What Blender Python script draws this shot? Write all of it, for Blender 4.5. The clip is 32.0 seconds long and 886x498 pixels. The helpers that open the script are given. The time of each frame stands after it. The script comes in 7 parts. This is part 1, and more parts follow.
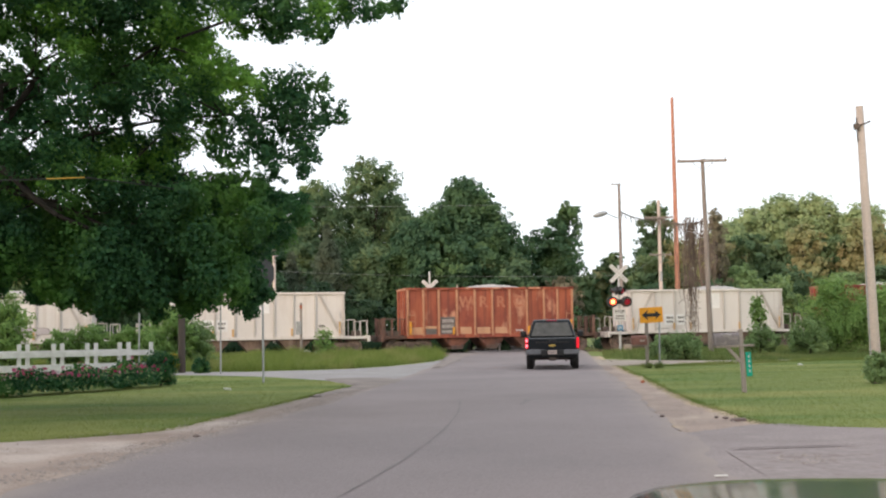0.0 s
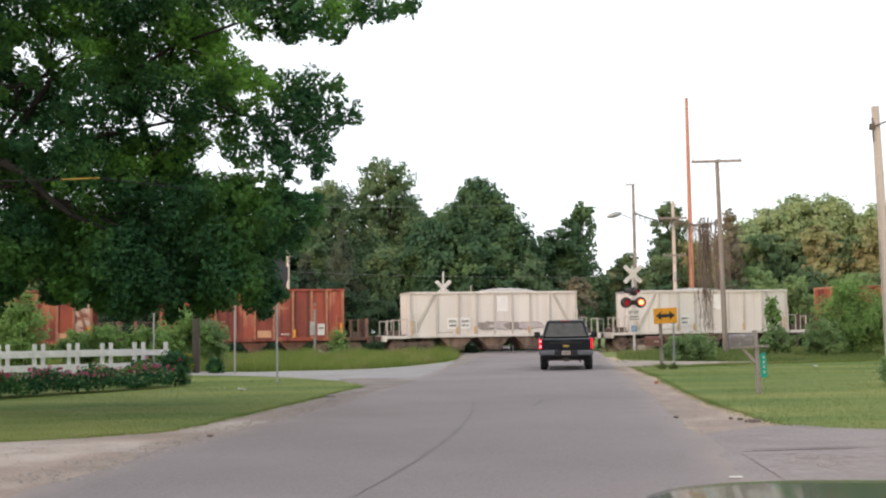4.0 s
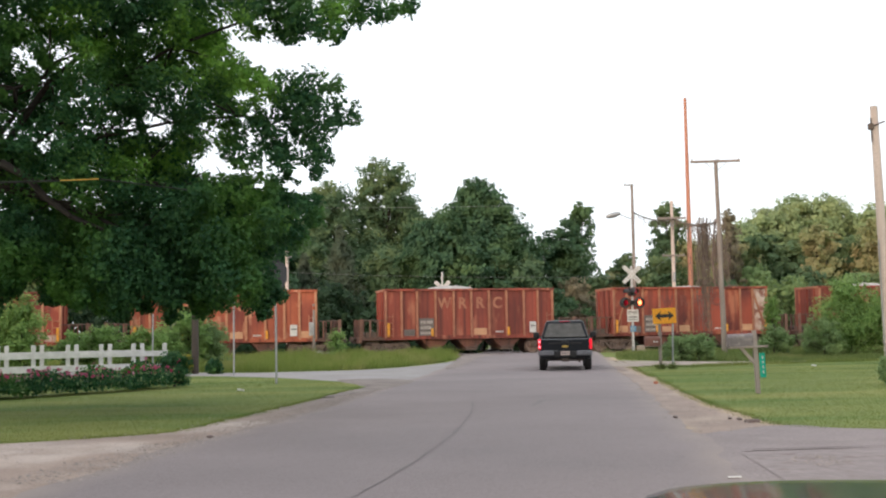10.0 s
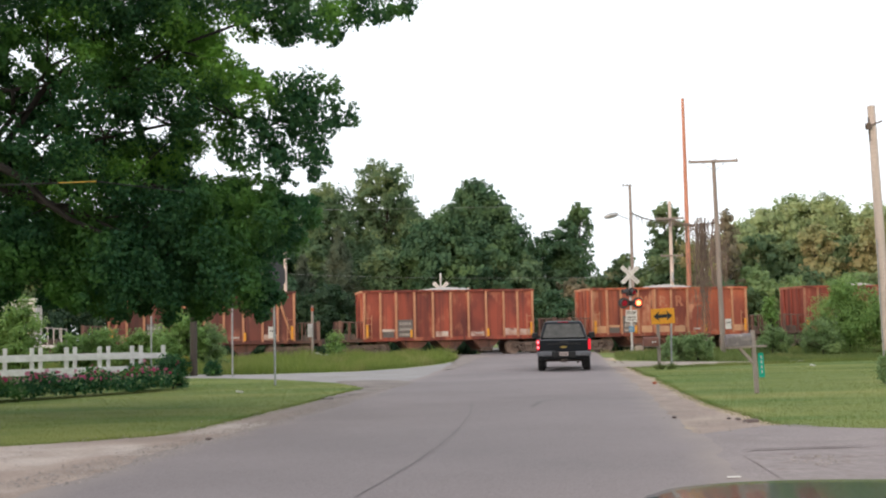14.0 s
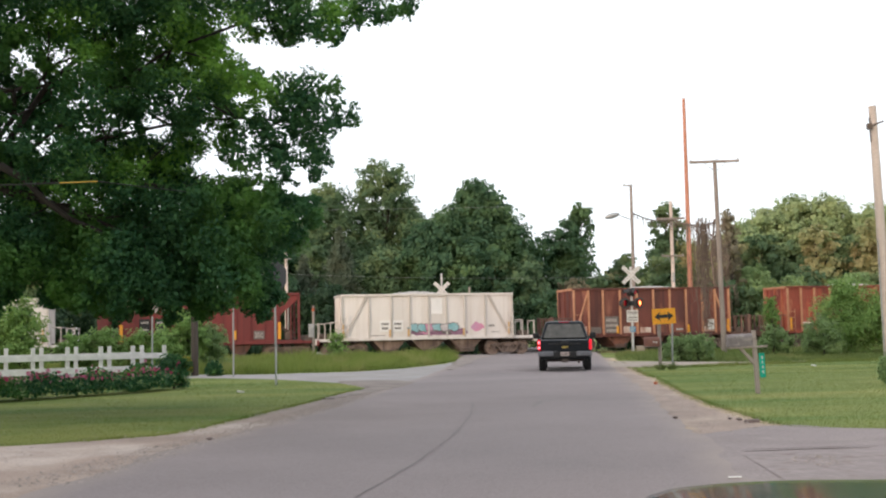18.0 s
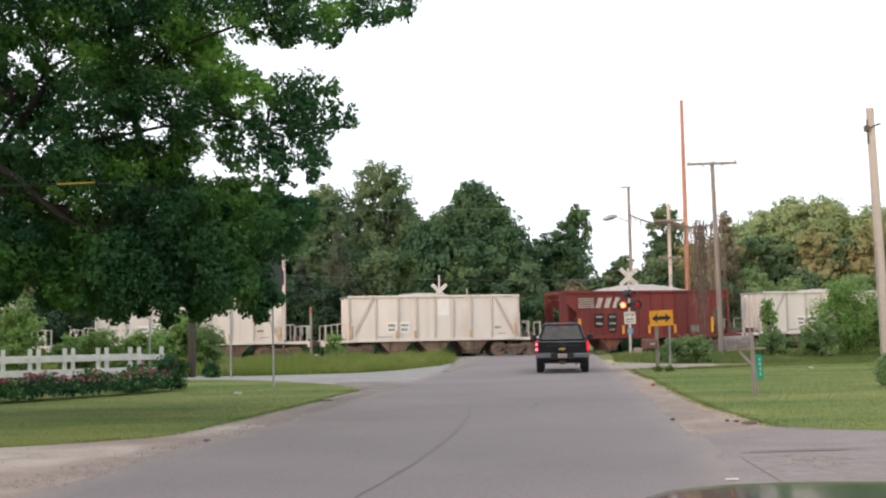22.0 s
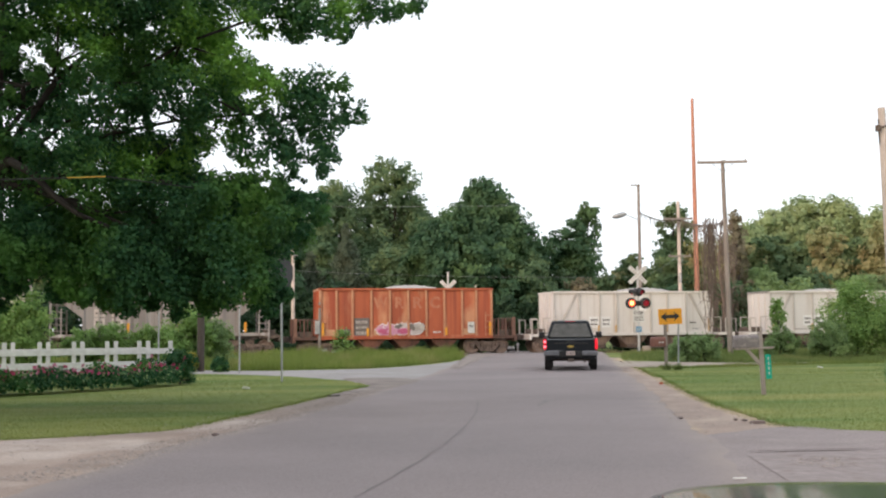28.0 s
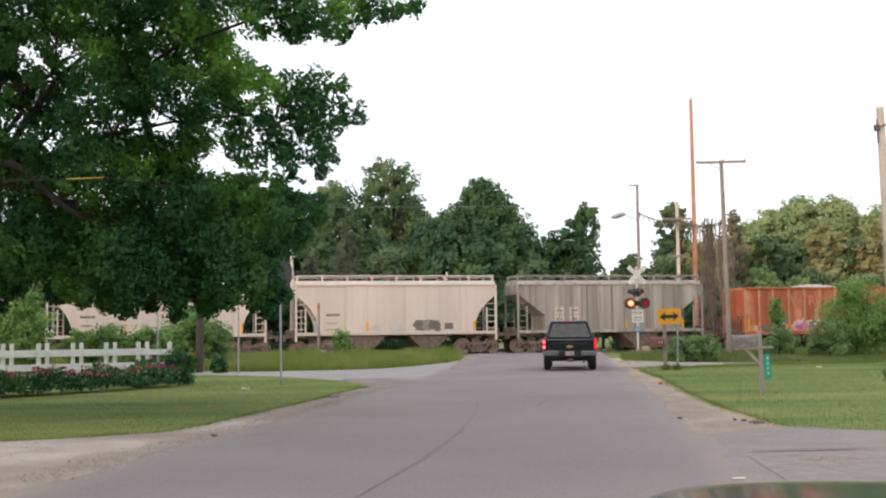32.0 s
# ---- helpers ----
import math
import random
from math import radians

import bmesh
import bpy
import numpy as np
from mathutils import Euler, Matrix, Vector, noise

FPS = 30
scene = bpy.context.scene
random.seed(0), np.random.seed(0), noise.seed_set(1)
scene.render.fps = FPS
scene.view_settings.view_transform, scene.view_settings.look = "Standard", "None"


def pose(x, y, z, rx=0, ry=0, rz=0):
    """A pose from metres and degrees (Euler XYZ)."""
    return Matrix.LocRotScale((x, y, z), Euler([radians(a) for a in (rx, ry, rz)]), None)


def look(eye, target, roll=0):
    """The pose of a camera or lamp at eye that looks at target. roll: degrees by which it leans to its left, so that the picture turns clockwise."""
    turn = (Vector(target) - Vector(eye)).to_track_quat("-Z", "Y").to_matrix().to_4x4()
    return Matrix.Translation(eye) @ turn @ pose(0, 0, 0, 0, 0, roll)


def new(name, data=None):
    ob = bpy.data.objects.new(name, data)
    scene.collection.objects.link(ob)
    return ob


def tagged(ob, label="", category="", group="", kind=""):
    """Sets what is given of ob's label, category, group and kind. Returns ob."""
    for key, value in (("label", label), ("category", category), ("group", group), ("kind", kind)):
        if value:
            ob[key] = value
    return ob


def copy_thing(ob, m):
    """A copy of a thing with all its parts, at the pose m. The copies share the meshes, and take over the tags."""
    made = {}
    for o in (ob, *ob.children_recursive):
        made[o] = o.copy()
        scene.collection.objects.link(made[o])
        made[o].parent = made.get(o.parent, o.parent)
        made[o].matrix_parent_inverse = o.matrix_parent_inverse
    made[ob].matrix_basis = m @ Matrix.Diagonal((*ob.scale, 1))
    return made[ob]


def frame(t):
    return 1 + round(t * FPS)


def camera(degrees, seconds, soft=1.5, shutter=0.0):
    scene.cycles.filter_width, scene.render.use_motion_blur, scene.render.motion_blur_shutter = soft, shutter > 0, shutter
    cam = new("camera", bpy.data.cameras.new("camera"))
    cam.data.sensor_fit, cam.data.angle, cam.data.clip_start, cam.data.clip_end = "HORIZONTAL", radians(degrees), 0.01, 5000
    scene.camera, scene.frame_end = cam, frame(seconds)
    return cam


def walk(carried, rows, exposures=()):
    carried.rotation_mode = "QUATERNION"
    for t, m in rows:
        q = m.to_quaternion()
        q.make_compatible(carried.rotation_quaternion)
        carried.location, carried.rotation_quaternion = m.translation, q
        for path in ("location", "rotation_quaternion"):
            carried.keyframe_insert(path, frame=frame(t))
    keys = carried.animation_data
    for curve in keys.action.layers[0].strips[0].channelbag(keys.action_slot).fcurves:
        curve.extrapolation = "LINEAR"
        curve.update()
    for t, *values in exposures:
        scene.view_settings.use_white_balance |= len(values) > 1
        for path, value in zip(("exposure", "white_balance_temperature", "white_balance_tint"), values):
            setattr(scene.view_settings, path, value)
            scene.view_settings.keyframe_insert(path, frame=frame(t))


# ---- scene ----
# camera: held still by hand inside a parked car, only its aim drifts
EYE = (0.0, 0.0, 1.42)
AIM = [(0.0, 94.169, 0.922, -0.577), (0.5, 94.225, 1.075, -0.603), (1.0, 94.242, 1.282, -0.699), (1.5, 94.248, 1.233, -0.726),
       (2.0, 94.245, 1.304, -0.703), (2.5, 94.232, 1.03, -0.6), (3.0, 94.206, 0.795, -0.009), (3.5, 94.202, 0.828, 0.108)]
AIM += [(5.5, 94.21, 0.89, 0.069), (6.0, 94.214, 0.934, 0.024), (6.5, 94.208, 0.889, 0.027), (7.0, 94.222, 0.937, 0.066),
        (7.5, 94.232, 0.909, 0.095), (8.0, 94.21, 0.802, 0.1), (8.5, 94.209, 0.834, 0.102), (9.0, 94.208, 0.874, 0.086),
        (9.5, 94.22, 0.91, 0.101), (10.0, 94.228, 0.931, 0.066), (10.5, 94.27, 0.978, 0.015), (11.0, 94.31, 1.149, -0.046)]
AIM += [(11.5, 94.28, 1.149, -0.046), (12.0, 94.284, 1.17, -0.009), (12.5, 94.293, 1.107, -0.012), (13.0, 94.289, 1.117, 0.0),
        (13.5, 94.291, 1.123, 0.037), (14.0, 94.281, 1.148, -0.005), (14.5, 94.263, 0.968, 0.039), (16.5, 94.266, 0.984, 0.046),
        (17.0, 94.258, 0.983, 0.01), (17.5, 94.272, 0.942, 0.037), (18.0, 94.286, 1.128, 0.044), (18.5, 94.281, 1.1, 0.011)]
AIM += [(19.0, 94.288, 1.02, 0.0), (19.5, 94.324, 1.146, -0.004), (20.0, 94.293, 1.105, -0.019), (20.5, 94.301, 1.17, -0.044),
        (21.0, 94.285, 1.101, -0.049), (21.5, 94.304, 1.153, -0.064), (22.0, 94.367, 1.073, -0.081), (22.5, 94.317, 1.128, -0.109),
        (23.0, 94.285, 1.102, -0.067), (23.5, 94.253, 0.905, 0.017), (24.0, 94.226, 0.846, 0.187), (24.5, 94.236, 0.891, 0.317)]
AIM += [(25.0, 94.239, 0.912, 0.325), (25.5, 94.238, 0.907, 0.295), (27.5, 94.209, 0.71, 0.311), (28.0, 94.198, 0.585, 0.345),
        (28.5, 94.195, 0.522, 0.347), (29.0, 94.193, 0.502, 0.371), (29.5, 94.2, 0.595, 0.382), (30.0, 94.2, 0.595, 0.382),
        (30.5, 94.2, 0.595, 0.382), (31.0, 94.225, 0.722, 0.367), (31.5, 94.219, 0.778, 0.298), (32.0, 94.219, 0.695, 0.298)]
cam = camera(42.81, 32.0, soft=2.15)
walk(cam, [(t, pose(*EYE, rx, ry, rz)) for t, rx, ry, rz in AIM])

# ---- light: bright hazy evening sky, a low warm sun behind the camera that only reaches what stands high ----
SUN_ELEVATION, SUN_AZIMUTH = 9.0, 215.0     # degrees; azimuth clockwise from +y
world = bpy.data.worlds.new("sky")
scene.world = world
world.use_nodes = True
wn, wl = world.node_tree.nodes, world.node_tree.links
sky = wn.new("ShaderNodeTexSky")
sky.sky_type, sky.sun_disc = "NISHITA", False
sky.sun_elevation, sky.sun_rotation = radians(SUN_ELEVATION), radians(SUN_AZIMUTH)
sky.dust_density, sky.air_density, sky.ozone_density = 4.0, 1.0, 1.0
veil = wn.new("ShaderNodeMix")
veil.data_type = "RGBA"
veil.inputs["Factor"].default_value = 0.8
veil.inputs["B"].default_value = (13.0, 13.5, 14.2, 1)       # thin bright cloud over the whole sky
wl.new(sky.outputs["Color"], veil.inputs["A"])
wl.new(veil.outputs["Result"], wn["Background"].inputs["Color"])
wn["Background"].inputs["Strength"].default_value = 0.111
lamp = bpy.data.lights.new("sun", "SUN")
lamp.energy, lamp.angle, lamp.color = 2.4, radians(12), (1.0, 0.77, 0.58)
sun = new("sun", lamp)
a, e = radians(SUN_AZIMUTH), radians(SUN_ELEVATION)
sun.matrix_world = look((60 * math.sin(a), 60 * math.cos(a), 30), (60 * math.sin(a) - math.sin(a) * math.cos(e), 60 * math.cos(a) - math.cos(a) * math.cos(e), 30 - math.sin(e)))

# ---- materials ----
def surface(name, base, second=None, rough=0.7, metal=0.0, scale=3.0, fine=40.0, bump=0.15, spread=(0.35, 0.65), streak=1.0,
            spots=None, spot_scale=1.2, spot_at=(0.58, 0.7), runs=None, run_at=(0.5, 0.72), island=0.0, piece=0.0, coat=0.0, grain=0.33, spec=0.5, space="Object"):
    """A procedural surface: two colours mixed by a broad noise, fine grain on top, optional stains with a shape of their own."""
    m = bpy.data.materials.new(name)
    m.use_nodes = True
    n, l = m.node_tree.nodes, m.node_tree.links
    b = n["Principled BSDF"]
    co = n.new("ShaderNodeTexCoord")
    mp = n.new("ShaderNodeMapping")
    mp.inputs["Scale"].default_value = (1, 1, 1 / streak)
    l.new(co.outputs[space], mp.inputs["Vector"])
    if piece:
        own = n.new("ShaderNodeObjectInfo")
        far = n.new("ShaderNodeMath")
        far.operation = "MULTIPLY"
        far.inputs[1].default_value = 60.0
        l.new(own.outputs["Random"], far.inputs[0])
        l.new(far.outputs["Value"], mp.inputs["Location"])
    broad = n.new("ShaderNodeTexNoise")
    broad.inputs["Scale"].default_value, broad.inputs["Detail"].default_value = scale, 6
    l.new(mp.outputs["Vector"], broad.inputs["Vector"])
    ramp = n.new("ShaderNodeMapRange")
    ramp.inputs["From Min"].default_value, ramp.inputs["From Max"].default_value = spread
    l.new(broad.outputs["Fac"], ramp.inputs["Value"])
    mix = n.new("ShaderNodeMix")
    mix.data_type = "RGBA"
    mix.inputs["A"].default_value, mix.inputs["B"].default_value = (*base, 1), (*(second or [c * 0.75 for c in base]), 1)
    l.new(ramp.outputs["Result"], mix.inputs["Factor"])
    out = mix.outputs["Result"]
    if spots:
        sp = n.new("ShaderNodeTexNoise")
        sp.inputs["Scale"].default_value, sp.inputs["Detail"].default_value = spot_scale, 8
        l.new(mp.outputs["Vector"], sp.inputs["Vector"])
        sr = n.new("ShaderNodeMapRange")
        sr.inputs["From Min"].default_value, sr.inputs["From Max"].default_value = spot_at
        l.new(sp.outputs["Fac"], sr.inputs["Value"])
        sm = n.new("ShaderNodeMix")
        sm.data_type = "RGBA"
        sm.inputs["B"].default_value = (*spots, 1)
        l.new(out, sm.inputs["A"])
        l.new(sr.outputs["Result"], sm.inputs["Factor"])
        out = sm.outputs["Result"]
    if runs:
        rm = n.new("ShaderNodeMapping")
        rm.inputs["Scale"].default_value = (4.0, 4.0, 0.22)
        l.new(mp.outputs["Vector"], rm.inputs["Vector"])
        rn = n.new("ShaderNodeTexNoise")
        rn.inputs["Scale"].default_value, rn.inputs["Detail"].default_value = 1.0, 5
        l.new(rm.outputs["Vector"], rn.inputs["Vector"])
        rr = n.new("ShaderNodeMapRange")
        rr.inputs["From Min"].default_value, rr.inputs["From Max"].default_value = run_at
        l.new(rn.outputs["Fac"], rr.inputs["Value"])
        rx = n.new("ShaderNodeMix")
        rx.data_type = "RGBA"
        rx.inputs["B"].default_value = (*runs, 1)
        l.new(out, rx.inputs["A"])
        l.new(rr.outputs["Result"], rx.inputs["Factor"])
        out = rx.outputs["Result"]
    speck = n.new("ShaderNodeTexNoise")
    speck.inputs["Scale"].default_value, speck.inputs["Detail"].default_value = fine, 4
    l.new(co.outputs[space], speck.inputs["Vector"])
    gr = n.new("ShaderNodeMapRange")
    gr.inputs["From Min"].default_value, gr.inputs["From Max"].default_value = 0.3, 0.7
    gr.inputs["To Min"].default_value, gr.inputs["To Max"].default_value = 1 - grain * 0.55, 1 + grain * 0.45
    l.new(speck.outputs["Fac"], gr.inputs["Value"])
    hsv = n.new("ShaderNodeHueSaturation")
    l.new(out, hsv.inputs["Color"])
    l.new(gr.outputs["Result"], hsv.inputs["Value"])
    out = hsv.outputs["Color"]
    if island:
        geo = n.new("ShaderNodeNewGeometry")
        ir = n.new("ShaderNodeMapRange")
        ir.inputs["To Min"].default_value, ir.inputs["To Max"].default_value = 1 - island, 1 + island
        l.new(geo.outputs["Random Per Island"], ir.inputs["Value"])
        h2 = n.new("ShaderNodeHueSaturation")
        l.new(out, h2.inputs["Color"])
        l.new(ir.outputs["Result"], h2.inputs["Value"])
        out = h2.outputs["Color"]
    if piece:
        info = n.new("ShaderNodeObjectInfo")
        pr = n.new("ShaderNodeMapRange")
        pr.inputs["To Min"].default_value, pr.inputs["To Max"].default_value = 1 - piece, 1 + piece
        l.new(info.outputs["Random"], pr.inputs["Value"])
        h3 = n.new("ShaderNodeHueSaturation")
        l.new(out, h3.inputs["Color"])
        l.new(pr.outputs["Result"], h3.inputs["Value"])
        out = h3.outputs["Color"]
    l.new(out, b.inputs["Base Color"])
    b.inputs["Roughness"].default_value, b.inputs["Metallic"].default_value = rough, metal
    b.inputs["Coat Weight"].default_value, b.inputs["Specular IOR Level"].default_value = coat, spec
    if bump:
        bp = n.new("ShaderNodeBump")
        bp.inputs["Strength"].default_value, bp.inputs["Distance"].default_value = bump, 0.02
        l.new(speck.outputs["Fac"], bp.inputs["Height"])
        l.new(bp.outputs["Normal"], b.inputs["Normal"])
    return m


def foliage(name, dark, light, tip=None, patch=0.5, shine=0.55, at=(0.52, 0.72), sunlit=False):
    """Leaves: each leaf its own tone, broad patches of a second tone, some light let through."""
    m = bpy.data.materials.new(name)
    m.use_nodes = True
    n, l = m.node_tree.nodes, m.node_tree.links
    b = n["Principled BSDF"]
    geo, co = n.new("ShaderNodeNewGeometry"), n.new("ShaderNodeTexCoord")
    mix = n.new("ShaderNodeMix")
    mix.data_type = "RGBA"
    mix.inputs["A"].default_value, mix.inputs["B"].default_value = (*dark, 1), (*light, 1)
    l.new(geo.outputs["Random Per Island"], mix.inputs["Factor"])
    no = n.new("ShaderNodeTexNoise")
    no.inputs["Scale"].default_value, no.inputs["Detail"].default_value = patch, 3
    l.new(co.outputs["Object"], no.inputs["Vector"])
    rg = n.new("ShaderNodeMapRange")
    rg.inputs["From Min"].default_value, rg.inputs["From Max"].default_value = at
    l.new(no.outputs["Fac"], rg.inputs["Value"])
    m2 = n.new("ShaderNodeMix")
    m2.data_type = "RGBA"
    m2.inputs["B"].default_value = (*(tip or light), 1)
    l.new(mix.outputs["Result"], m2.inputs["A"])
    if sunlit:       # brighter tone that paints sunlit leaves in where marked, and a few elsewhere
        sunlit_mark = n.new("ShaderNodeAttribute")
        sunlit_mark.attribute_name = "sunlit"
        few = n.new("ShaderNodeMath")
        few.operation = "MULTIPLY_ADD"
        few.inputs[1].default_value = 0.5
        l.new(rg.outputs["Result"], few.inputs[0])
        l.new(sunlit_mark.outputs["Fac"], few.inputs[2])
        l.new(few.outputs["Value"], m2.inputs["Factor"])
    else:
        l.new(rg.outputs["Result"], m2.inputs["Factor"])
    l.new(m2.outputs["Result"], b.inputs["Base Color"])
    b.inputs["Roughness"].default_value, b.inputs["Specular IOR Level"].default_value = shine, 0.2
    tr = n.new("ShaderNodeBsdfTranslucent")
    l.new(m2.outputs["Result"], tr.inputs["Color"])
    ms = n.new("ShaderNodeMixShader")
    ms.inputs["Fac"].default_value = 0.42
    l.new(b.outputs["BSDF"], ms.inputs[1])
    l.new(tr.outputs["BSDF"], ms.inputs[2])
    l.new(ms.outputs["Shader"], n["Material Output"].inputs["Surface"])
    return m


def glow(name, color, strength):
    m = bpy.data.materials.new(name)
    m.use_nodes = True
    b = m.node_tree.nodes["Principled BSDF"]
    b.inputs["Base Color"].default_value = (*color, 1)
    b.inputs["Roughness"].default_value = 0.25
    b.inputs["Emission Color"].default_value, b.inputs["Emission Strength"].default_value = (*color, 1), strength
    return m


def turf(name, deep, worn, each, blade=False):
    """Mown grass: long uneven bands of deeper and drier green, the same for the soil sheet and for the blades on it."""
    m = bpy.data.materials.new(name)
    m.use_nodes = True
    n, l = m.node_tree.nodes, m.node_tree.links
    b = n["Principled BSDF"]
    co = n.new("ShaderNodeTexCoord")
    out = None
    for size, turn, detail, at, amount, tone in (((0.13, 0.42, 1), 0.25, 4, (0.36, 0.66), 1.0, worn), ((0.5, 0.9, 1), -0.4, 5, (0.5, 0.72), 0.55, deep), ((1.2, 1.9, 1), 0.1, 2, (0.56, 0.8), 0.3, [c * 1.1 for c in worn])):
        mp = n.new("ShaderNodeMapping")
        mp.inputs["Scale"].default_value, mp.inputs["Rotation"].default_value = size, (0, 0, turn)
        l.new(co.outputs["Object"], mp.inputs["Vector"])
        no = n.new("ShaderNodeTexNoise")
        no.inputs["Scale"].default_value, no.inputs["Detail"].default_value = 1.0, detail
        l.new(mp.outputs["Vector"], no.inputs["Vector"])
        rg = n.new("ShaderNodeMapRange")
        rg.inputs["From Min"].default_value, rg.inputs["From Max"].default_value = at
        rg.inputs["To Max"].default_value = amount
        l.new(no.outputs["Fac"], rg.inputs["Value"])
        mx = n.new("ShaderNodeMix")
        mx.data_type = "RGBA"
        mx.inputs["A"].default_value, mx.inputs["B"].default_value = (*deep, 1), (*tone, 1)
        l.new(rg.outputs["Result"], mx.inputs["Factor"])
        if out:
            l.new(out, mx.inputs["A"])
        out = mx.outputs["Result"]
    if each:
        geo = n.new("ShaderNodeNewGeometry")
        ir = n.new("ShaderNodeMapRange")
        ir.inputs["To Min"].default_value, ir.inputs["To Max"].default_value = 1 - each, 1 + each
        l.new(geo.outputs["Random Per Island"], ir.inputs["Value"])
        hv = n.new("ShaderNodeHueSaturation")
        l.new(out, hv.inputs["Color"])
        l.new(ir.outputs["Result"], hv.inputs["Value"])
        out = hv.outputs["Color"]
    l.new(out, b.inputs["Base Color"])
    b.inputs["Roughness"].default_value, b.inputs["Specular IOR Level"].default_value = 0.9, 0.15
    if blade:
        tr = n.new("ShaderNodeBsdfTranslucent")
        l.new(out, tr.inputs["Color"])
        ms = n.new("ShaderNodeMixShader")
        ms.inputs["Fac"].default_value = 0.42
        l.new(b.outputs["BSDF"], ms.inputs[1])
        l.new(tr.outputs["BSDF"], ms.inputs[2])
        l.new(ms.outputs["Shader"], n["Material Output"].inputs["Surface"])
    return m


def washed(m, colour, reach, ragged=0.5):
    """Dirt carried over the rim of a sheet of ground, thick at the rim and lost reach metres in, with an uneven front."""
    n, l = m.node_tree.nodes, m.node_tree.links
    b = n["Principled BSDF"]
    before = b.inputs["Base Color"].links[0].from_socket
    rim = n.new("ShaderNodeAttribute")
    rim.attribute_name = "rim"
    co, no = n.new("ShaderNodeTexCoord"), n.new("ShaderNodeTexNoise")
    no.inputs["Scale"].default_value, no.inputs["Detail"].default_value = 0.9, 7
    l.new(co.outputs["Object"], no.inputs["Vector"])
    off = n.new("ShaderNodeMath")
    off.operation, off.inputs[1].default_value, off.inputs[2].default_value = "MULTIPLY_ADD", 2 * ragged, -ragged
    l.new(no.outputs["Fac"], off.inputs[0])
    add = n.new("ShaderNodeMath")
    l.new(rim.outputs["Fac"], add.inputs[0])
    l.new(off.outputs["Value"], add.inputs[1])
    rg = n.new("ShaderNodeMapRange")
    rg.inputs["From Min"].default_value, rg.inputs["From Max"].default_value = -0.05, reach
    rg.inputs["To Min"].default_value, rg.inputs["To Max"].default_value = 0.9, 0.0
    l.new(add.outputs["Value"], rg.inputs["Value"])
    mx = n.new("ShaderNodeMix")
    mx.data_type = "RGBA"
    mx.inputs["B"].default_value = (*colour, 1)
    l.new(before, mx.inputs["A"])
    l.new(rg.outputs["Result"], mx.inputs["Factor"])
    l.new(mx.outputs["Result"], b.inputs["Base Color"])
    return m


def browner(m, colour, y0, y1):
    """Dry pale dirt that gives way to brown soil along the street, with a patchy border."""
    n, l = m.node_tree.nodes, m.node_tree.links
    b = n["Principled BSDF"]
    before = b.inputs["Base Color"].links[0].from_socket
    co, no, sep = n.new("ShaderNodeTexCoord"), n.new("ShaderNodeTexNoise"), n.new("ShaderNodeSeparateXYZ")
    no.inputs["Scale"].default_value, no.inputs["Detail"].default_value = 0.8, 6
    l.new(co.outputs["Object"], no.inputs["Vector"])
    l.new(co.outputs["Object"], sep.inputs["Vector"])
    add = n.new("ShaderNodeMath")
    add.operation, add.inputs[1].default_value = "MULTIPLY_ADD", 9.0
    l.new(no.outputs["Fac"], add.inputs[0])
    l.new(sep.outputs["Y"], add.inputs[2])
    rg = n.new("ShaderNodeMapRange")
    rg.inputs["From Min"].default_value, rg.inputs["From Max"].default_value = y0 + 4.5, y1 + 4.5
    l.new(add.outputs["Value"], rg.inputs["Value"])
    mx = n.new("ShaderNodeMix")
    mx.data_type = "RGBA"
    mx.inputs["B"].default_value = (*colour, 1)
    l.new(before, mx.inputs["A"])
    l.new(rg.outputs["Result"], mx.inputs["Factor"])
    l.new(mx.outputs["Result"], b.inputs["Base Color"])
    return m


M = {}
M["asphalt"] = washed(surface("asphalt", (0.268, 0.222, 0.217), (0.232, 0.193, 0.19), 0.92, scale=0.35, fine=45, bump=0.35, spots=(0.188, 0.16, 0.16), spot_scale=0.12, spot_at=(0.42, 0.72)), (0.3, 0.246, 0.222), 0.5, 0.4)
M["patched"] = surface("broken_asphalt", (0.275, 0.228, 0.222), (0.245, 0.203, 0.197), 0.95, scale=0.9, fine=30, bump=0.4, spots=(0.3, 0.25, 0.237), spot_scale=1.5, spot_at=(0.5, 0.75))
M["rubble"] = surface("rubble", (0.285, 0.238, 0.23), (0.245, 0.203, 0.196), 0.95, scale=3.5, fine=9, bump=0.7, spots=(0.21, 0.16, 0.15), spot_scale=3.0, spot_at=(0.57, 0.7), grain=0.25)
M["crumb"] = surface("stone_crumbs", (0.36, 0.3, 0.27), (0.27, 0.225, 0.2), 0.95, fine=20, bump=0.2, island=0.22)
M["tar"] = surface("tar", (0.165, 0.138, 0.134), (0.13, 0.11, 0.107), 0.7, scale=2, fine=30)
M["crevice"] = surface("cracked_asphalt_edge", (0.13, 0.092, 0.088), (0.19, 0.145, 0.138), 0.9, scale=3, fine=30)
M["clod"] = surface("brown_clod", (0.23, 0.175, 0.16), (0.16, 0.122, 0.113), 0.95, scale=8, fine=40, bump=0.4)
M["gravel"] = surface("pale_gravel", (0.335, 0.31, 0.298), (0.28, 0.257, 0.246), 0.95, scale=0.6, fine=35, bump=0.5)
M["path"] = surface("sandy_track", (0.4, 0.33, 0.27), (0.31, 0.255, 0.21), 0.95, scale=0.6, fine=35, bump=0.5)
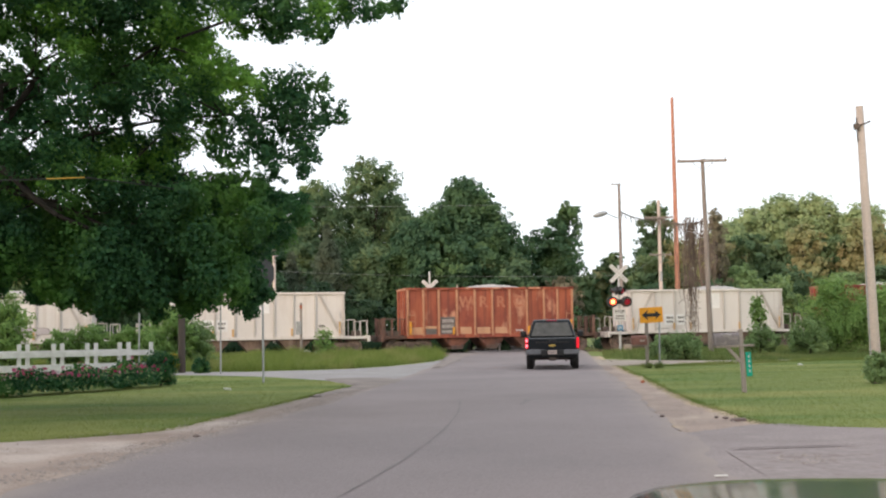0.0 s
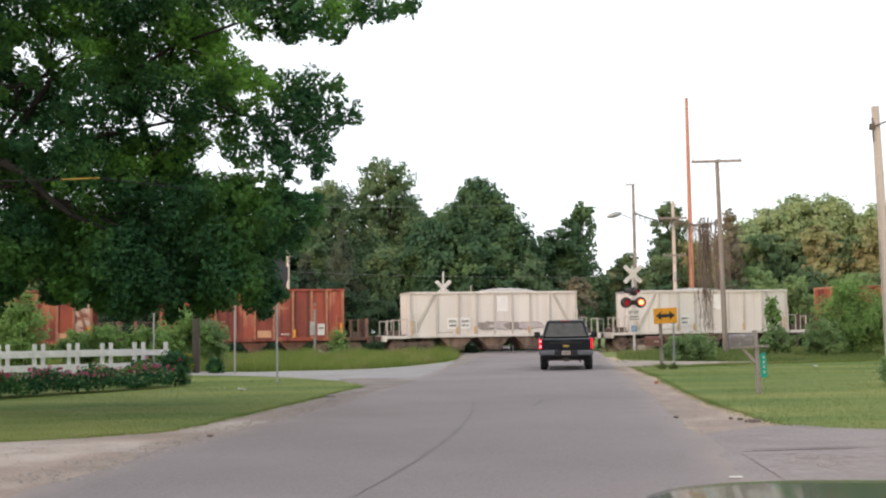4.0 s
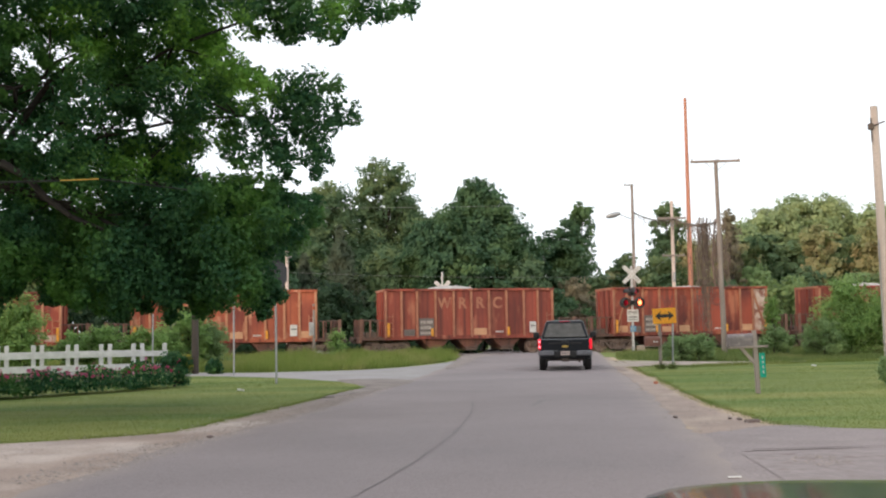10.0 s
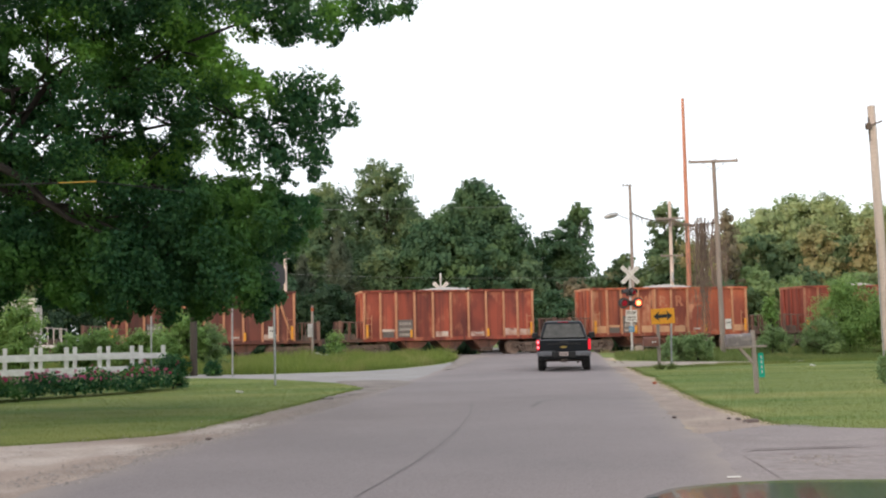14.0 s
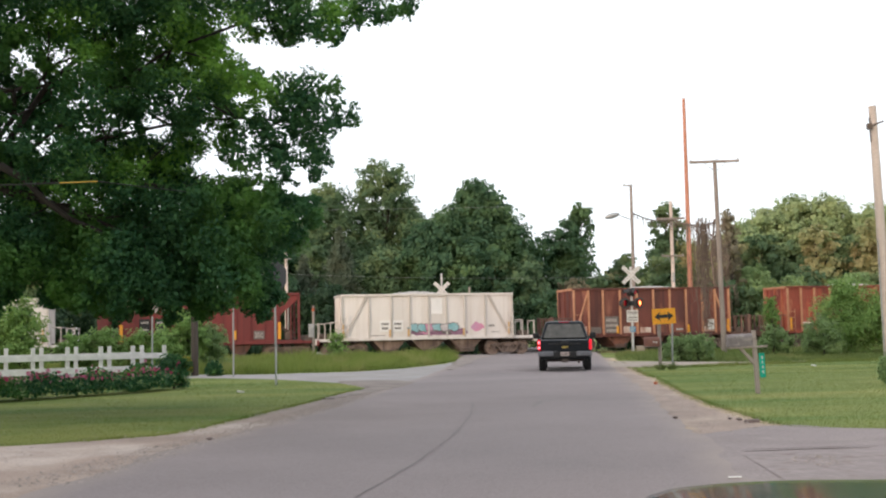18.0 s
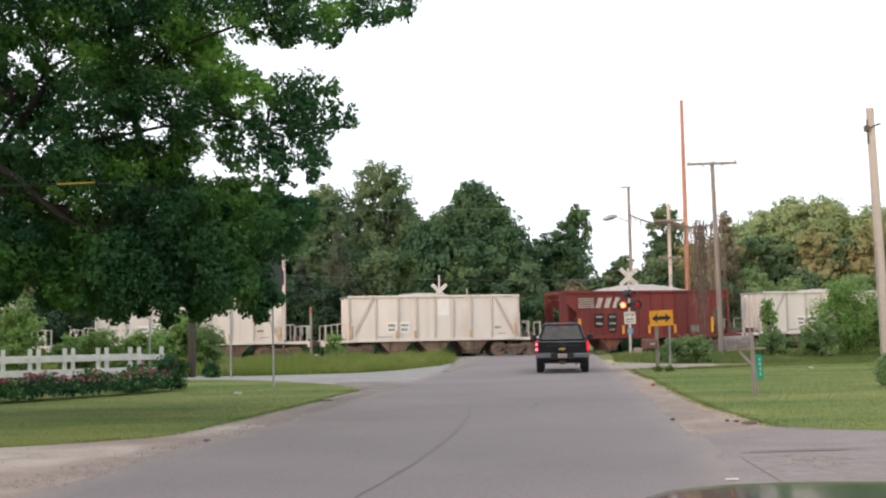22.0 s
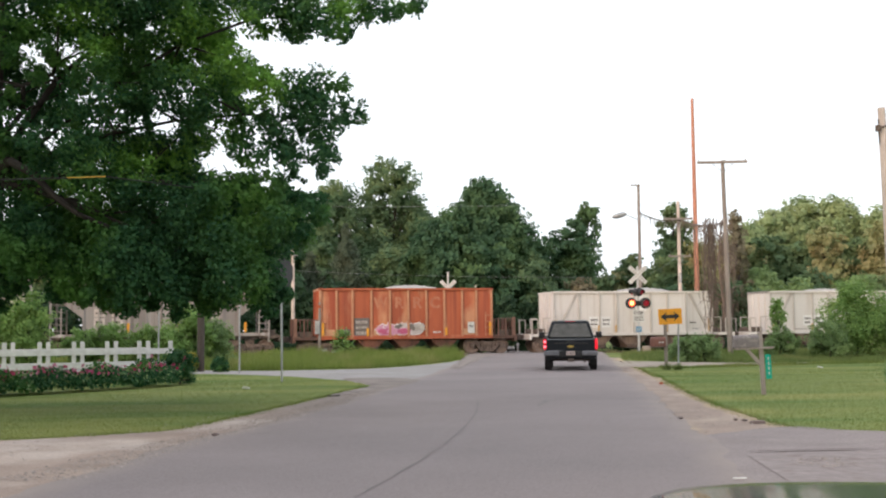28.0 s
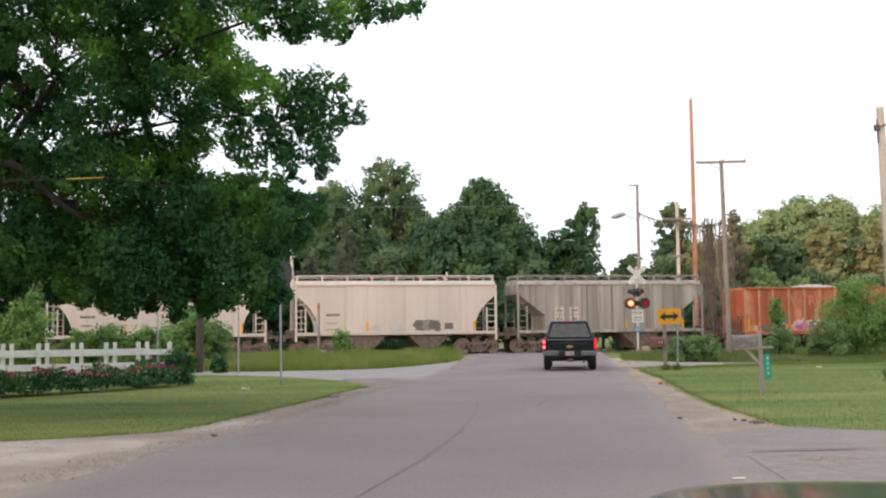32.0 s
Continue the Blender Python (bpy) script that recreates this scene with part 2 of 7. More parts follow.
M["dirt"] = browner(surface("dirt", (0.43, 0.328, 0.27), (0.3, 0.224, 0.185), 0.95, scale=0.7, fine=30, bump=0.5, spots=(0.55, 0.465, 0.415), spot_scale=0.45, spot_at=(0.47, 0.66)), (0.265, 0.212, 0.185), 14.0, 24.0)
M["spill"] = surface("dark_gravel", (0.24, 0.195, 0.172), (0.185, 0.153, 0.138), 0.95, scale=1.0, fine=30, bump=0.5, spots=(0.28, 0.232, 0.205), spot_scale=1.1, spot_at=(0.5, 0.7))
M["earth"] = washed(surface("brown_earth", (0.35, 0.262, 0.215), (0.27, 0.206, 0.175), 0.95, scale=1.2, fine=30, bump=0.5, spots=(0.43, 0.335, 0.265), spot_scale=0.7, spot_at=(0.5, 0.7)), (0.5, 0.37, 0.22), 0.45, 0.5)
M["lawn"] = turf("lawn", (0.115, 0.172, 0.044), (0.24, 0.252, 0.08), 0.0)
M["blade"] = turf("grass_blades", (0.13, 0.195, 0.05), (0.262, 0.277, 0.09), 0.06, True)
M["meadow"] = foliage("tall_grass", (0.16, 0.225, 0.048), (0.28, 0.335, 0.09), (0.34, 0.33, 0.13), 0.4)
M["roughgrass"] = foliage("rough_grass_blades", (0.12, 0.17, 0.052), (0.2, 0.25, 0.082), (0.27, 0.27, 0.105), 0.35)
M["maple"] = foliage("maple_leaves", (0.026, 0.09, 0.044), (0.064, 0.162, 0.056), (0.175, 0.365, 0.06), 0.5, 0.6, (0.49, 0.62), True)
M["oak"] = foliage("broad_leaves", (0.1, 0.175, 0.092), (0.145, 0.222, 0.11), (0.215, 0.275, 0.118), 0.3, 0.6, (0.5, 0.64))
M["spruce"] = foliage("grey_green_needles", (0.095, 0.13, 0.088), (0.145, 0.18, 0.115), (0.18, 0.185, 0.11), 0.5, 0.7)
# its yellower tip tone puts sunlit clumps into the leaf colour
M["dark"] = foliage("dark_leaves", (0.06, 0.13, 0.072), (0.088, 0.165, 0.082), (0.14, 0.225, 0.085), 0.3, 0.6, (0.48, 0.66))
# darker than the leaves are: the thicket's shade is put into this green
M["shadeleaf"] = foliage("shade_dark_leaves", (0.035, 0.072, 0.042), (0.062, 0.112, 0.056), None, 0.5)
# olive and pale leaves are coloured lighter to hold the evening haze
M["olive"] = foliage("olive_haze_leaves", (0.27, 0.295, 0.14), (0.4, 0.39, 0.19), (0.5, 0.39, 0.215), 0.3, 0.6, (0.5, 0.7))
M["pale"] = foliage("haze_pale_leaves", (0.27, 0.355, 0.18), (0.38, 0.46, 0.23), (0.46, 0.5, 0.24), 0.18)
M["dried"] = foliage("dried_vine_leaves", (0.2, 0.185, 0.125), (0.31, 0.27, 0.185), (0.34, 0.3, 0.19), 0.5)
M["weed"] = foliage("dry_weeds", (0.22, 0.2, 0.11), (0.36, 0.31, 0.19), (0.3, 0.33, 0.13), 0.6)
M["ghost"] = surface("ghosted_letter_paint", (0.24, 0.075, 0.055), (0.17, 0.05, 0.04), 0.8, scale=3, fine=14, bump=0, grain=0.15)
M["twig"] = surface("dead_twigs", (0.2, 0.15, 0.12), (0.13, 0.1, 0.085), 0.95, fine=10, bump=0.2)
M["fresh"] = foliage("fresh_leaves", (0.15, 0.265, 0.08), (0.27, 0.415, 0.125), (0.36, 0.465, 0.15), 0.5)
M["brush"] = foliage("brush_leaves", (0.17, 0.265, 0.115), (0.275, 0.385, 0.16), (0.33, 0.42, 0.165), 0.5)
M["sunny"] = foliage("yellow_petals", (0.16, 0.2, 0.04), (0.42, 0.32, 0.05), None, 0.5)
M["flower"] = foliage("flower_petals", (0.36, 0.03, 0.09), (0.5, 0.12, 0.22), (0.75, 0.62, 0.65), 1.2)
M["bark"] = surface("bark", (0.05, 0.042, 0.036), (0.032, 0.028, 0.025), 0.95, scale=4, fine=30, bump=0.8, streak=4)
# pole and redpole hold the low sun's warm brightness in their wood colour
M["pole"] = surface("sunlit_weathered_pole_wood", (0.66, 0.545, 0.49), (0.5, 0.41, 0.365), 0.9, scale=3, fine=40, bump=0.5, streak=12)
M["redpole"] = surface("sun_reddened_pole_wood", (0.56, 0.25, 0.165), (0.42, 0.185, 0.125), 0.9, scale=2, fine=30, bump=0.4, streak=12)
M["darkpole"] = surface("dark_pole_wood", (0.1, 0.08, 0.066), (0.07, 0.055, 0.047), 0.9, scale=3, fine=30, bump=0.5, streak=12)
M["grey_wood"] = surface("grey_weathered_wood", (0.32, 0.27, 0.24), (0.22, 0.18, 0.16), 0.9, scale=5, fine=40, bump=0.5, streak=8)
M["white"] = surface("white_paint", (0.66, 0.65, 0.63), (0.55, 0.54, 0.52), 0.6, scale=4, fine=40, bump=0.1, grain=0.12)
M["steel"] = surface("galvanised_steel", (0.42, 0.43, 0.44), (0.33, 0.335, 0.34), 0.5, 0.6, scale=6, bump=0.05)
M["iron"] = surface("dirty_cast_iron", (0.11, 0.085, 0.072), (0.17, 0.125, 0.1), 0.85, 0.1, scale=3, fine=25, bump=0.3)
M["wheel"] = surface("rusty_wheel_steel", (0.31, 0.235, 0.195), (0.19, 0.14, 0.118), 0.7, 0.2, scale=6, fine=25, bump=0.2)
M["rail"] = surface("rail_steel", (0.22, 0.17, 0.14), (0.15, 0.11, 0.09), 0.5, 0.6, scale=6, bump=0.1)
M["ballast"] = surface("ballast", (0.27, 0.245, 0.225), (0.18, 0.16, 0.148), 0.95, scale=3, fine=14, bump=1.0, island=0.3)
M["tie"] = surface("tie_wood", (0.1, 0.08, 0.065), None, 0.9, fine=20)
M["rust"] = surface("rusty_orange_paint", (0.43, 0.118, 0.06), (0.2, 0.048, 0.034), 0.8, scale=0.7, fine=12, bump=0.2, streak=2.0, spread=(0.42, 0.66), spots=(0.56, 0.27, 0.165), spot_scale=1.3, spot_at=(0.56, 0.68), runs=(0.12, 0.038, 0.03), run_at=(0.52, 0.74), piece=0.14, grain=0.12)
M["orange"] = surface("bright_rust_orange_paint", (0.47, 0.125, 0.056), (0.33, 0.078, 0.04), 0.8, scale=0.7, fine=12, bump=0.2, streak=3, spots=(0.54, 0.26, 0.145), spot_scale=1.0, spot_at=(0.55, 0.7), runs=(0.27, 0.065, 0.038), run_at=(0.54, 0.74), piece=0.1, grain=0.1)
M["red"] = surface("faded_red_paint", (0.32, 0.074, 0.048), (0.17, 0.042, 0.032), 0.8, scale=0.7, fine=12, bump=0.2, streak=2.5, spread=(0.4, 0.66), spots=(0.44, 0.165, 0.1), spot_scale=1.1, spot_at=(0.56, 0.7), runs=(0.105, 0.034, 0.028), run_at=(0.5, 0.72), piece=0.16, grain=0.12)
M["maroon"] = surface("dark_maroon_paint", (0.165, 0.05, 0.038), (0.1, 0.036, 0.03), 0.8, scale=0.9, fine=12, bump=0.2, streak=3, spots=(0.3, 0.12, 0.08), spot_scale=1.4, spot_at=(0.57, 0.72), runs=(0.07, 0.028, 0.025), run_at=(0.52, 0.74), piece=0.16, grain=0.12)
M["blotch"] = surface("blotched_rusty_red_paint", (0.33, 0.073, 0.044), (0.13, 0.033, 0.028), 0.8, scale=0.7, fine=12, bump=0.2, streak=2, spread=(0.4, 0.66), spots=(0.46, 0.16, 0.09), spot_scale=1.2, spot_at=(0.55, 0.67), runs=(0.095, 0.032, 0.027), run_at=(0.52, 0.74), piece=0.18, grain=0.12)
M["scraped"] = surface("scraped_pale_paint", (0.6, 0.51, 0.45), (0.42, 0.24, 0.18), 0.8, scale=1.8, fine=14, bump=0.2, spots=(0.24, 0.1, 0.075), spot_scale=2.0, spot_at=(0.54, 0.64), grain=0.1)
M["tan"] = surface("tan_primer", (0.58, 0.34, 0.2), (0.5, 0.27, 0.16), 0.85, scale=2, fine=14, bump=0.1, grain=0.1)
M["bogie"] = surface("dusty_bogie_steel", (0.22, 0.165, 0.138), (0.12, 0.092, 0.08), 0.85, 0.05, scale=4, fine=25, bump=0.3)
M["oldyellow"] = surface("dusty_yellow_tape", (0.66, 0.42, 0.19), (0.58, 0.36, 0.17), 0.6, fine=30, bump=0)
M["crimson"] = surface("crimson_paint", (0.2, 0.034, 0.03), (0.14, 0.026, 0.025), 0.7, scale=0.7, fine=12, bump=0.1, streak=4, runs=(0.1, 0.026, 0.024), run_at=(0.5, 0.74), piece=0.04, grain=0.1)
M["rib"] = surface("dusty_tan_rust", (0.52, 0.27, 0.16), (0.42, 0.19, 0.11), 0.85, scale=2, fine=14, bump=0.2, grain=0.1)
M["darkrib"] = surface("dusty_brown_rust", (0.42, 0.2, 0.12), (0.3, 0.12, 0.08), 0.85, scale=2, fine=14, bump=0.2, grain=0.1)
M["cream"] = surface("chalky_white_paint", (0.72, 0.67, 0.64), (0.65, 0.6, 0.57), 0.7, scale=0.7, fine=12, bump=0.05, streak=4, spots=(0.54, 0.46, 0.41), spot_scale=0.9, spot_at=(0.58, 0.82), runs=(0.55, 0.48, 0.435), run_at=(0.55, 0.8), piece=0.04, grain=0.06)
# greyer than the panels: the ribs' shadow line is put into the paint
M["creamrib"] = surface("shade_greyed_rib_paint", (0.53, 0.485, 0.45), (0.46, 0.41, 0.37), 0.75, scale=2, fine=12, bump=0.05, streak=4, grain=0.08)
M["dust"] = surface("dusty_underside", (0.27, 0.19, 0.148), (0.13, 0.092, 0.076), 0.9, scale=1.1, fine=14, bump=0.3, spots=(0.34, 0.27, 0.225), spot_scale=1.4, spot_at=(0.55, 0.68), runs=(0.1, 0.07, 0.058), run_at=(0.5, 0.7))
M["rustdust"] = surface("rusty_underside", (0.235, 0.098, 0.066), (0.11, 0.06, 0.048), 0.9, scale=1.2, fine=14, bump=0.3, runs=(0.08, 0.045, 0.038), run_at=(0.5, 0.7))
M["deckrust"] = surface("grimy_rusted_deck", (0.17, 0.085, 0.062), (0.1, 0.062, 0.05), 0.9, scale=2, fine=14, bump=0.3)
M["postrust"] = surface("dull_rusted_posts", (0.2, 0.105, 0.078), (0.13, 0.078, 0.062), 0.9, scale=2, fine=14, bump=0.3, piece=0.25)
M["grey"] = surface("weathered_grey_paint", (0.37, 0.33, 0.31), (0.26, 0.23, 0.216), 0.75, scale=0.9, fine=12, bump=0.05, streak=9, spots=(0.44, 0.395, 0.37), spot_scale=1.2, runs=(0.2, 0.155, 0.135), run_at=(0.5, 0.72), piece=0.1, grain=0.08)
M["beige"] = surface("chalky_beige_paint", (0.6, 0.515, 0.475), (0.52, 0.44, 0.405), 0.75, scale=0.5, fine=12, bump=0.1, streak=5, spots=(0.64, 0.54, 0.49), spot_scale=0.8, runs=(0.45, 0.36, 0.32), run_at=(0.54, 0.8), piece=0.02, grain=0.1)
M["load"] = surface("crushed_stone", (0.5, 0.46, 0.43), (0.38, 0.35, 0.33), 0.95, scale=6, fine=18, bump=1.0)
M["boxgrey"] = surface("weathered_grey_box_paint", (0.29, 0.245, 0.24), (0.22, 0.185, 0.183), 0.7, scale=3, fine=20, bump=0.1, spots=(0.34, 0.285, 0.265), spot_scale=5)
M["boxbrown"] = surface("red_brown_box_paint", (0.24, 0.1, 0.075), (0.18, 0.075, 0.058), 0.7, scale=3, fine=20, bump=0.1)
M["soot"] = surface("faded_black_paint", (0.05, 0.047, 0.05), (0.035, 0.033, 0.035), 0.6, fine=30, bump=0.05)
M["ochre"] = surface("dull_yellow_plastic", (0.5, 0.34, 0.04), (0.42, 0.28, 0.035), 0.5, fine=30, bump=0)
M["apron"] = surface("dirt_washed_asphalt", (0.275, 0.228, 0.205), (0.23, 0.195, 0.18), 0.95, scale=1.4, fine=30, bump=0.5, spots=(0.33, 0.27, 0.235), spot_scale=1.6, spot_at=(0.5, 0.7))
M["cleanwhite"] = surface("clean_white_paint", (0.82, 0.79, 0.78), (0.74, 0.72, 0.71), 0.6, scale=3, fine=20, bump=0, grain=0.06)
M["mast"] = surface("pale_aluminium_paint", (0.56, 0.55, 0.54), (0.46, 0.45, 0.44), 0.5, scale=4, fine=30, bump=0.05, grain=0.1)
M["postwood"] = surface("worn_post_wood", (0.43, 0.355, 0.315), (0.33, 0.27, 0.24), 0.9, scale=5, fine=40, bump=0.5, streak=8)
M["yellow"] = surface("yellow_reflective_tape", (0.8, 0.36, 0.03), (0.7, 0.3, 0.03), 0.5, fine=30, bump=0)
M["sign_yellow"] = surface("yellow_sign_sheeting", (0.85, 0.36, 0.015), (0.78, 0.32, 0.012), 0.5, fine=30, bump=0)
M["black"] = surface("black_paint", (0.016, 0.015, 0.016), None, 0.45, fine=30, bump=0.05)
M["letter"] = surface("faded_letter_paint", (0.5, 0.225, 0.13), (0.4, 0.14, 0.08), 0.8, scale=3, fine=14, bump=0, spots=(0.36, 0.1, 0.06), spot_scale=3.5, spot_at=(0.56, 0.66), grain=0.15)
M["chalk"] = surface("white_stencil_paint", (0.5, 0.46, 0.43), (0.36, 0.32, 0.3), 0.8, scale=3, fine=14, bump=0)
M["stencil"] = surface("dark_stencil_paint", (0.1, 0.09, 0.085), (0.16, 0.14, 0.13), 0.8, scale=3, bump=0)
M["slate"] = surface("dark_grey_panel_paint", (0.13, 0.115, 0.11), (0.18, 0.15, 0.14), 0.8, scale=3, bump=0)
M["pink"] = surface("pink_spray_paint", (0.62, 0.25, 0.38), (0.52, 0.3, 0.42), 0.7, scale=2, bump=0)
M["rose"] = surface("deep_pink_spray_paint", (0.5, 0.09, 0.19), (0.42, 0.12, 0.22), 0.7, scale=2, bump=0)
M["silver"] = surface("silver_spray_paint", (0.55, 0.5, 0.5), (0.46, 0.4, 0.42), 0.6, scale=2, bump=0)
M["teal"] = surface("teal_spray_paint", (0.2, 0.42, 0.46), (0.3, 0.46, 0.5), 0.7, scale=2, bump=0)
M["plum"] = surface("plum_spray_paint", (0.22, 0.1, 0.17), (0.3, 0.16, 0.24), 0.7, scale=2, bump=0)
M["green_sign"] = surface("green_sign_sheeting", (0.0, 0.44, 0.31), (0.0, 0.39, 0.27), 0.5, fine=30, bump=0)
M["blue_sign"] = surface("blue_sign_sheeting", (0.12, 0.3, 0.48), None, 0.5, fine=30, bump=0)
M["truck"] = surface("black_car_paint", (0.007, 0.009, 0.013), (0.01, 0.012, 0.016), 0.3, fine=10, bump=0, spec=0.28)
M["chrome"] = surface("dull_chrome", (0.2, 0.2, 0.215), (0.15, 0.15, 0.165), 0.4, 0.4, fine=10, bump=0)
M["rubber"] = surface("rubber", (0.025, 0.024, 0.024), None, 0.85, fine=30, bump=0.2)
M["glass"] = surface("tinted_glass", (0.12, 0.112, 0.1), None, 0.06, fine=5, bump=0)
M["gold"] = surface("gold_badge", (0.6, 0.42, 0.12), None, 0.35, 0.7, bump=0)
M["green_paint"] = surface("dark_green_car_paint", (0.05, 0.068, 0.07), (0.056, 0.075, 0.077), 0.13, fine=8, bump=0, coat=0.25, grain=0.1)
M["tail"] = glow("lit_tail_lamp", (0.75, 0.012, 0.03), 0.7)
M["hot"] = glow("lit_brake_bulb", (1.0, 0.2, 0.25), 2.6)
M["amber"] = glow("lit_signal_bulb", (1.0, 0.42, 0.12), 5.0)
M["lit"] = glow("lit_red_lens", (1.0, 0.12, 0.05), 3.2)
M["lens"] = surface("dark_red_lens", (0.5, 0.015, 0.04), None, 0.25, bump=0)
M["plate"] = surface("plate", (0.7, 0.55, 0.5), None, 0.5, bump=0)

# ---- builders ----
def part(name, bm, material, parent, label=""):
    """One mesh object under a thing or a part."""
    me = bpy.data.meshes.new(name)
    bm.to_mesh(me)
    bm.free()
    me.materials.append(M[material])
    ob = new(name, me)
    ob.parent = parent
    if label:
        tagged(ob, label)
    return ob


def thing(name, m, label, category, group="", kind=""):
    ob = new(name)
    ob.empty_display_size = 0.3
    ob.matrix_world = m
    return tagged(ob, label, category, group, kind)


def solo(name, bm, material, m, label, category, group="", kind=""):
    ob = part(name, bm, material, None)
    ob.matrix_world = m
    return tagged(ob, label, category, group, kind)


def box(bm, x0, x1, y0, y1, z0, z1, bevel=0.0, m=None):
    """A block between two corners, its edges rounded by bevel."""
    g = bmesh.ops.create_cube(bm, size=1, matrix=Matrix.Translation(((x0 + x1) / 2, (y0 + y1) / 2, (z0 + z1) / 2)) @ Matrix.Diagonal((abs(x1 - x0), abs(y1 - y0), abs(z1 - z0), 1)))
    vs = g["verts"]
    if bevel:
        r = bmesh.ops.bevel(bm, geom=list({e for v in vs for e in v.link_edges}), offset=bevel, segments=2, affect="EDGES", profile=0.6)
        vs = list({v for f in r["faces"] for v in f.verts} | {v for v in vs if v.is_valid})
    if m is not None:
        bmesh.ops.transform(bm, matrix=m, verts=vs)
    return bm


def rod(bm, p, q, r, r2=None, n=10):
    """A round bar from p to q, tapering from r to r2."""
    p, q = Vector(p), Vector(q)
    d = q - p
    m = Matrix.Translation((p + q) / 2) @ d.to_track_quat("Z", "Y").to_matrix().to_4x4()
    bmesh.ops.create_cone(bm, cap_ends=True, segments=n, radius1=r, radius2=r if r2 is None else r2, depth=d.length, matrix=m)
    return bm


def prism(bm, outline, y0, y1):
    """An outline in x and z, given depth from y0 to y1."""
    a = [bm.verts.new((x, y0, z)) for x, z in outline]
    b = [bm.verts.new((x, y1, z)) for x, z in outline]
    bm.faces.new(a)
    bm.faces.new(b[::-1])
    for i in range(len(a)):
        j = (i + 1) % len(a)
        bm.faces.new((a[j], a[i], b[i], b[j]))
    bmesh.ops.recalc_face_normals(bm, faces=bm.faces)
    return bm


def nbm():
    return bmesh.new()


def mesh_np(name, verts, faces, material, smooth=False):
    """A mesh object from arrays, for leaves, grass and stones."""
    me = bpy.data.meshes.new(name)
    k = faces.shape[1]
    me.vertices.add(len(verts))
    me.vertices.foreach_set("co", np.ascontiguousarray(verts, dtype=np.float32).ravel())
    me.loops.add(faces.size)
    me.loops.foreach_set("vertex_index", np.ascontiguousarray(faces, dtype=np.int32).ravel())
    me.polygons.add(len(faces))
    me.polygons.foreach_set("loop_start", np.arange(0, faces.size, k, dtype=np.int32))
    me.polygons.foreach_set("loop_total", np.full(len(faces), k, dtype=np.int32))
    me.update(calc_edges=True)
    me.validate()
    me.materials.append(M[material])
    return new(name, me)


def leaf_arrays(rng, centres, outward, size, droop=0.2, tilt=0.75):
    """Folded pointed leaves, four corners and two triangles each."""
    n = len(centres)
    nor = outward + rng.normal(0, tilt, (n, 3)) + np.array([0, 0, 0.35])
    nor /= np.linalg.norm(nor, axis=1, keepdims=True) + 1e-9
    ax = np.cross(nor, rng.normal(0, 1, (n, 3)))
    ax /= np.linalg.norm(ax, axis=1, keepdims=True) + 1e-9
    side = np.cross(nor, ax)
    s = size * rng.uniform(0.6, 1.35, (n, 1))
    v = np.stack([centres - ax * s * 0.5, centres + side * s * 0.42 - nor * s * droop, centres + ax * s * 0.5, centres - side * s * 0.42 - nor * s * droop], axis=1)
    f = np.arange(n * 4).reshape(n, 4)
    tri = np.concatenate([f[:, [0, 1, 2]], f[:, [0, 2, 3]]])
    return v.reshape(-1, 3), tri


def crown_points(rng, blobs, per, flat=0.85, tuft=26, loose=0.15, layered=0.5):
    """Leaf places on twig clusters spread over rounded masses, thick at the skin and thinner inside."""
    cs, os = [], []
    for x, y, z, r in blobs:
        n = int(per * r ** 1.7) + 12
        k = max(6, int(n / tuft))
        d = rng.normal(0, 1, (k, 3))
        d /= np.linalg.norm(d, axis=1, keepdims=True)
        rad = r * (0.5 + 0.55 * rng.uniform(0, 1, (k, 1)) ** 0.6) * (1 + 0.18 * rng.normal(0, 1, (k, 1)))
        twig = d * rad * np.array([1, 1, flat])
        i = rng.integers(0, k, n)
        p = twig[i] + np.clip(rng.normal(0, 1, (n, 3)), -1.4, 1.4) * loose * r ** 0.6 * np.array([1, 1, layered])
        cs.append(p + np.array([x, y, z]))
        os.append(d[i])
    return np.concatenate(cs), np.concatenate(os)


def limb(bm, points, r0, r1, n=8):
    """A bent tapering branch through the points."""
    for i in range(len(points) - 1):
        a = r0 + (r1 - r0) * i / (len(points) - 1)
        b = r0 + (r1 - r0) * (i + 1) / (len(points) - 1)
        rod(bm, points[i], points[i + 1], a, b, n)
    return bm


# ---- the lie of the land ----
TRACK_ANGLE = 12.64
TH = radians(TRACK_ANGLE)
RAIL_TOP = 0.12
RIDE = 0.18             # how far the wagon bodies ride above their drawn base
NEAR_FACE = 66.7       # where the near sides of the wagons cross the x = 0 line


def step(a, b, v):
    t = min(1, max(0, (v - a) / (b - a)))
    return t * t * (3 - 2 * t)


def across(x, y):
    """Distance from the camera's side, square to the track."""
    return -x * math.sin(TH) + y * math.cos(TH)


def gz(x, y):
    n = across(x, y)
    return 0.2 * step(46, 60, n) - 0.08 * step(30, 39, n) - 0.2 * step(61.5, 64.5, n)


def road_z(x, y):
    n = across(x, y)
    return gz(x, y) + 0.15 * step(60.5, 64.3, n) - 0.15 * step(69, 74, n)


def on_track(s, off=1.5):
    """The place s metres along the track, off metres behind the wagons' near faces."""
    return s * math.cos(TH) - off * math.sin(TH), NEAR_FACE + s * math.sin(TH) + off * math.cos(TH)


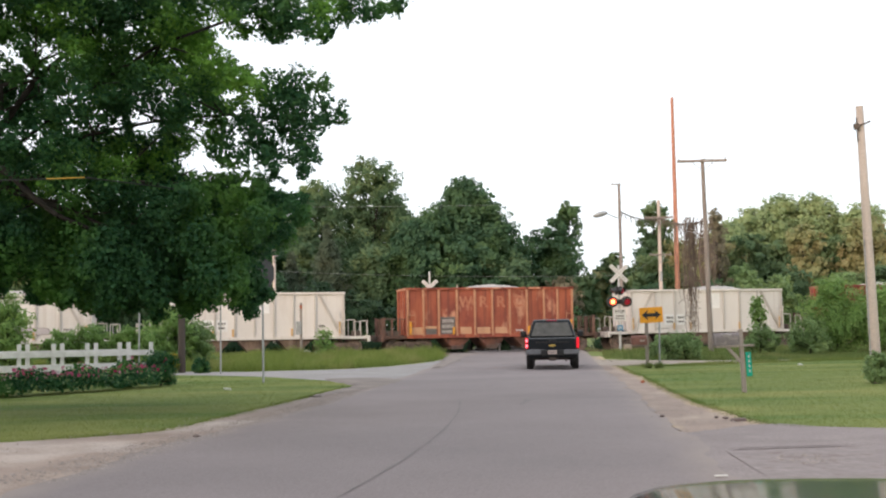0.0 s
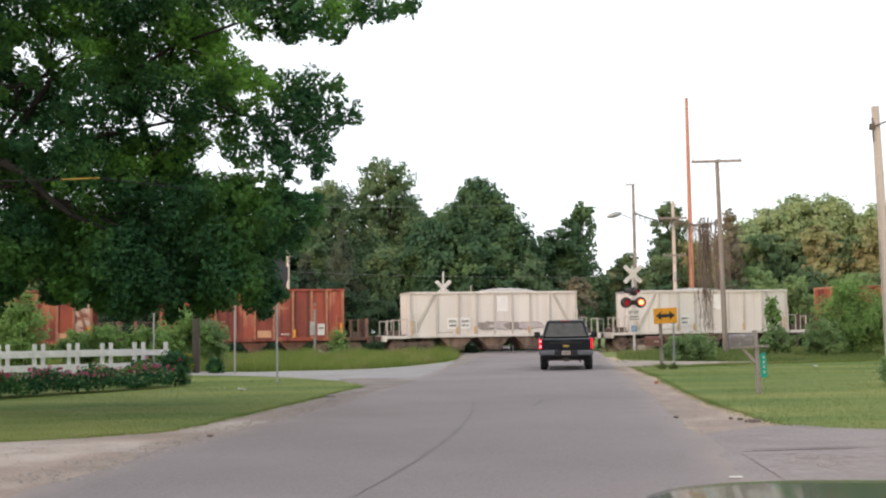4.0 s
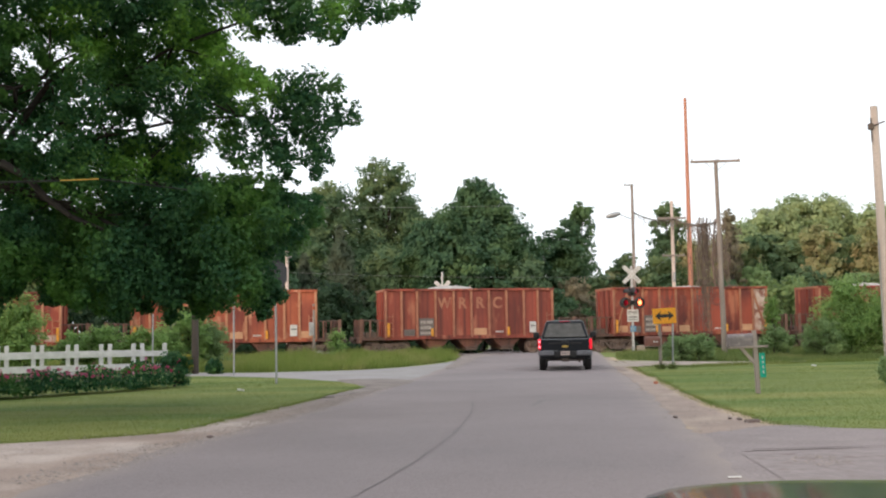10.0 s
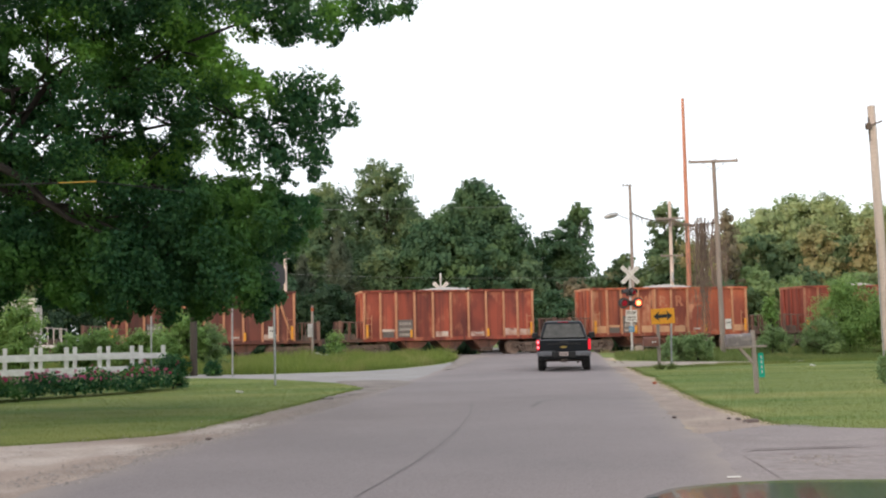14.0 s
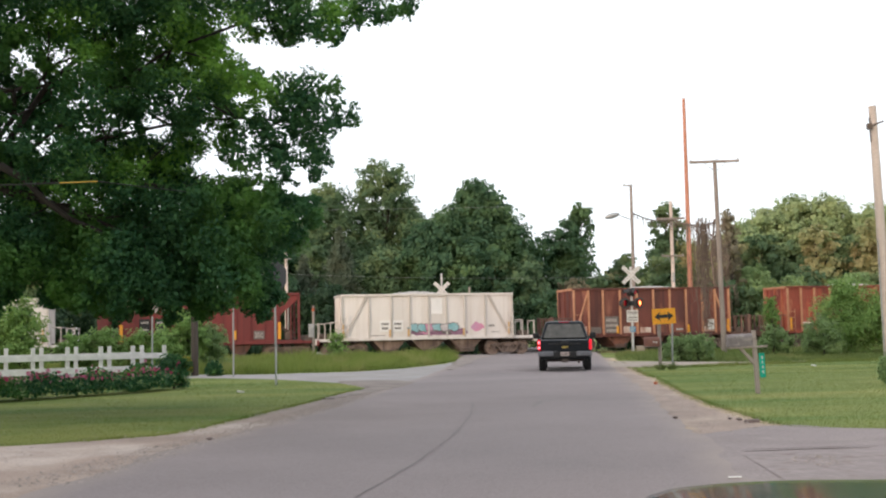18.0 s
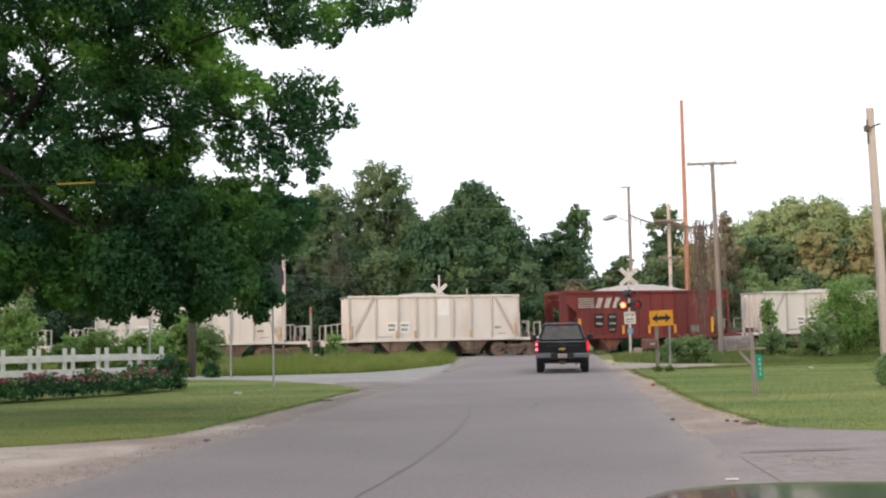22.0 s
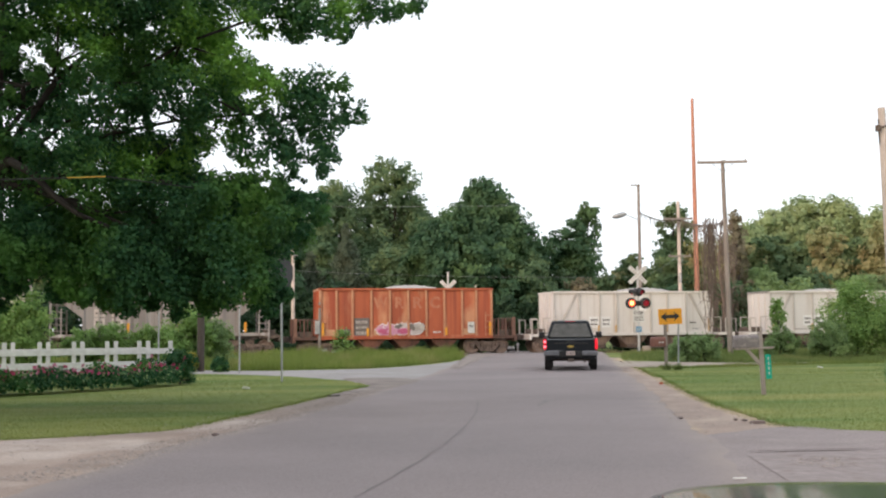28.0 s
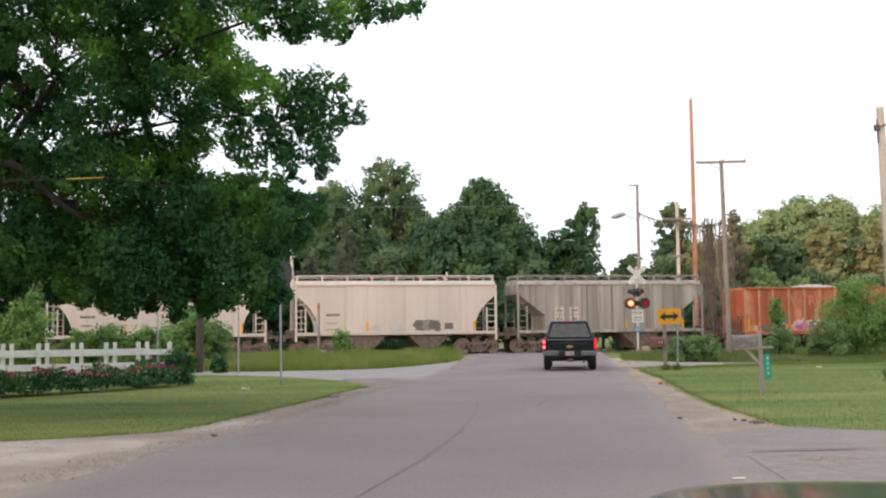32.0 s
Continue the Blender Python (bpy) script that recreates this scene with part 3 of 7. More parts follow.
def smooth_line(points, n):
    """n points evenly along a smooth line through the given ones."""
    p = np.array([points[0], *points, points[-1]], dtype=float)
    out = []
    for i in range(1, len(p) - 2):
        for t in np.linspace(0, 1, 24, endpoint=False):
            a, b, c, d = p[i - 1], p[i], p[i + 1], p[i + 2]
            out.append(0.5 * (2 * b + (c - a) * t + (2 * a - 5 * b + 4 * c - d) * t * t + (3 * b - a - 3 * c + d) * t ** 3))
    out.append(p[-1])
    out = np.array(out)
    l = np.concatenate([[0], np.cumsum(np.linalg.norm(np.diff(out, axis=0), axis=1))])
    k = np.linspace(0, l[-1], n)
    return np.stack([np.interp(k, l, out[:, 0]), np.interp(k, l, out[:, 1])], axis=1)


def ribbon(name, left, right, lift, material, label, category, n=160, m=8, ragged=0.0, height=gz, seed=1, kind="structure", taper=0.0):
    """A sheet of ground between two lines, its edges ragged."""
    rng = np.random.default_rng(seed)
    a, b = smooth_line(left, n), smooth_line(right, n)
    if ragged:
        for line in (a, b):
            line += np.convolve(rng.normal(0, ragged, n), np.ones(3) / 3, "same")[:, None] * np.array([1.0, 0.5]) + rng.normal(0, ragged * 0.4, (n, 2))
    v = []
    for i in range(n):
        for j in range(m + 1):
            x, y = a[i] + (b[i] - a[i]) * j / m
            v.append((x, y, height(x, y) + (float(taper) if taper and j in (0, m) else lift)))
    f = np.array([(i * (m + 1) + j, (i + 1) * (m + 1) + j, (i + 1) * (m + 1) + j + 1, i * (m + 1) + j + 1) for i in range(n - 1) for j in range(m)])
    ob = mesh_np(name, np.array(v), f, material)
    bm = nbm()
    bm.from_mesh(ob.data)
    bmesh.ops.recalc_face_normals(bm, faces=bm.faces)
    if sum(fc.normal.z for fc in bm.faces) < 0:
        bmesh.ops.reverse_faces(bm, faces=bm.faces)
    bm.to_mesh(ob.data)
    bm.free()
    wide = np.linalg.norm(b - a, axis=1)[:, None]
    share = np.arange(m + 1)[None, :] / m
    rim = ob.data.attributes.new("rim", "FLOAT", "POINT")
    rim.data.foreach_set("value", (np.minimum(share, 1 - share) * wide).ravel().astype(np.float32))
    return tagged(ob, label, category, "", kind)


def inside(points, poly):
    """Which of the points lie inside the polygon."""
    x, y = points[:, 0], points[:, 1]
    odd = np.zeros(len(points), dtype=bool)
    for (x0, y0), (x1, y1) in zip(poly, poly[1:] + poly[:1]):
        cross = ((y0 > y) != (y1 > y)) & (x < (x1 - x0) * (y - y0) / ((y1 - y0) or 1e-9) + x0)
        odd ^= cross
    return odd


def strew(rng, n, poly, near_power=1.0):
    """n places inside a polygon, thicker towards the camera."""
    xs, ys = [p[0] for p in poly], [p[1] for p in poly]
    out = np.zeros((0, 2))
    while len(out) < n:
        y = min(ys) + (max(ys) - min(ys)) * rng.uniform(0, 1, 2 * n) ** near_power
        p = np.stack([rng.uniform(min(xs), max(xs), 2 * n), y], axis=1)
        out = np.concatenate([out, p[inside(p, poly)]])
    return out[:n]

# ---- ground, roads, track bed ----
def ground_sheet():
    far = [90, 130, 200, 350, 700, 1500, 3500]
    xs = np.array([-v for v in far[::-1]] + list(range(-70, 71)) + far, dtype=float)
    ys = np.array([-3500, -1500, -600, -250, -100, -50] + list(range(-20, 131)) + [160, 220, 350, 700, 1500, 3500], dtype=float)
    v = np.array([(x, y, gz(x, y)) for y in ys for x in xs])
    k = len(xs)
    f = np.array([(j * k + i, j * k + i + 1, (j + 1) * k + i + 1, (j + 1) * k + i) for j in range(len(ys) - 1) for i in range(k - 1)])
    tagged(mesh_np("ground", v, f, "lawn"), "mown green lawn and rough grass on flat ground", "ground", "", "structure")


ground_sheet()
ROAD_L = [(-3.9, -20), (-3.9, 5), (-3.68, 12.7), (-3.4, 15.1), (-2.9, 18.2), (-2.35, 22.5), (-1.7, 28.2), (-1.0, 36), (0.35, 52.7), (0.9, 60), (2.2, 75), (4.5, 110)]
ROAD_R = [(2.6, -20), (2.62, 5), (2.8, 10.7), (3.2, 13.5), (3.55, 17), (3.85, 20), (4.46, 24.7), (5.3, 32.8), (6.6, 44.1), (8.1, 58), (9.5, 75), (12, 110)]
ribbon("road", ROAD_L, ROAD_R, 0.036, "asphalt", "worn grey asphalt street leading to the level crossing", "road", 420, 14, 0.07, road_z, 2, taper=0.027)
ribbon("dirt_shoulder_1", [(-40, 14.6), (-20, 15.0), (-12, 15.3), (-7.6, 15.4), (-5.9, 15.55), (-4.75, 16.3), (-4.05, 17.0), (-3.6, 19.5), (-3.15, 22.6), (-2.5, 27.2), (-2.1, 30.6)],
       [(-40, 3), (-20, 3), (-9, 5), (-4.5, 8), (-3.0, 12.5), (-2.6, 17.5), (-2.0, 22.5), (-1.5, 27.2), (-1.4, 30.9)], 0.014, "dirt", "pale bare dirt shoulder and driveway mouth", "shoulder", 300, 8, 0.05, gz, 3)
ribbon("dirt_shoulder_2", [(3.0, 14.0), (3.3, 17), (3.6, 20), (4.2, 24.7), (5.0, 32.8), (6.3, 44.1), (7.7, 57)],
       [(4.97, 15.95), (4.8, 17.2), (4.85, 18.8), (4.95, 21.3), (5.3, 25.6), (6.05, 32.5), (7.2, 43.0), (8.5, 57)], 0.012, "earth", "brown dirt shoulder along the street", "shoulder", 220, 6, 0.05, gz, 5)
ribbon("side_road_1", [(-1.7, 29.6), (-2.5, 32.0), (-3.25, 35.2), (-4.65, 38.1), (-7.1, 41.3), (-13, 45.2), (-30, 53)],
       [(1.5, 58.0), (0.9, 57.0), (0.1, 53.6), (-1.6, 49.7), (-3.4, 46.9), (-5.6, 46.0), (-8.0, 45.5), (-13, 48.2), (-30, 56)], 0.024, "gravel", "pale gravel side road joining the street", "side road", 120, 24, 0.06, gz, 6, taper=0.004)
ribbon("gravel_spill", [(-2.74, 25.2), (-2.45, 27.6), (-2.12, 29.9), (-2.45, 31.9), (-3.1, 34.4), (-3.4, 36.0)], [(-2.5, 25.3), (-1.6, 28.4), (-0.95, 31.2), (-0.8, 33.6), (-1.6, 36.0), (-3.2, 36.4)], 0.04, "spill", "dark loose gravel at the tip of the lawn", "gravel", 70, 12, 0.05, gz, 33, taper=0.004)
ribbon("driveway_2", [(2.6, 14.2), (4.7, 16.3), (5.6, 15.6), (8, 14.7), (13, 14.1), (40, 13)], [(2.5, 9.6), (3.6, 9.2), (6, 8.8), (9, 8.5), (14, 8), (40, 7)], 0.024,
       "patched", "worn patched asphalt driveway mouth", "driveway", 120, 10, 0.05, gz, 7)
ribbon("gravel_path", [(6.9, 55), (8.0, 53.8), (10.6, 51.8), (12.9, 50.2), (15.2, 49.6), (16.6, 49.5)], [(6.5, 47), (7.4, 45.4), (9.3, 45.2), (12.0, 46.8), (14.7, 48.2), (16.4, 49.2)],
       0.02, "path", "narrow pale sandy track across the grass", "path", 120, 12, 0.08, gz, 8, taper=0.004)
ribbon("dirt_apron", [(0.0, 45.0), (0.4, 52), (0.85, 60), (1.3, 63.6)], [(0.3, 45.2), (1.0, 52), (2.0, 59), (3.4, 63.6)], 0.041, "apron", "brown dirt washed over the road edge before the crossing", "shoulder", 160, 5, 0.12, road_z, 12)
# tar seams and marks on the asphalt
SEAM = [(0.55, 23.6), (0.5, 21.0), (0.41, 19.1), (0.1, 15.6), (-0.3, 12.6), (-0.74, 10.0), (-1.3, 7.5)]
ribbon("tar_seam", [(x - 0.012, y) for x, y in SEAM], [(x + 0.012, y) for x, y in SEAM], 0.041, "tar", "thin dark tar seam in the asphalt", "tar seam", 60, 1, 0.012, road_z, 20)
SKID = [(1.62, 21.08), (1.79, 22.06), (1.95, 22.75), (2.12, 22.89), (2.23, 23.06)]
ribbon("tar_smear", [(x - w, y) for (x, y), w in zip(SKID, (0.02, 0.05, 0.06, 0.03, 0.01))], [(x + w, y - 0.09) for (x, y), w in zip(SKID, (0.02, 0.05, 0.06, 0.03, 0.01))], 0.041, "tar", "dark bent smear of tar on the asphalt", "tar seam", 40, 2, 0.03, road_z, 21)


CRACK = [(3.33, 12.9), (3.6, 12.95), (4.03, 13.0), (4.41, 13.02), (4.75, 13.1), (5.2, 13.1)]
ribbon("cracked_edge", [(x, y) for x, y in CRACK], [(x + 0.01, y + w) for (x, y), w in zip(CRACK, (0.02, 0.06, 0.08, 0.09, 0.04, 0.01))], 0.043, "crevice", "dark reddish broken edge along the asphalt patch", "crack", 70, 1, 0.01, gz, 23)
ribbon("rubble_patch", [(3.3, 12.8), (3.7, 12.92), (4.4, 13.0), (5.4, 13.1), (7, 13.1)], [(3.0, 9.6), (3.5, 9.5), (4.2, 9.5), (5.4, 9.4), (7, 9.2)], 0.029, "rubble", "broken asphalt patch with loose stones", "rubble", 48, 16, 0.02, gz, 9, taper=0.026)

def crumbs(name, label, places, size, seed):
    """Loose stones and crumbs of asphalt, each a small uneven wedge."""
    rng = np.random.default_rng(seed)
    n = len(places)
    z = np.array([road_z(x, y) for x, y in places]) + 0.03
    c = np.stack([places[:, 0], places[:, 1], z], axis=1)
    s = size * rng.uniform(0.4, 1.6, (n, 1)) ** 1.5
    a = rng.uniform(0, 2 * math.pi, n)
    d = lambda t: np.stack([np.cos(a + t), np.sin(a + t), np.zeros(n)], axis=1) * s
    v = np.stack([c + d(0), c + d(2.1), c + d(4.2), c + np.array([0, 0, 0.45]) * s + rng.normal(0, 0.2, (n, 3)) * s], axis=1).reshape(-1, 3)
    q = np.arange(n * 4).reshape(n, 4)
    f = np.concatenate([q[:, [0, 1, 3]], q[:, [1, 2, 3]], q[:, [2, 0, 3]]])
    tagged(mesh_np(name, v, f, "crumb"), label, "gravel", "", "stuff")


crumb_rng = np.random.default_rng(15)
crumbs("loose_gravel", "loose stones and crumbs along the street edges", np.concatenate([
    strew(crumb_rng, 160, [(3.5, 12.2), (4.1, 12.4), (4.3, 11.6), (3.7, 11.3)]),
    strew(crumb_rng, 60, [(3.4, 12.8), (5.5, 13.0), (5.5, 11.2), (3.4, 11.4)]),
    strew(crumb_rng, 1000, [(3.2, 14.0), (3.45, 18.5), (4.2, 24.7), (5.0, 32.8), (6.4, 44), (6.9, 44), (5.6, 32.8), (4.8, 25), (4.5, 19.5), (4.8, 16.2)]),
    strew(crumb_rng, 5000, [(-3.6, 11), (-3.05, 15), (-2.55, 18.5), (-2.0, 22.5), (-1.3, 29.5), (-1.75, 29.5), (-2.65, 22.5), (-3.2, 18.5), (-3.8, 15.0), (-4.5, 11)]),
    strew(crumb_rng, 900, [(0.0, 47), (0.5, 54), (1.0, 62), (3.4, 62), (2.0, 55), (0.9, 47)]),
    strew(crumb_rng, 700, [(-3.4, 13), (-2.2, 22.5), (-1.4, 30), (-2.1, 30), (-3.3, 23), (-4.3, 18), (-5.5, 15.8), (-9, 15.3), (-8, 9)])]), 0.013, 16)


def track():
    """Ballast, ties and two rails along the crossing line."""
    th = thing("railway_track", pose(*on_track(0), 0, 0, 0, TRACK_ANGLE), "single railway track on grey stone ballast", "railway track", "", "structure")
    bm = nbm()
    a = [bm.verts.new((-160, y, z)) for y, z in ((-2.6, -0.13), (-1.7, 0.02), (1.7, 0.02), (2.6, -0.13))]
    b = [bm.verts.new((160, y, z)) for y, z in ((-2.6, -0.13), (-1.7, 0.02), (1.7, 0.02), (2.6, -0.13))]
    for i in range(3):
        bm.faces.new((a[i], b[i], b[i + 1], a[i + 1]))
    bmesh.ops.recalc_face_normals(bm, faces=bm.faces)
    part("ballast_bed", bm, "ballast", th)
    for y in (-0.76, 0.76):
        bm = nbm()
        box(bm, -160, 160, y - 0.035, y + 0.035, RAIL_TOP - 0.04, RAIL_TOP)
        box(bm, -160, 160, y - 0.01, y + 0.01, 0.02, RAIL_TOP - 0.03)
        box(bm, -160, 160, y - 0.07, y + 0.07, 0.01, 0.025)
        part("rail", bm, "rail", th, "rusty steel rail with a worn head")
    bm = nbm()
    box(bm, -0.11, 0.11, -1.3, 1.3, -0.08, 0.035)
    first = part("tie", bm, "tie", th)
    for k in range(-48, 49):
        if k:
            o = new("tie", first.data)
            o.parent, o.location = th, (k * 0.55, 0, 0)
    for y0, y1 in ((-1.6, -0.84), (-0.66, 0.66), (0.84, 1.6)):
        bm = nbm()
        box(bm, 0.8, 9.6, y0, y1, 0.02, 0.116, 0.01)
        part("crossing_panel", bm, "patched", th, "worn asphalt crossing panel beside the rails")


track()

# ---- the train ----
def rel(bm, m):
    bmesh.ops.transform(bm, matrix=m, verts=bm.verts)
    return bm


def lettering(word, size, depth=0.01):
    """Flat letters with a little depth, facing -y, centred."""
    cu = bpy.data.curves.new("letter", "FONT")
    cu.body, cu.size, cu.extrude, cu.align_x, cu.align_y, cu.offset = word, size, depth / 2, "CENTER", "CENTER", 0.03 * size
    ob = bpy.data.objects.new("letter", cu)
    bm = nbm()
    me = bpy.data.meshes.new_from_object(ob)
    bm.from_mesh(me)
    bpy.data.objects.remove(ob)
    bpy.data.meshes.remove(me)
    bpy.data.curves.remove(cu)
    return rel(bm, pose(0, 0, 0, 90, 0, 0))


def wheelset_mesh():
    bm = nbm()
    for s in (-1, 1):
        for r, y0, y1 in ((0.47, 0.70, 0.79), (0.5, 0.67, 0.705), (0.17, 0.78, 0.9)):
            rod(bm, (0, s * y0, 0), (0, s * y1, 0), r, None, 24)
        loops = [[bm.verts.new((r * math.cos(2 * math.pi * k / 24), s * y, r * math.sin(2 * math.pi * k / 24))) for k in range(24)] for r, y in ((0.47, 0.785), (0.465, 0.835), (0.4, 0.835), (0.37, 0.792))]
        for a, b in zip(loops, loops[1:]):
            for k in range(24):
                bm.faces.new((a[k], a[(k + 1) % 24], b[(k + 1) % 24], b[k]))
        for k in range(4):
            a = k * math.pi / 2 + 0.4
            rod(bm, (0.28 * math.cos(a), s * 0.785, 0.28 * math.sin(a)), (0.28 * math.cos(a), s * 0.798, 0.28 * math.sin(a)), 0.045, None, 8)
    rod(bm, (0, -1.08, 0), (0, 1.08, 0), 0.08, None, 10)
    me = bpy.data.meshes.new("wheelset")
    bmesh.ops.recalc_face_normals(bm, faces=bm.faces)
    bm.to_mesh(me)
    bm.free()
    me.materials.append(M["wheel"])
    return me


WHEELSET = wheelset_mesh()
WHEELS = []


def bogie(car, x):
    bm = nbm()
    for s in (-1, 1):
        y0, y1 = (0.97, 1.1) if s > 0 else (-1.1, -0.97)
        prism(bm, [(-1.06, 0.42), (-1.04, 0.6), (-0.84, 0.66), (-0.5, 0.71), (0.5, 0.71), (0.84, 0.66), (1.04, 0.6), (1.06, 0.42), (0.98, 0.42), (0.92, 0.54), (0.5, 0.58), (-0.5, 0.58), (-0.92, 0.54), (-0.98, 0.42)], y0, y1)
        prism(bm, [(-0.74, 0.57), (-0.36, 0.13), (0.36, 0.13), (0.74, 0.57), (0.6, 0.57), (0.31, 0.24), (-0.31, 0.24), (-0.6, 0.57)], y0, y1)
        for k in (-0.33, 0.33):
            box(bm, k - 0.05, k + 0.05, y0, y1, 0.2, 0.6)
        for k in (-0.17, 0, 0.17):
            rod(bm, (k, s * 1.04, 0.22), (k, s * 1.04, 0.48), 0.07, None, 8)
        for k in (-0.89, 0.89):
            rod(bm, (k, s * 0.98, 0.47), (k, s * 1.15, 0.47), 0.1, None, 12)
        for k in (-0.42, 0.42):
            box(bm, k - 0.035, k + 0.035, s * 0.6, s * 0.86, 0.3, 0.56)
    box(bm, -0.2, 0.2, -1.12, 1.12, 0.46, 0.62, 0.03)
    box(bm, -0.25, 0.25, -0.6, 0.6, 0.6, 0.98, 0.03)
    fr = part("bogie", bm, "bogie", car, "dusty cast steel bogie frame")
    fr.location = (x, 0, -RIDE)
    for k in (-0.89, 0.89):
        w = new("wheelset", WHEELSET)
        w.parent, w.location = fr, (k, 0, 0.47)
    return fr


def coupler(car, s):
    bm = nbm()
    box(bm, s * 6.3, s * 6.85, -0.12, 0.12, 0.66, 0.9, 0.02)
    box(bm, s * 6.8, s * 7.04, -0.2, 0.16, 0.6, 0.95, 0.05)
    part("coupler", bm, "iron", car)


def tape(car, x, z, h=0.45, y=-1.56, w=0.13, material="yellow"):
    bm = nbm()
    box(bm, x - w / 2, x + w / 2, y - 0.008, y + 0.03, z, z + h)
    part("reflector_strip", bm, material, car, "yellow reflective strip")


def bars(car, x, z, w, h, rows, material, y, seed=1, back=None, name="stencil_bars"):
    """Writing too worn to read: rows of short bars, on a darker patch where there is one."""
    rng = random.Random(seed)
    if back:
        bm = nbm()
        box(bm, x - w / 2 - 0.08, x + w / 2 + 0.08, y, y + 0.02, z - h / 2 - 0.08, z + h / 2 + 0.08)
        part("marking_panel", bm, back, car)
    bm = nbm()
    step_z = h / rows
    for r in range(rows):
        at = x - w / 2 + rng.uniform(0, 0.04)
        tall = step_z * rng.uniform(0.45, 0.62)
        while at < x + w / 2 - 0.04:
            b = rng.uniform(0.06, 0.1) * (1 if w > 0.3 else 0.7)
            z_mid = z + h / 2 - (r + 0.5) * step_z
            box(bm, at, min(at + b, x + w / 2), y - 0.012, y + 0.012, z_mid - tall / 2, z_mid + tall / 2)
            at += b + rng.uniform(0.03, 0.05)
    tagged(part(name, bm, material, car), kind="stuff")


def ladder(car, x, y, z0, z1, material, w=0.42, along="x"):
    bm = nbm()
    for s in (-1, 1):
        p = (x + s * w / 2, y) if along == "x" else (x, y + s * w / 2)
        rod(bm, (*p, z0), (*p, z1), 0.022, None, 6)
    k = z0 + 0.15
    while k < z1:
        a, b = ((x - w / 2, y, k), (x + w / 2, y, k)) if along == "x" else ((x, y - w / 2, k), (x, y + w / 2, k))
        rod(bm, a, b, 0.018, None, 6)
        k += 0.36
    part("ladder", bm, material, car)


def stone_load(car, half, crest, rim, centre=0.3, spread=2.3, seed=1):
    """A heap of crushed stone, rounded along and across."""
    rng = np.random.default_rng(seed)
    nx, ny = 60, 16
    xs, ys = np.linspace(-half + 0.08, half - 0.08, nx), np.linspace(-1.34, 1.34, ny)
    v = []
    for y in ys:
        for x in xs:
            z = rim - 0.45 + (crest + 0.45) * max(0.0, 1 - ((x - centre) / (spread * 1.5)) ** 2) * (1 - 0.6 * (y / 1.4) ** 2) + rng.normal(0, 0.02)
            v.append((x, y, z))
    f = np.array([(j * nx + i, j * nx + i + 1, (j + 1) * nx + i + 1, (j + 1) * nx + i) for j in range(ny - 1) for i in range(nx - 1)])
    ob = mesh_np("stone_load", np.array(v), f, "load")
    ob.parent = car
    tagged(ob, "heap of pale grey crushed stone")


def open_box(bm, half, wide, z0, z1, t=0.06):
    """A box without a lid, its walls t thick."""
    def loop(x, y, z):
        return [bm.verts.new((sx * x, sy * y, z)) for sx, sy in ((-1, -1), (1, -1), (1, 1), (-1, 1))]
    a, b, c, d = loop(half, wide, z0), loop(half, wide, z1), loop(half - t, wide - t, z1), loop(half - t, wide - t, z0 + 0.3)
    for p, q in ((a, b), (b, c), (c, d)):
        for i in range(4):
            j = (i + 1) % 4
            bm.faces.new((p[i], p[j], q[j], q[i]))
    bm.faces.new(a[::-1])
    bm.faces.new(d)
    bmesh.ops.recalc_face_normals(bm, faces=bm.faces)


def chutes(car, places, w0, w1, z0, z1, material):
    for x in places:
        bm = nbm()
        prism(bm, [(x - w0 / 2, z1), (x + w0 / 2, z1), (x + w1 / 2, z0), (x - w1 / 2, z0)], -1.25, 1.25)
        c = part("hopper_chute", bm, material, car, "dusty sloping unloading hopper")
        bm = nbm()
        box(bm, x - w1 / 2 - 0.06, x + w1 / 2 + 0.06, -1.3, 1.3, z0 - 0.08, z0 + 0.03, 0.01)
        part("outlet_gate", bm, "iron", c)
        bm = nbm()
        for k in (-1, 1):
            prism(bm, [(x + k * w0 * 0.47, z1 - 0.02), (x + k * w0 * 0.4, z1 - 0.02), (x + k * w1 * 0.42, z0 + 0.06), (x + k * w1 * 0.54, z0 + 0.06)], -1.29, -1.24)
        box(bm, x - w0 * 0.36, x + w0 * 0.36, -1.275, -1.24, z0 + (z1 - z0) * 0.56, z0 + (z1 - z0) * 0.56 + 0.06)
        part("chute_stiffener", bm, material, c)
        bm = nbm()
        rod(bm, (x - w1 * 0.7, -1.34, z0 + 0.1), (x + w1 * 0.7, -1.34, z0 + 0.1), 0.03, None, 6)
        box(bm, x + w1 * 0.5, x + w1 * 0.62, -1.38, -1.3, z0 - 0.04, z0 + 0.24)
        part("gate_lever", bm, "iron", c)


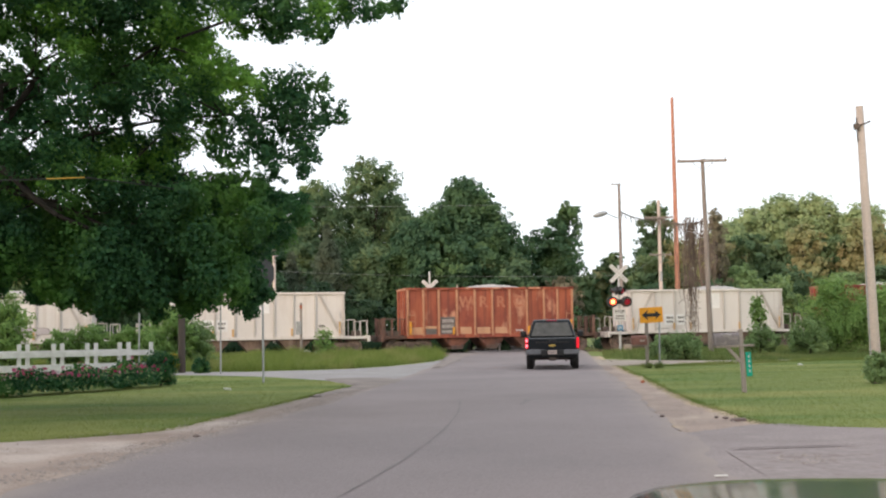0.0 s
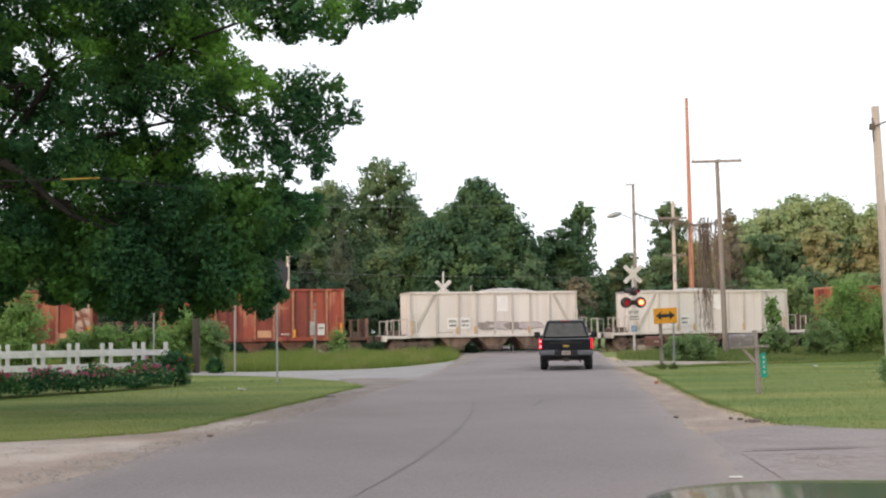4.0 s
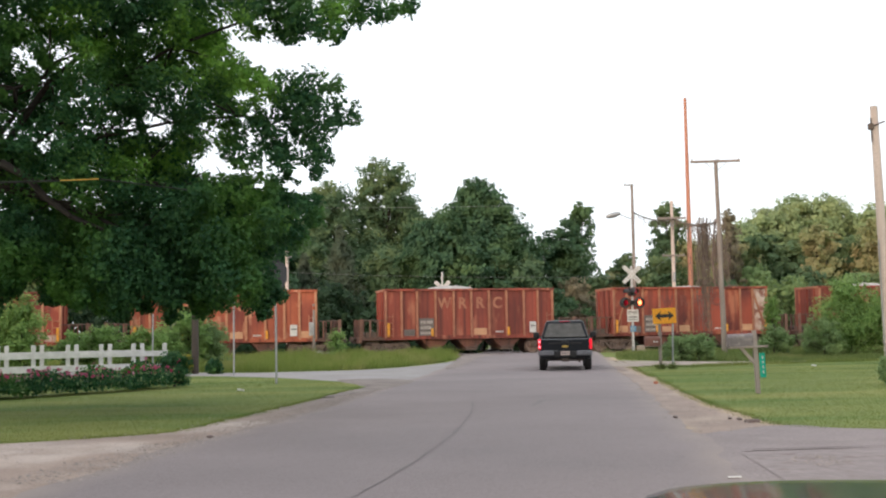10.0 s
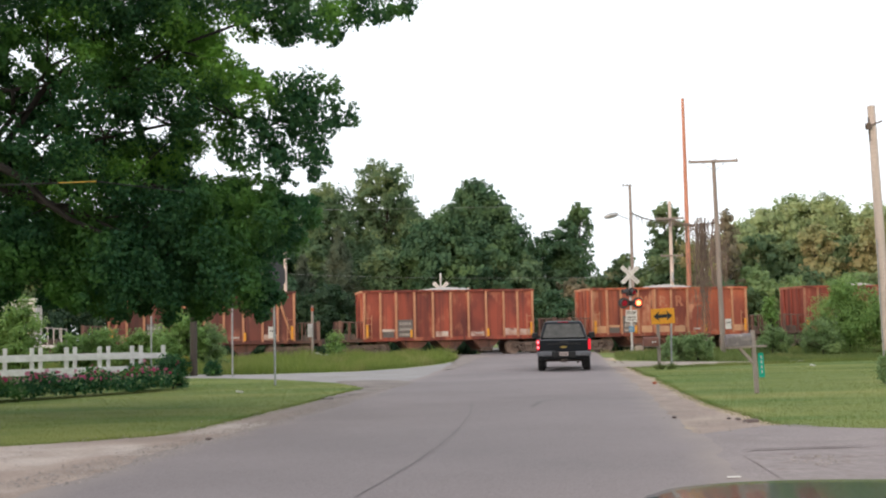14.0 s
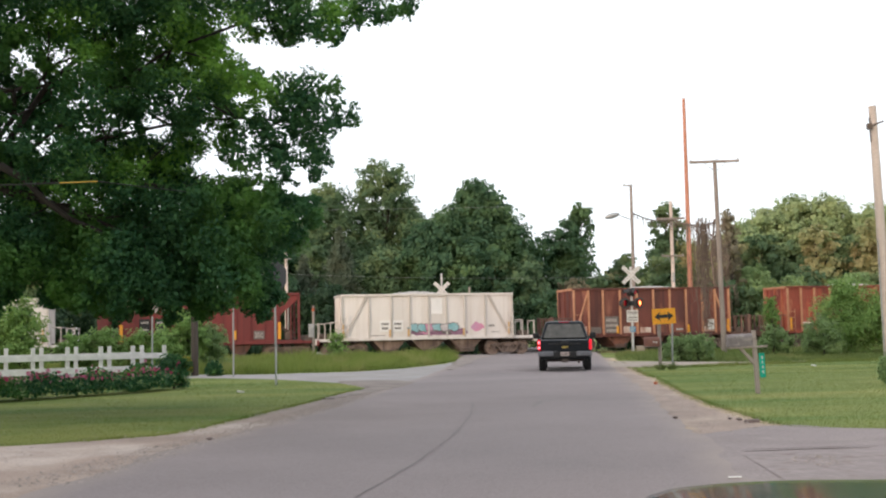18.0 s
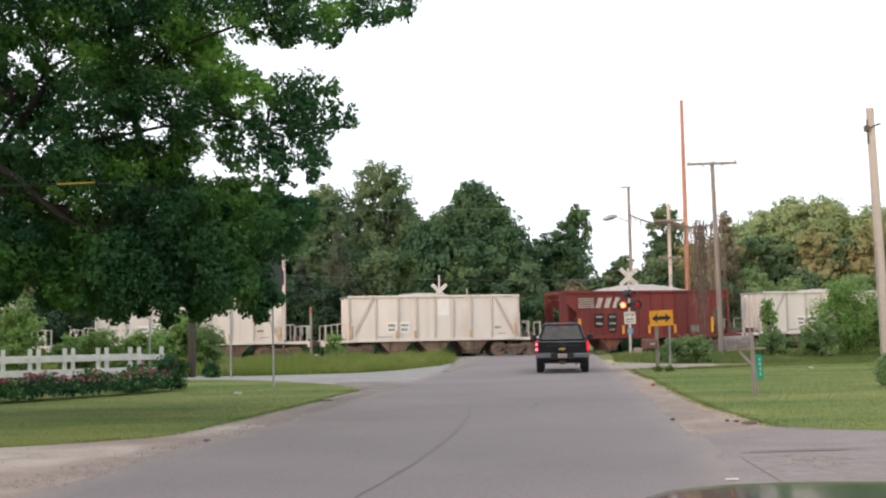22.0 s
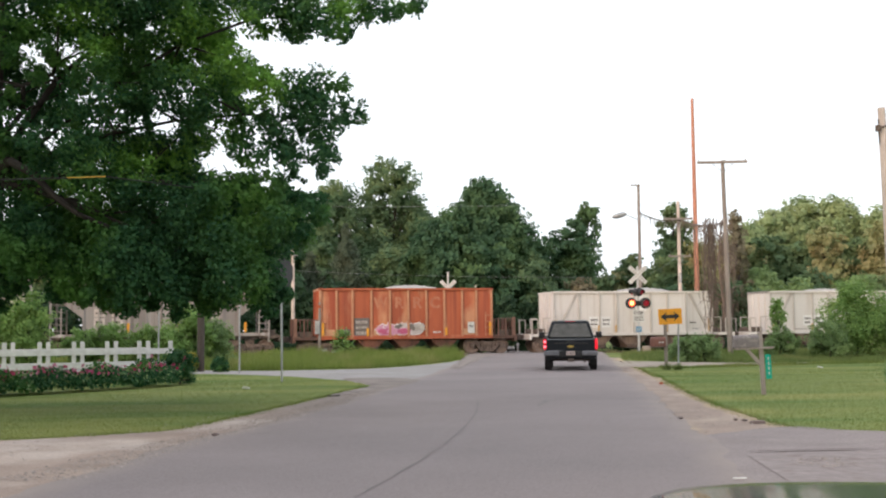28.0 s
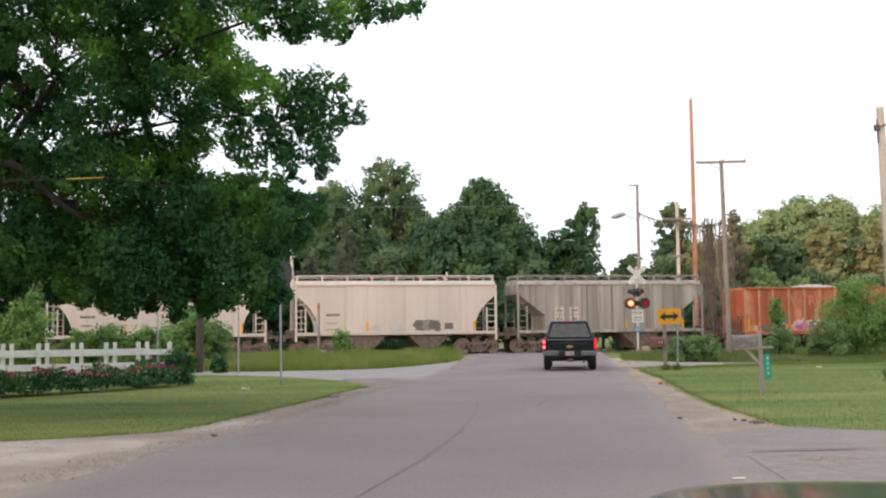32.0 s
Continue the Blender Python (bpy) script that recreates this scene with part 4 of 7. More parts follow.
def ends(car, paint, half, posts, z=0.85, post_paint="postrust"):
    """End decks beyond the box, with their sill, couplers and bogies."""
    for s in (-1, 1):
        bm = nbm()
        box(bm, s * (half - 0.1), s * 6.6, -1.38, 1.38, z - 0.13, z + 0.03, 0.015)
        box(bm, s * 6.5, s * 6.66, -1.45, 1.45, z - 0.3, z + 0.05, 0.015)
        part("end_deck", bm, paint, car)
        for x in posts:
            for y in (-1.3, 1.3):
                bm = nbm()
                w = 0.09 if x > 6.2 else 0.045
                box(bm, s * x - w, s * x + w, y - 0.05, y + 0.05, z + 0.03, z + (1.12 if x > 6.2 else 1.05), 0.01)
                part("end_post", bm, post_paint, car)
        if posts:
            for y in (-1.3, 1.3):
                part("end_rail", rod(nbm(), (s * (half - 0.05), y, z + 1.02), (s * posts[-1], y, z + 1.06), 0.025, None, 6), "iron", car)
            for y in (-0.75, -0.25, 0.3, 0.8):
                part("end_slat", box(nbm(), s * posts[-1] - 0.03, s * posts[-1] + 0.03, y - 0.06, y + 0.06, z + 0.03, z + 1.08, 0.01), "deckrust", car)
        coupler(car, s)
        bogie(car, s * 4.9)
        part("valve_box", box(nbm(), s * 5.6, s * 6.2, -1.2, -0.9, z + 0.03, z + 0.35, 0.03), "iron", car)
        part("air_tank", rod(nbm(), (s * 5.9, 0.2, z + 0.19), (s * 6.4, 0.2, z + 0.19), 0.16, None, 12), "iron", car)
    bm = nbm()
    box(bm, -6.5, 6.5, -0.35, 0.35, z - 0.2, z + 0.1, 0.02)
    part("centre_sill", bm, "iron", car)


def rib_row(car, xs, z0, z1, y, material, w=0.12, d=0.11):
    bm = nbm()
    box(bm, -w / 2, w / 2, -d, 0.0, z0, z1, 0.012)
    first = None
    for s in (-1, 1):
        for x in xs:
            if first is None:
                o = first = part("rib", bm, material, car)
            else:
                o = new("rib", first.data)
                o.parent = car
            o.location = (x, s * y, 0)
            o.rotation_euler = (0, 0, 0 if s < 0 else math.pi)


def plates(car, xs, z0, z1, y, paint):
    """The sheet panels between the ribs, each its own plate."""
    made = {}
    for s in (-1, 1):
        for i in range(len(xs) - 1):
            w = round(xs[i + 1] - xs[i] - 0.1, 3)
            if w not in made:
                made[w] = part("panel", box(nbm(), -w / 2, w / 2, -0.012, 0.0, z0, z1), paint, car)
                o = made[w]
            else:
                o = new("panel", made[w].data)
                o.parent = car
            o.location = ((xs[i] + xs[i + 1]) / 2, s * y, 0)
            o.rotation_euler = (0, 0, 0 if s < 0 else math.pi)


def ribbed_hopper(paint, rib, label, under="rustdust", letters="letter", diagonals=(), seed=1, crest=0.28, heap=(0.4, 2.2), placard=True, worn_end=False, patch="tan", patches=(0, 3, 4, 8)):
    """Open hopper wagon with straight ribbed sides and a stone load."""
    car = thing("hopper_wagon", pose(0, 0, 0), label, "rail wagon", "wagons of the train")
    half, z0, z1 = 5.15, 0.85, 3.65
    bm = nbm()
    open_box(bm, half, 1.4, z0, z1)
    part("body", bm, paint, car)
    xs = [-half + 0.06, -4.15, -3.22, -2.12, -1.02, 0.06, 1.14, 2.22, 3.3, 4.16, half - 0.06]
    rib_row(car, xs, z0, z1 - 0.02, 1.4, rib, 0.13)
    plates(car, xs, z0 + 0.1, z1 - 0.1, 1.4, paint)
    for s in (-1, 1):
        part("top_chord", box(nbm(), -half - 0.03, half + 0.03, s * 1.37, s * 1.53, z1 - 0.07, z1 + 0.05, 0.015), paint, car)
        part("side_sill", box(nbm(), -half, half, s * 1.38, s * 1.5, z0 - 0.12, z0 + 0.1, 0.012), paint, car)
        bm = box(nbm(), s * half - 0.05, s * half + 0.06, -1.45, 1.45, z1 - 0.09, z1 + 0.05, 0.012)
        part("end_beam", bm, rib, car)
        for y in (-0.9, 0.0, 0.9):
            part("end_stiffener", box(nbm(), s * half, s * (half + 0.09), y - 0.05, y + 0.05, z0, z1 - 0.09), paint, car)
        ladder(car, s * (half - 0.25), -1.57, z0, z0 + 1.4, rib)
    for d in diagonals:
        for s in (-1, 1):
            x0, x1 = d * (half - 0.15), d * (half - 1.0)
            part("brace", rod(nbm(), (x0, s * 1.45, z0 + 0.12), (x1, s * 1.45, z1 - 0.12), 0.07, None, 4), rib, car)
    ends(car, "deckrust", half, (5.55, 6.0, 6.5), 0.85)
    chutes(car, (-2.1, 0.05, 2.25), 1.85, 0.55, 0.14, z0 - 0.05, under)
    stone_load(car, half, crest, z1, heap[0], heap[1], seed)
    for x in (-4.95, -2.35, 2.3, 4.97):
        tape(car, x, z0 + 0.08, 0.78 if abs(x) > 4 else 0.45)
    mid = [(xs[i] + xs[i + 1]) / 2 for i in range(10)]
    if letters:
        for i, ch in zip((3, 4, 5, 6), "WRRC"):
            part("letter", rel(lettering(ch, 0.9), Matrix.Translation((mid[i], -1.416, 2.82)) @ Matrix.Diagonal((0.82 if ch == "W" else 0.95, 1, 1, 1))), letters, car, "large faded capital letter")
    bars(car, mid[2], 1.42, 0.74, 0.95, 3, "chalk", -1.425, seed, "slate")
    bars(car, mid[1], 1.1, 0.5, 0.3, 2, "stencil", -1.425, seed + 5, "slate")
    bars(car, mid[6] + 0.1, 1.12, 0.5, 0.16, 1, "white", -1.425, seed + 6)
    if placard:
        p = part("placard", box(nbm(), 3.62, 4.02, -1.53, -1.5, 1.05, 1.7), "white", car, "white square placard")
        bars(p, 3.82, 1.45, 0.28, 0.2, 1, "black", -1.535, seed + 7)
    if worn_end:
        part("worn_panel", box(nbm(), mid[9] - 0.4, mid[9] + 0.4, -1.424, -1.405, z0 + 0.1, z1 - 0.12), "scraped", car, "panel with flaking pale paint")
    rng = random.Random(seed)
    for i in patches:
        low = 1.29 if i == 1 else z0 + 0.08
        w = rng.uniform(0.34, 0.42)
        part("primer_patch", box(nbm(), mid[i] - w, mid[i] + w, -1.428, -1.405, low, 1.43 if i == 1 else low + rng.uniform(0.3, 0.46), 0.004), patch, car)
    return car


def braced_hopper(label, seed=1, crest=0.22, heap=-0.5):
    """White open hopper with slim ribs, braced end panels and railed end decks."""
    car = thing("hopper_wagon", pose(0, 0, 0), label, "rail wagon", "wagons of the train")
    half, z0, z1 = 5.15, 0.9, 3.45
    bm = nbm()
    open_box(bm, half, 1.42, z0, z1)
    part("body", bm, "cream", car)
    xs = [-half + 0.05, -3.52, -2.2, -1.1, 0.0, 1.1, 2.2, 3.45, half - 0.05]
    plates(car, xs, z0 + 0.08, z1 - 0.08, 1.42, "cream")
    rib_row(car, xs, z0, z1, 1.42, "creamrib", 0.1, 0.1)
    for s in (-1, 1):
        bm = nbm()
        box(bm, -half - 0.02, half + 0.02, s * 1.4, s * 1.54, z1 - 0.08, z1 + 0.04, 0.012)
        part("top_chord", bm, "cream", car)
        bm = nbm()
        box(bm, -half, half, s * 1.4, s * 1.52, z0 - 0.1, z0 + 0.08, 0.012)
        part("side_sill", bm, "cream", car)
        for d in (-1, 1):
            bm = nbm()
            prism(bm, [(d * (half - 0.12), z0 + 0.08), (d * (half - 0.28), z0 + 0.08), (d * 3.6, z1 - 0.1), (d * 3.76, z1 - 0.1)], s * 1.42, s * 1.5)
            part("brace", bm, "creamrib", car)
        bm = nbm()
        box(bm, s * half - 0.05, s * (half + 0.05), -1.46, 1.46, z1 - 0.08, z1 + 0.04)
        part("end_beam", bm, "cream", car)
        for y in (-0.8, 0, 0.8):
            part("end_stiffener", box(nbm(), s * half, s * (half + 0.08), y - 0.04, y + 0.04, z0, z1 - 0.08), "cream", car)
        ladder(car, s * (half - 0.2), -1.58, z0, z0 + 1.5, "cream", 0.36)
        for y in (-1.35, 1.35):
            bm = nbm()
            rod(bm, (s * 5.3, y, z0 + 0.98), (s * 5.75, y, z0 + 0.98), 0.028, None, 6)
            rod(bm, (s * 5.77, y, z0), (s * 5.77, y, z0 + 0.98), 0.032, None, 6)
            rod(bm, (s * 6.1, y, z0), (s * 6.1, y, z0 + 0.9), 0.028, None, 6)
            rod(bm, (s * 6.1, y, z0 + 0.9), (s * 6.5, y, z0 + 0.9), 0.028, None, 6)
            box(bm, s * 6.44, s * 6.52, y - 0.035, y + 0.035, z0, z0 + 0.95)
            part("handrail", bm, "creamrib", car, "white tubular handrail")
    ends(car, "cream", half, (), z0)
    chutes(car, (-2.3, 0.0, 2.3), 2.1, 0.7, 0.12, z0 - 0.05, "dust")
    stone_load(car, half, crest, z1, heap, 2.3, seed)
    for x in (-5.05, -2.32, -1.22, 2.1, 4.85):
        tape(car, x, z0 + 0.1, 0.8 if abs(x) > 4 else 0.42, -1.56, 0.11, "oldyellow")
    for x in (-2.58, -1.82):
        bars(car, x, 1.62, 0.46, 0.5, 2, "stencil", -1.455, seed, "cleanwhite")
    bars(car, 3.85, 1.55, 0.42, 0.2, 1, "stencil", -1.445, seed + 2)
    bars(car, 4.05, 1.18, 0.5, 0.08, 1, "stencil", -1.445, seed + 4)
    bars(car, -3.0, 1.08, 0.9, 0.1, 1, "grey", -1.445, seed + 5)
    part("repainted_patch", box(nbm(), 0.16, 0.84, -1.452, -1.42, 2.3, 3.22), "cleanwhite", car, "cleaner white patch")
    return car


def slope_hopper():
    """Crimson open hopper with slanted end sheets and corner posts."""
    car = thing("hopper_wagon", pose(0, 0, 0), "crimson open hopper wagon with slanted ends and a stone load", "rail wagon", "wagons of the train")
    half, z0, z1 = 5.5, 0.85, 3.6
    out = [(-half, z1), (half, z1), (half, z1 - 0.3), (4.45, 2.35), (4.45, z0), (-4.45, z0), (-4.45, 2.35), (-half, z1 - 0.3)]
    bm = nbm()
    for s in (-1, 1):
        prism(bm, out, s * 1.4, s * 1.34)
    for d in (-1, 1):
        prism(bm, [(d * half, z1 - 0.1), (d * (half - 0.08), z1 - 0.05), (d * 2.8, z0), (d * 2.9, z0)], -1.34, 1.34)
    part("body", bm, "crimson", car)
    rib_row(car, [-4.4 + i * 0.8 for i in range(12)], z0, z1, 1.4, "crimson", 0.07, 0.06)
    for s in (-1, 1):
        bm = nbm()
        box(bm, -half, half, s * 1.37, s * 1.52, z1 - 0.1, z1 + 0.04, 0.012)
        part("top_chord", bm, "crimson", car)
        bm = nbm()
        box(bm, -5.7, 5.7, s * 1.36, s * 1.5, z0 - 0.12, z0 + 0.08, 0.012)
        part("side_sill", bm, "crimson", car)
        for d in (-1, 1):
            bm = nbm()
            box(bm, d * half - 0.07, d * half + (0.07 if d > 0 else 0.38), s * 1.38, s * 1.48, z0, z1)
            box(bm, d * 5.05 - 0.04, d * 5.05 + 0.04, s * 1.38, s * 1.46, z0, z1 - 0.7)
            part("corner_post", bm, "crimson", car)
    for d in (-1, 1):
        part("end_beam", box(nbm(), d * 5.44, d * 5.56, -1.4, 1.4, z1 - 0.14, z1 + 0.03, 0.012), "crimson", car)
        for y in (-0.7, 0.7):
            part("end_strut", rod(nbm(), (d * 5.5, y, z0), (d * 4.2, y, 2.1), 0.05, None, 6), "iron", car)
        part("brake_rod", rod(nbm(), (d * 5.3, -1.2, z0 + 0.5), (d * 4.5, -1.2, z0 + 0.75), 0.04, None, 6), "iron", car)
        part("brake_cylinder", box(nbm(), d * 4.7, d * 5.1, -1.25, -0.85, z0 + 0.1, z0 + 0.55, 0.04), "iron", car)
    ends(car, "crimson", 5.3, (), z0)
    chutes(car, (-2.2, 2.2), 1.5, 0.45, 0.08, z0 - 0.05, "rustdust")
    stone_load(car, half - 0.1, 0.48, z1, 0.2, 3.2, 7)
    for x in (-4.3, 4.4):
        tape(car, x, z0 + 0.15, 0.95, -1.5, 0.16)
    for x in (-1.5, 0.2, 1.9):
        tape(car, x, z0 + 0.15, 0.52, -1.5, 0.16)
    # the owner's mark, as plain slanting shapes
    bm = nbm()
    for k in range(5):
        box(bm, -4.35, -3.35, -1.48, -1.4, 2.62 + k * 0.13, 2.68 + k * 0.13)
    for k in range(3):
        prism(bm, [(-3.25 + k * 0.55, 2.6), (-2.95 + k * 0.55, 2.6), (-2.75 + k * 0.55, 3.22), (-3.05 + k * 0.55, 3.22)], -1.48, -1.4)
    part("owner_mark", bm, "chalk", car, "white plain shapes of an owner's mark")
    for x, z in ((-3.05, 2.05), (-2.2, 2.05), (-3.05, 1.65), (-2.2, 1.65)):
        bars(car, x, z, 0.42, 0.24, 1, "chalk", -1.47, int(x * 10), "black")
    bars(car, -2.2, 1.28, 0.36, 0.16, 1, "grey", -1.47, 8, "black")
    bars(car, 3.25, 1.25, 0.45, 0.32, 3, "chalk", -1.44, 3, "slate")
    return car


def covered_hopper(paint, label, ribs, round_ends, seed=1):
    """Tall covered hopper with a roof walk, cut-away ends and outlet hoppers."""
    car = thing("covered_hopper_wagon", pose(0, 0, 0), label, "rail wagon", "wagons of the train")
    half, z0, z1 = 5.92, 1.15, 3.95
    if round_ends:
        cut = [(half, 3.3), (half - 0.4, 2.98), (half - 0.8, 2.58), (half - 1.1, 2.1), (half - 1.3, 1.55), (half - 1.34, z0)]
    else:
        cut = [(half, 3.35), (half - 1.7, 2.05), (half - 1.7, z0)]
    out = [(-half, z1), (half, z1)] + cut + [(-x, z) for x, z in cut[::-1]]
    bm = nbm()
    prism(bm, out, -1.42, 1.42)
    part("body", bm, paint, car)
    bm = nbm()
    n = 10
    rows = []
    for d in (-1, 1):
        rows.append([bm.verts.new((d * half, -1.45 * math.cos(math.pi * i / n), z1 - 0.02 + 0.3 * math.sin(math.pi * i / n) ** 0.8)) for i in range(n + 1)])
    for i in range(n):
        bm.faces.new((rows[0][i], rows[1][i], rows[1][i + 1], rows[0][i + 1]))
    for r in rows:
        bm.faces.new(r)
    bmesh.ops.recalc_face_normals(bm, faces=bm.faces)
    part("roof", bm, paint, car)
    for s in (-1, 1):
        bm = nbm()
        box(bm, -half, half, s * 1.4, s * 1.5, z1 - 0.07, z1 + 0.02, 0.01)
        part("eave_rail", bm, paint, car)
        bm = nbm()
        box(bm, -half - 0.05, half + 0.05, s * 1.32, s * 1.5, z0 - 0.14, z0 + 0.04, 0.012)
        part("side_sill", bm, paint, car)
        for d in (-1, 1):
            bm = nbm()
            box(bm, d * half - 0.06, d * half + 0.06, s * 1.36, s * 1.48, z0 - 0.5, z1 - 0.05)
            box(bm, d * (half - 0.55) - 0.04, d * (half - 0.55) + 0.04, s * 1.36, s * 1.44, z0, 2.6)
            for k in range(5):
                box(bm, d * (half - 0.55), d * half, s * 1.38, s * 1.42, z0 + 0.2 + k * 0.36, z0 + 0.24 + k * 0.36)
            part("corner_ladder", bm, paint, car)
    bm = nbm()
    box(bm, -half - 0.1, half + 0.1, -0.55, 0.55, 4.44, 4.49, 0.01)
    part("roof_walk", bm, "steel", car, "galvanised grating walkway")
    bm = nbm()
    for k in range(9):
        x = -half + 0.1 + k * (2 * half - 0.2) / 8
        box(bm, x - 0.05, x + 0.05, -1.1, 1.1, 4.36, 4.43)
        for s in (-1, 1):
            box(bm, x - 0.05, x + 0.05, s * 1.1 - 0.04, s * 1.1 + 0.04, 4.05, 4.43)
    part("walk_bracket", bm, paint, car)
    for s in (-1, 1):
        bm = nbm()
        rod(bm, (-half, s * 1.12, 4.46), (half, s * 1.12, 4.46), 0.035, None, 6)
        part("roof_rail", bm, paint, car)
    for x in (-3.2, 0.0, 3.2):
        bm = nbm()
        rod(bm, (x, 0.8, 4.15), (x, 0.8, 4.36), 0.3, None, 14)
        part("roof_hatch", bm, paint, car)
    if ribs:
        xs = [-4.2 + i * 0.84 for i in range(11)]
        plates(car, xs, z0 + 0.05, z1 - 0.08, 1.42, paint)
        rib_row(car, xs, z0, z1 - 0.05, 1.42, paint, 0.09, 0.09)
    ends(car, "iron", half - 0.4, (), 1.0)
    chutes(car, (-1.9, 1.9), 2.6, 0.8, 0.12, z0 - 0.12, "bogie")
    for x in (-1.8, 4.6):
        tape(car, x, z0 + 0.08, 0.55, -1.5 if ribs else -1.44)
    if ribs:
        for x in (-3.35, -2.4):
            bars(car, x, 2.35, 0.42, 0.26, 1, "stencil", -1.445, seed, "beige")
            bars(car, x, 1.85, 0.42, 0.26, 1, "stencil", -1.445, seed + 1, "beige")
        tape(car, 0.9, z0 + 0.08, 0.55, -1.5)
    else:
        bars(car, -3.8, 2.2, 0.8, 0.22, 1, "slate", -1.435, seed)
        bars(car, -3.85, 1.72, 0.6, 0.2, 1, "grey", -1.435, seed + 1)
        bars(car, -3.8, 1.35, 0.8, 0.14, 1, "grey", -1.435, seed + 2)
        bars(car, 3.05, 1.5, 0.34, 0.2, 1, "slate", -1.435, seed + 3, "slate")
    return car


def scrawl(car, x, z, w, h, fills, y, seed=1, outline="stencil"):
    """Sprayed rounded shapes side by side, each with a dark edge; no readable writing."""
    n = len(fills)
    for i, fill in enumerate(fills):
        cx = x - w / 2 + (i + 0.5) * w / n
        for grow, mat, lift in ((0.04, outline, 0.0), (0.0, fill, 0.004)):
            rng = random.Random(seed * 31 + i)
            pts = []
            for k in range(20):
                a = 2 * math.pi * k / 20
                r = rng.uniform(0.72, 1.2) * (1.15 if k % 5 == i % 5 else 1.0)
                pts.append((cx + (w / n * 0.84 * r + grow) * math.cos(a), z + (h / 2 * r + grow) * math.sin(a)))
            bm = prism(nbm(), pts, y - lift - 0.004 - 0.008 * i, y + 0.02)
            part("spray_paint_shape", bm, mat, car)


TEMPLATES = {
    "rust": ribbed_hopper("rust", "rib", "rusty orange-red ribbed hopper wagon with faded lettering", seed=2, patches=(0, 1, 3, 4, 5, 9)),
    "red": ribbed_hopper("red", "darkrib", "faded dark red ribbed hopper wagon with a stone load", letters="darkrib", seed=5, heap=(-0.9, 2.0), patches=(5,)),
    "patchy": ribbed_hopper("blotch", "darkrib", "dark red ribbed hopper wagon with a flaking pale end panel", letters="ghost", diagonals=(-1, 1), seed=6, crest=0.16, heap=(0.4, 1.8), placard=False, worn_end=True),
    "blotch": ribbed_hopper("blotch", "rib", "blotched rusty red ribbed hopper wagon with tan ribs", letters="", seed=9, crest=0.24, heap=(0.1, 2.3), placard=False, patch="scraped", patches=(1, 4, 6, 8, 9)),
    "maroon": ribbed_hopper("maroon", "rib", "dark maroon ribbed hopper wagon with tan ribs", letters="", diagonals=(-1, 1), seed=8, crest=0.2, patch="scraped"),
    "orange": ribbed_hopper("orange", "rib", "bright rust-orange ribbed hopper wagon with spray paint", seed=11),
    "white": braced_hopper("chalky white open hopper wagon with braced ends", 3),
    "piled": braced_hopper("chalky white open hopper wagon with a high stone heap", 5, 0.3, 1.1),
    "crimson": slope_hopper(),
    "grey": covered_hopper("grey", "weathered grey ribbed covered hopper wagon", True, False, 4),
    "beige": covered_hopper("beige", "chalky beige smooth-sided covered hopper wagon", False, True, 6),
}
# kind and place along the track at 13 s, front of the train first
CONSIST = [("red", 120.3), ("piled", 106.19), ("rust", 92.15), ("white", 78.17), ("piled", 64.18), ("red", 50.01), ("patchy", 36.07), ("red", 21.95), ("rust", 7.68), ("blotch", -6.31),
           ("maroon", -20.56), ("white", -34.66), ("crimson", -47.76), ("white", -61.02), ("white", -75.03), ("piled", -89.29), ("orange", -103.38), ("grey", -117.32), ("beige", -130.55), ("beige", -144.12), ("grey", -157.8)]
SPEED, SLOWING = 6.767, -0.00291


def travel(t):
    return SPEED * (t - 13) + SLOWING * (t - 13) ** 2


def car_pose(s):
    x, y = on_track(s)
    return pose(x, y, RAIL_TOP + RIDE, 0, 0, TRACK_ANGLE)


TRAIN, used = [], set()
for kind, s in CONSIST:
    if kind in used:
        car = copy_thing(TEMPLATES[kind], car_pose(s + travel(0)))
    else:
        used.add(kind)
        car = TEMPLATES[kind]
        car.matrix_world = car_pose(s + travel(0))
    TRAIN.append((car, s))
    WHEELS.extend((o, s) for o in car.children_recursive if o.name.startswith("wheelset"))
scrawl(TRAIN[16][0], -0.45, 1.3, 2.5, 0.66, ["pink", "pink", "silver", "chalk", "silver"], -1.43, 3, "cleanwhite")
scrawl(TRAIN[16][0], -0.75, 1.18, 1.5, 0.3, ["rose", "pink", "rose"], -1.475, 13, "pink")
scrawl(TRAIN[16][0], 0.15, 1.42, 1.5, 0.34, ["slate", "silver", "slate", "chalk"], -1.475, 23, "chalk")
scrawl(TRAIN[11][0], 0.6, 1.22, 3.0, 0.3, ["plum", "pink", "plum", "slate", "plum"], -1.44, 5, "plum")
scrawl(TRAIN[11][0], 0.35, 1.5, 2.7, 0.42, ["teal", "teal", "pink", "teal", "silver", "teal"], -1.485, 15, "slate")
scrawl(TRAIN[11][0], 2.95, 1.5, 0.5, 0.5, ["pink"], -1.44, 6, "cream")
scrawl(TRAIN[4][0], 0.9, 1.45, 3.6, 0.42, ["grey", "silver", "grey", "silver"], -1.44, 8, "grey")
scrawl(TRAIN[18][0], 1.75, 1.55, 1.3, 0.6, ["slate", "grey", "slate"], -1.43, 7, "stencil")
scrawl(TRAIN[18][0], -0.9, 1.42, 2.2, 0.3, ["beige", "silver", "beige", "silver"], -1.43, 9, "beige")

# ---- crossing signals ----
FLASHERS = []


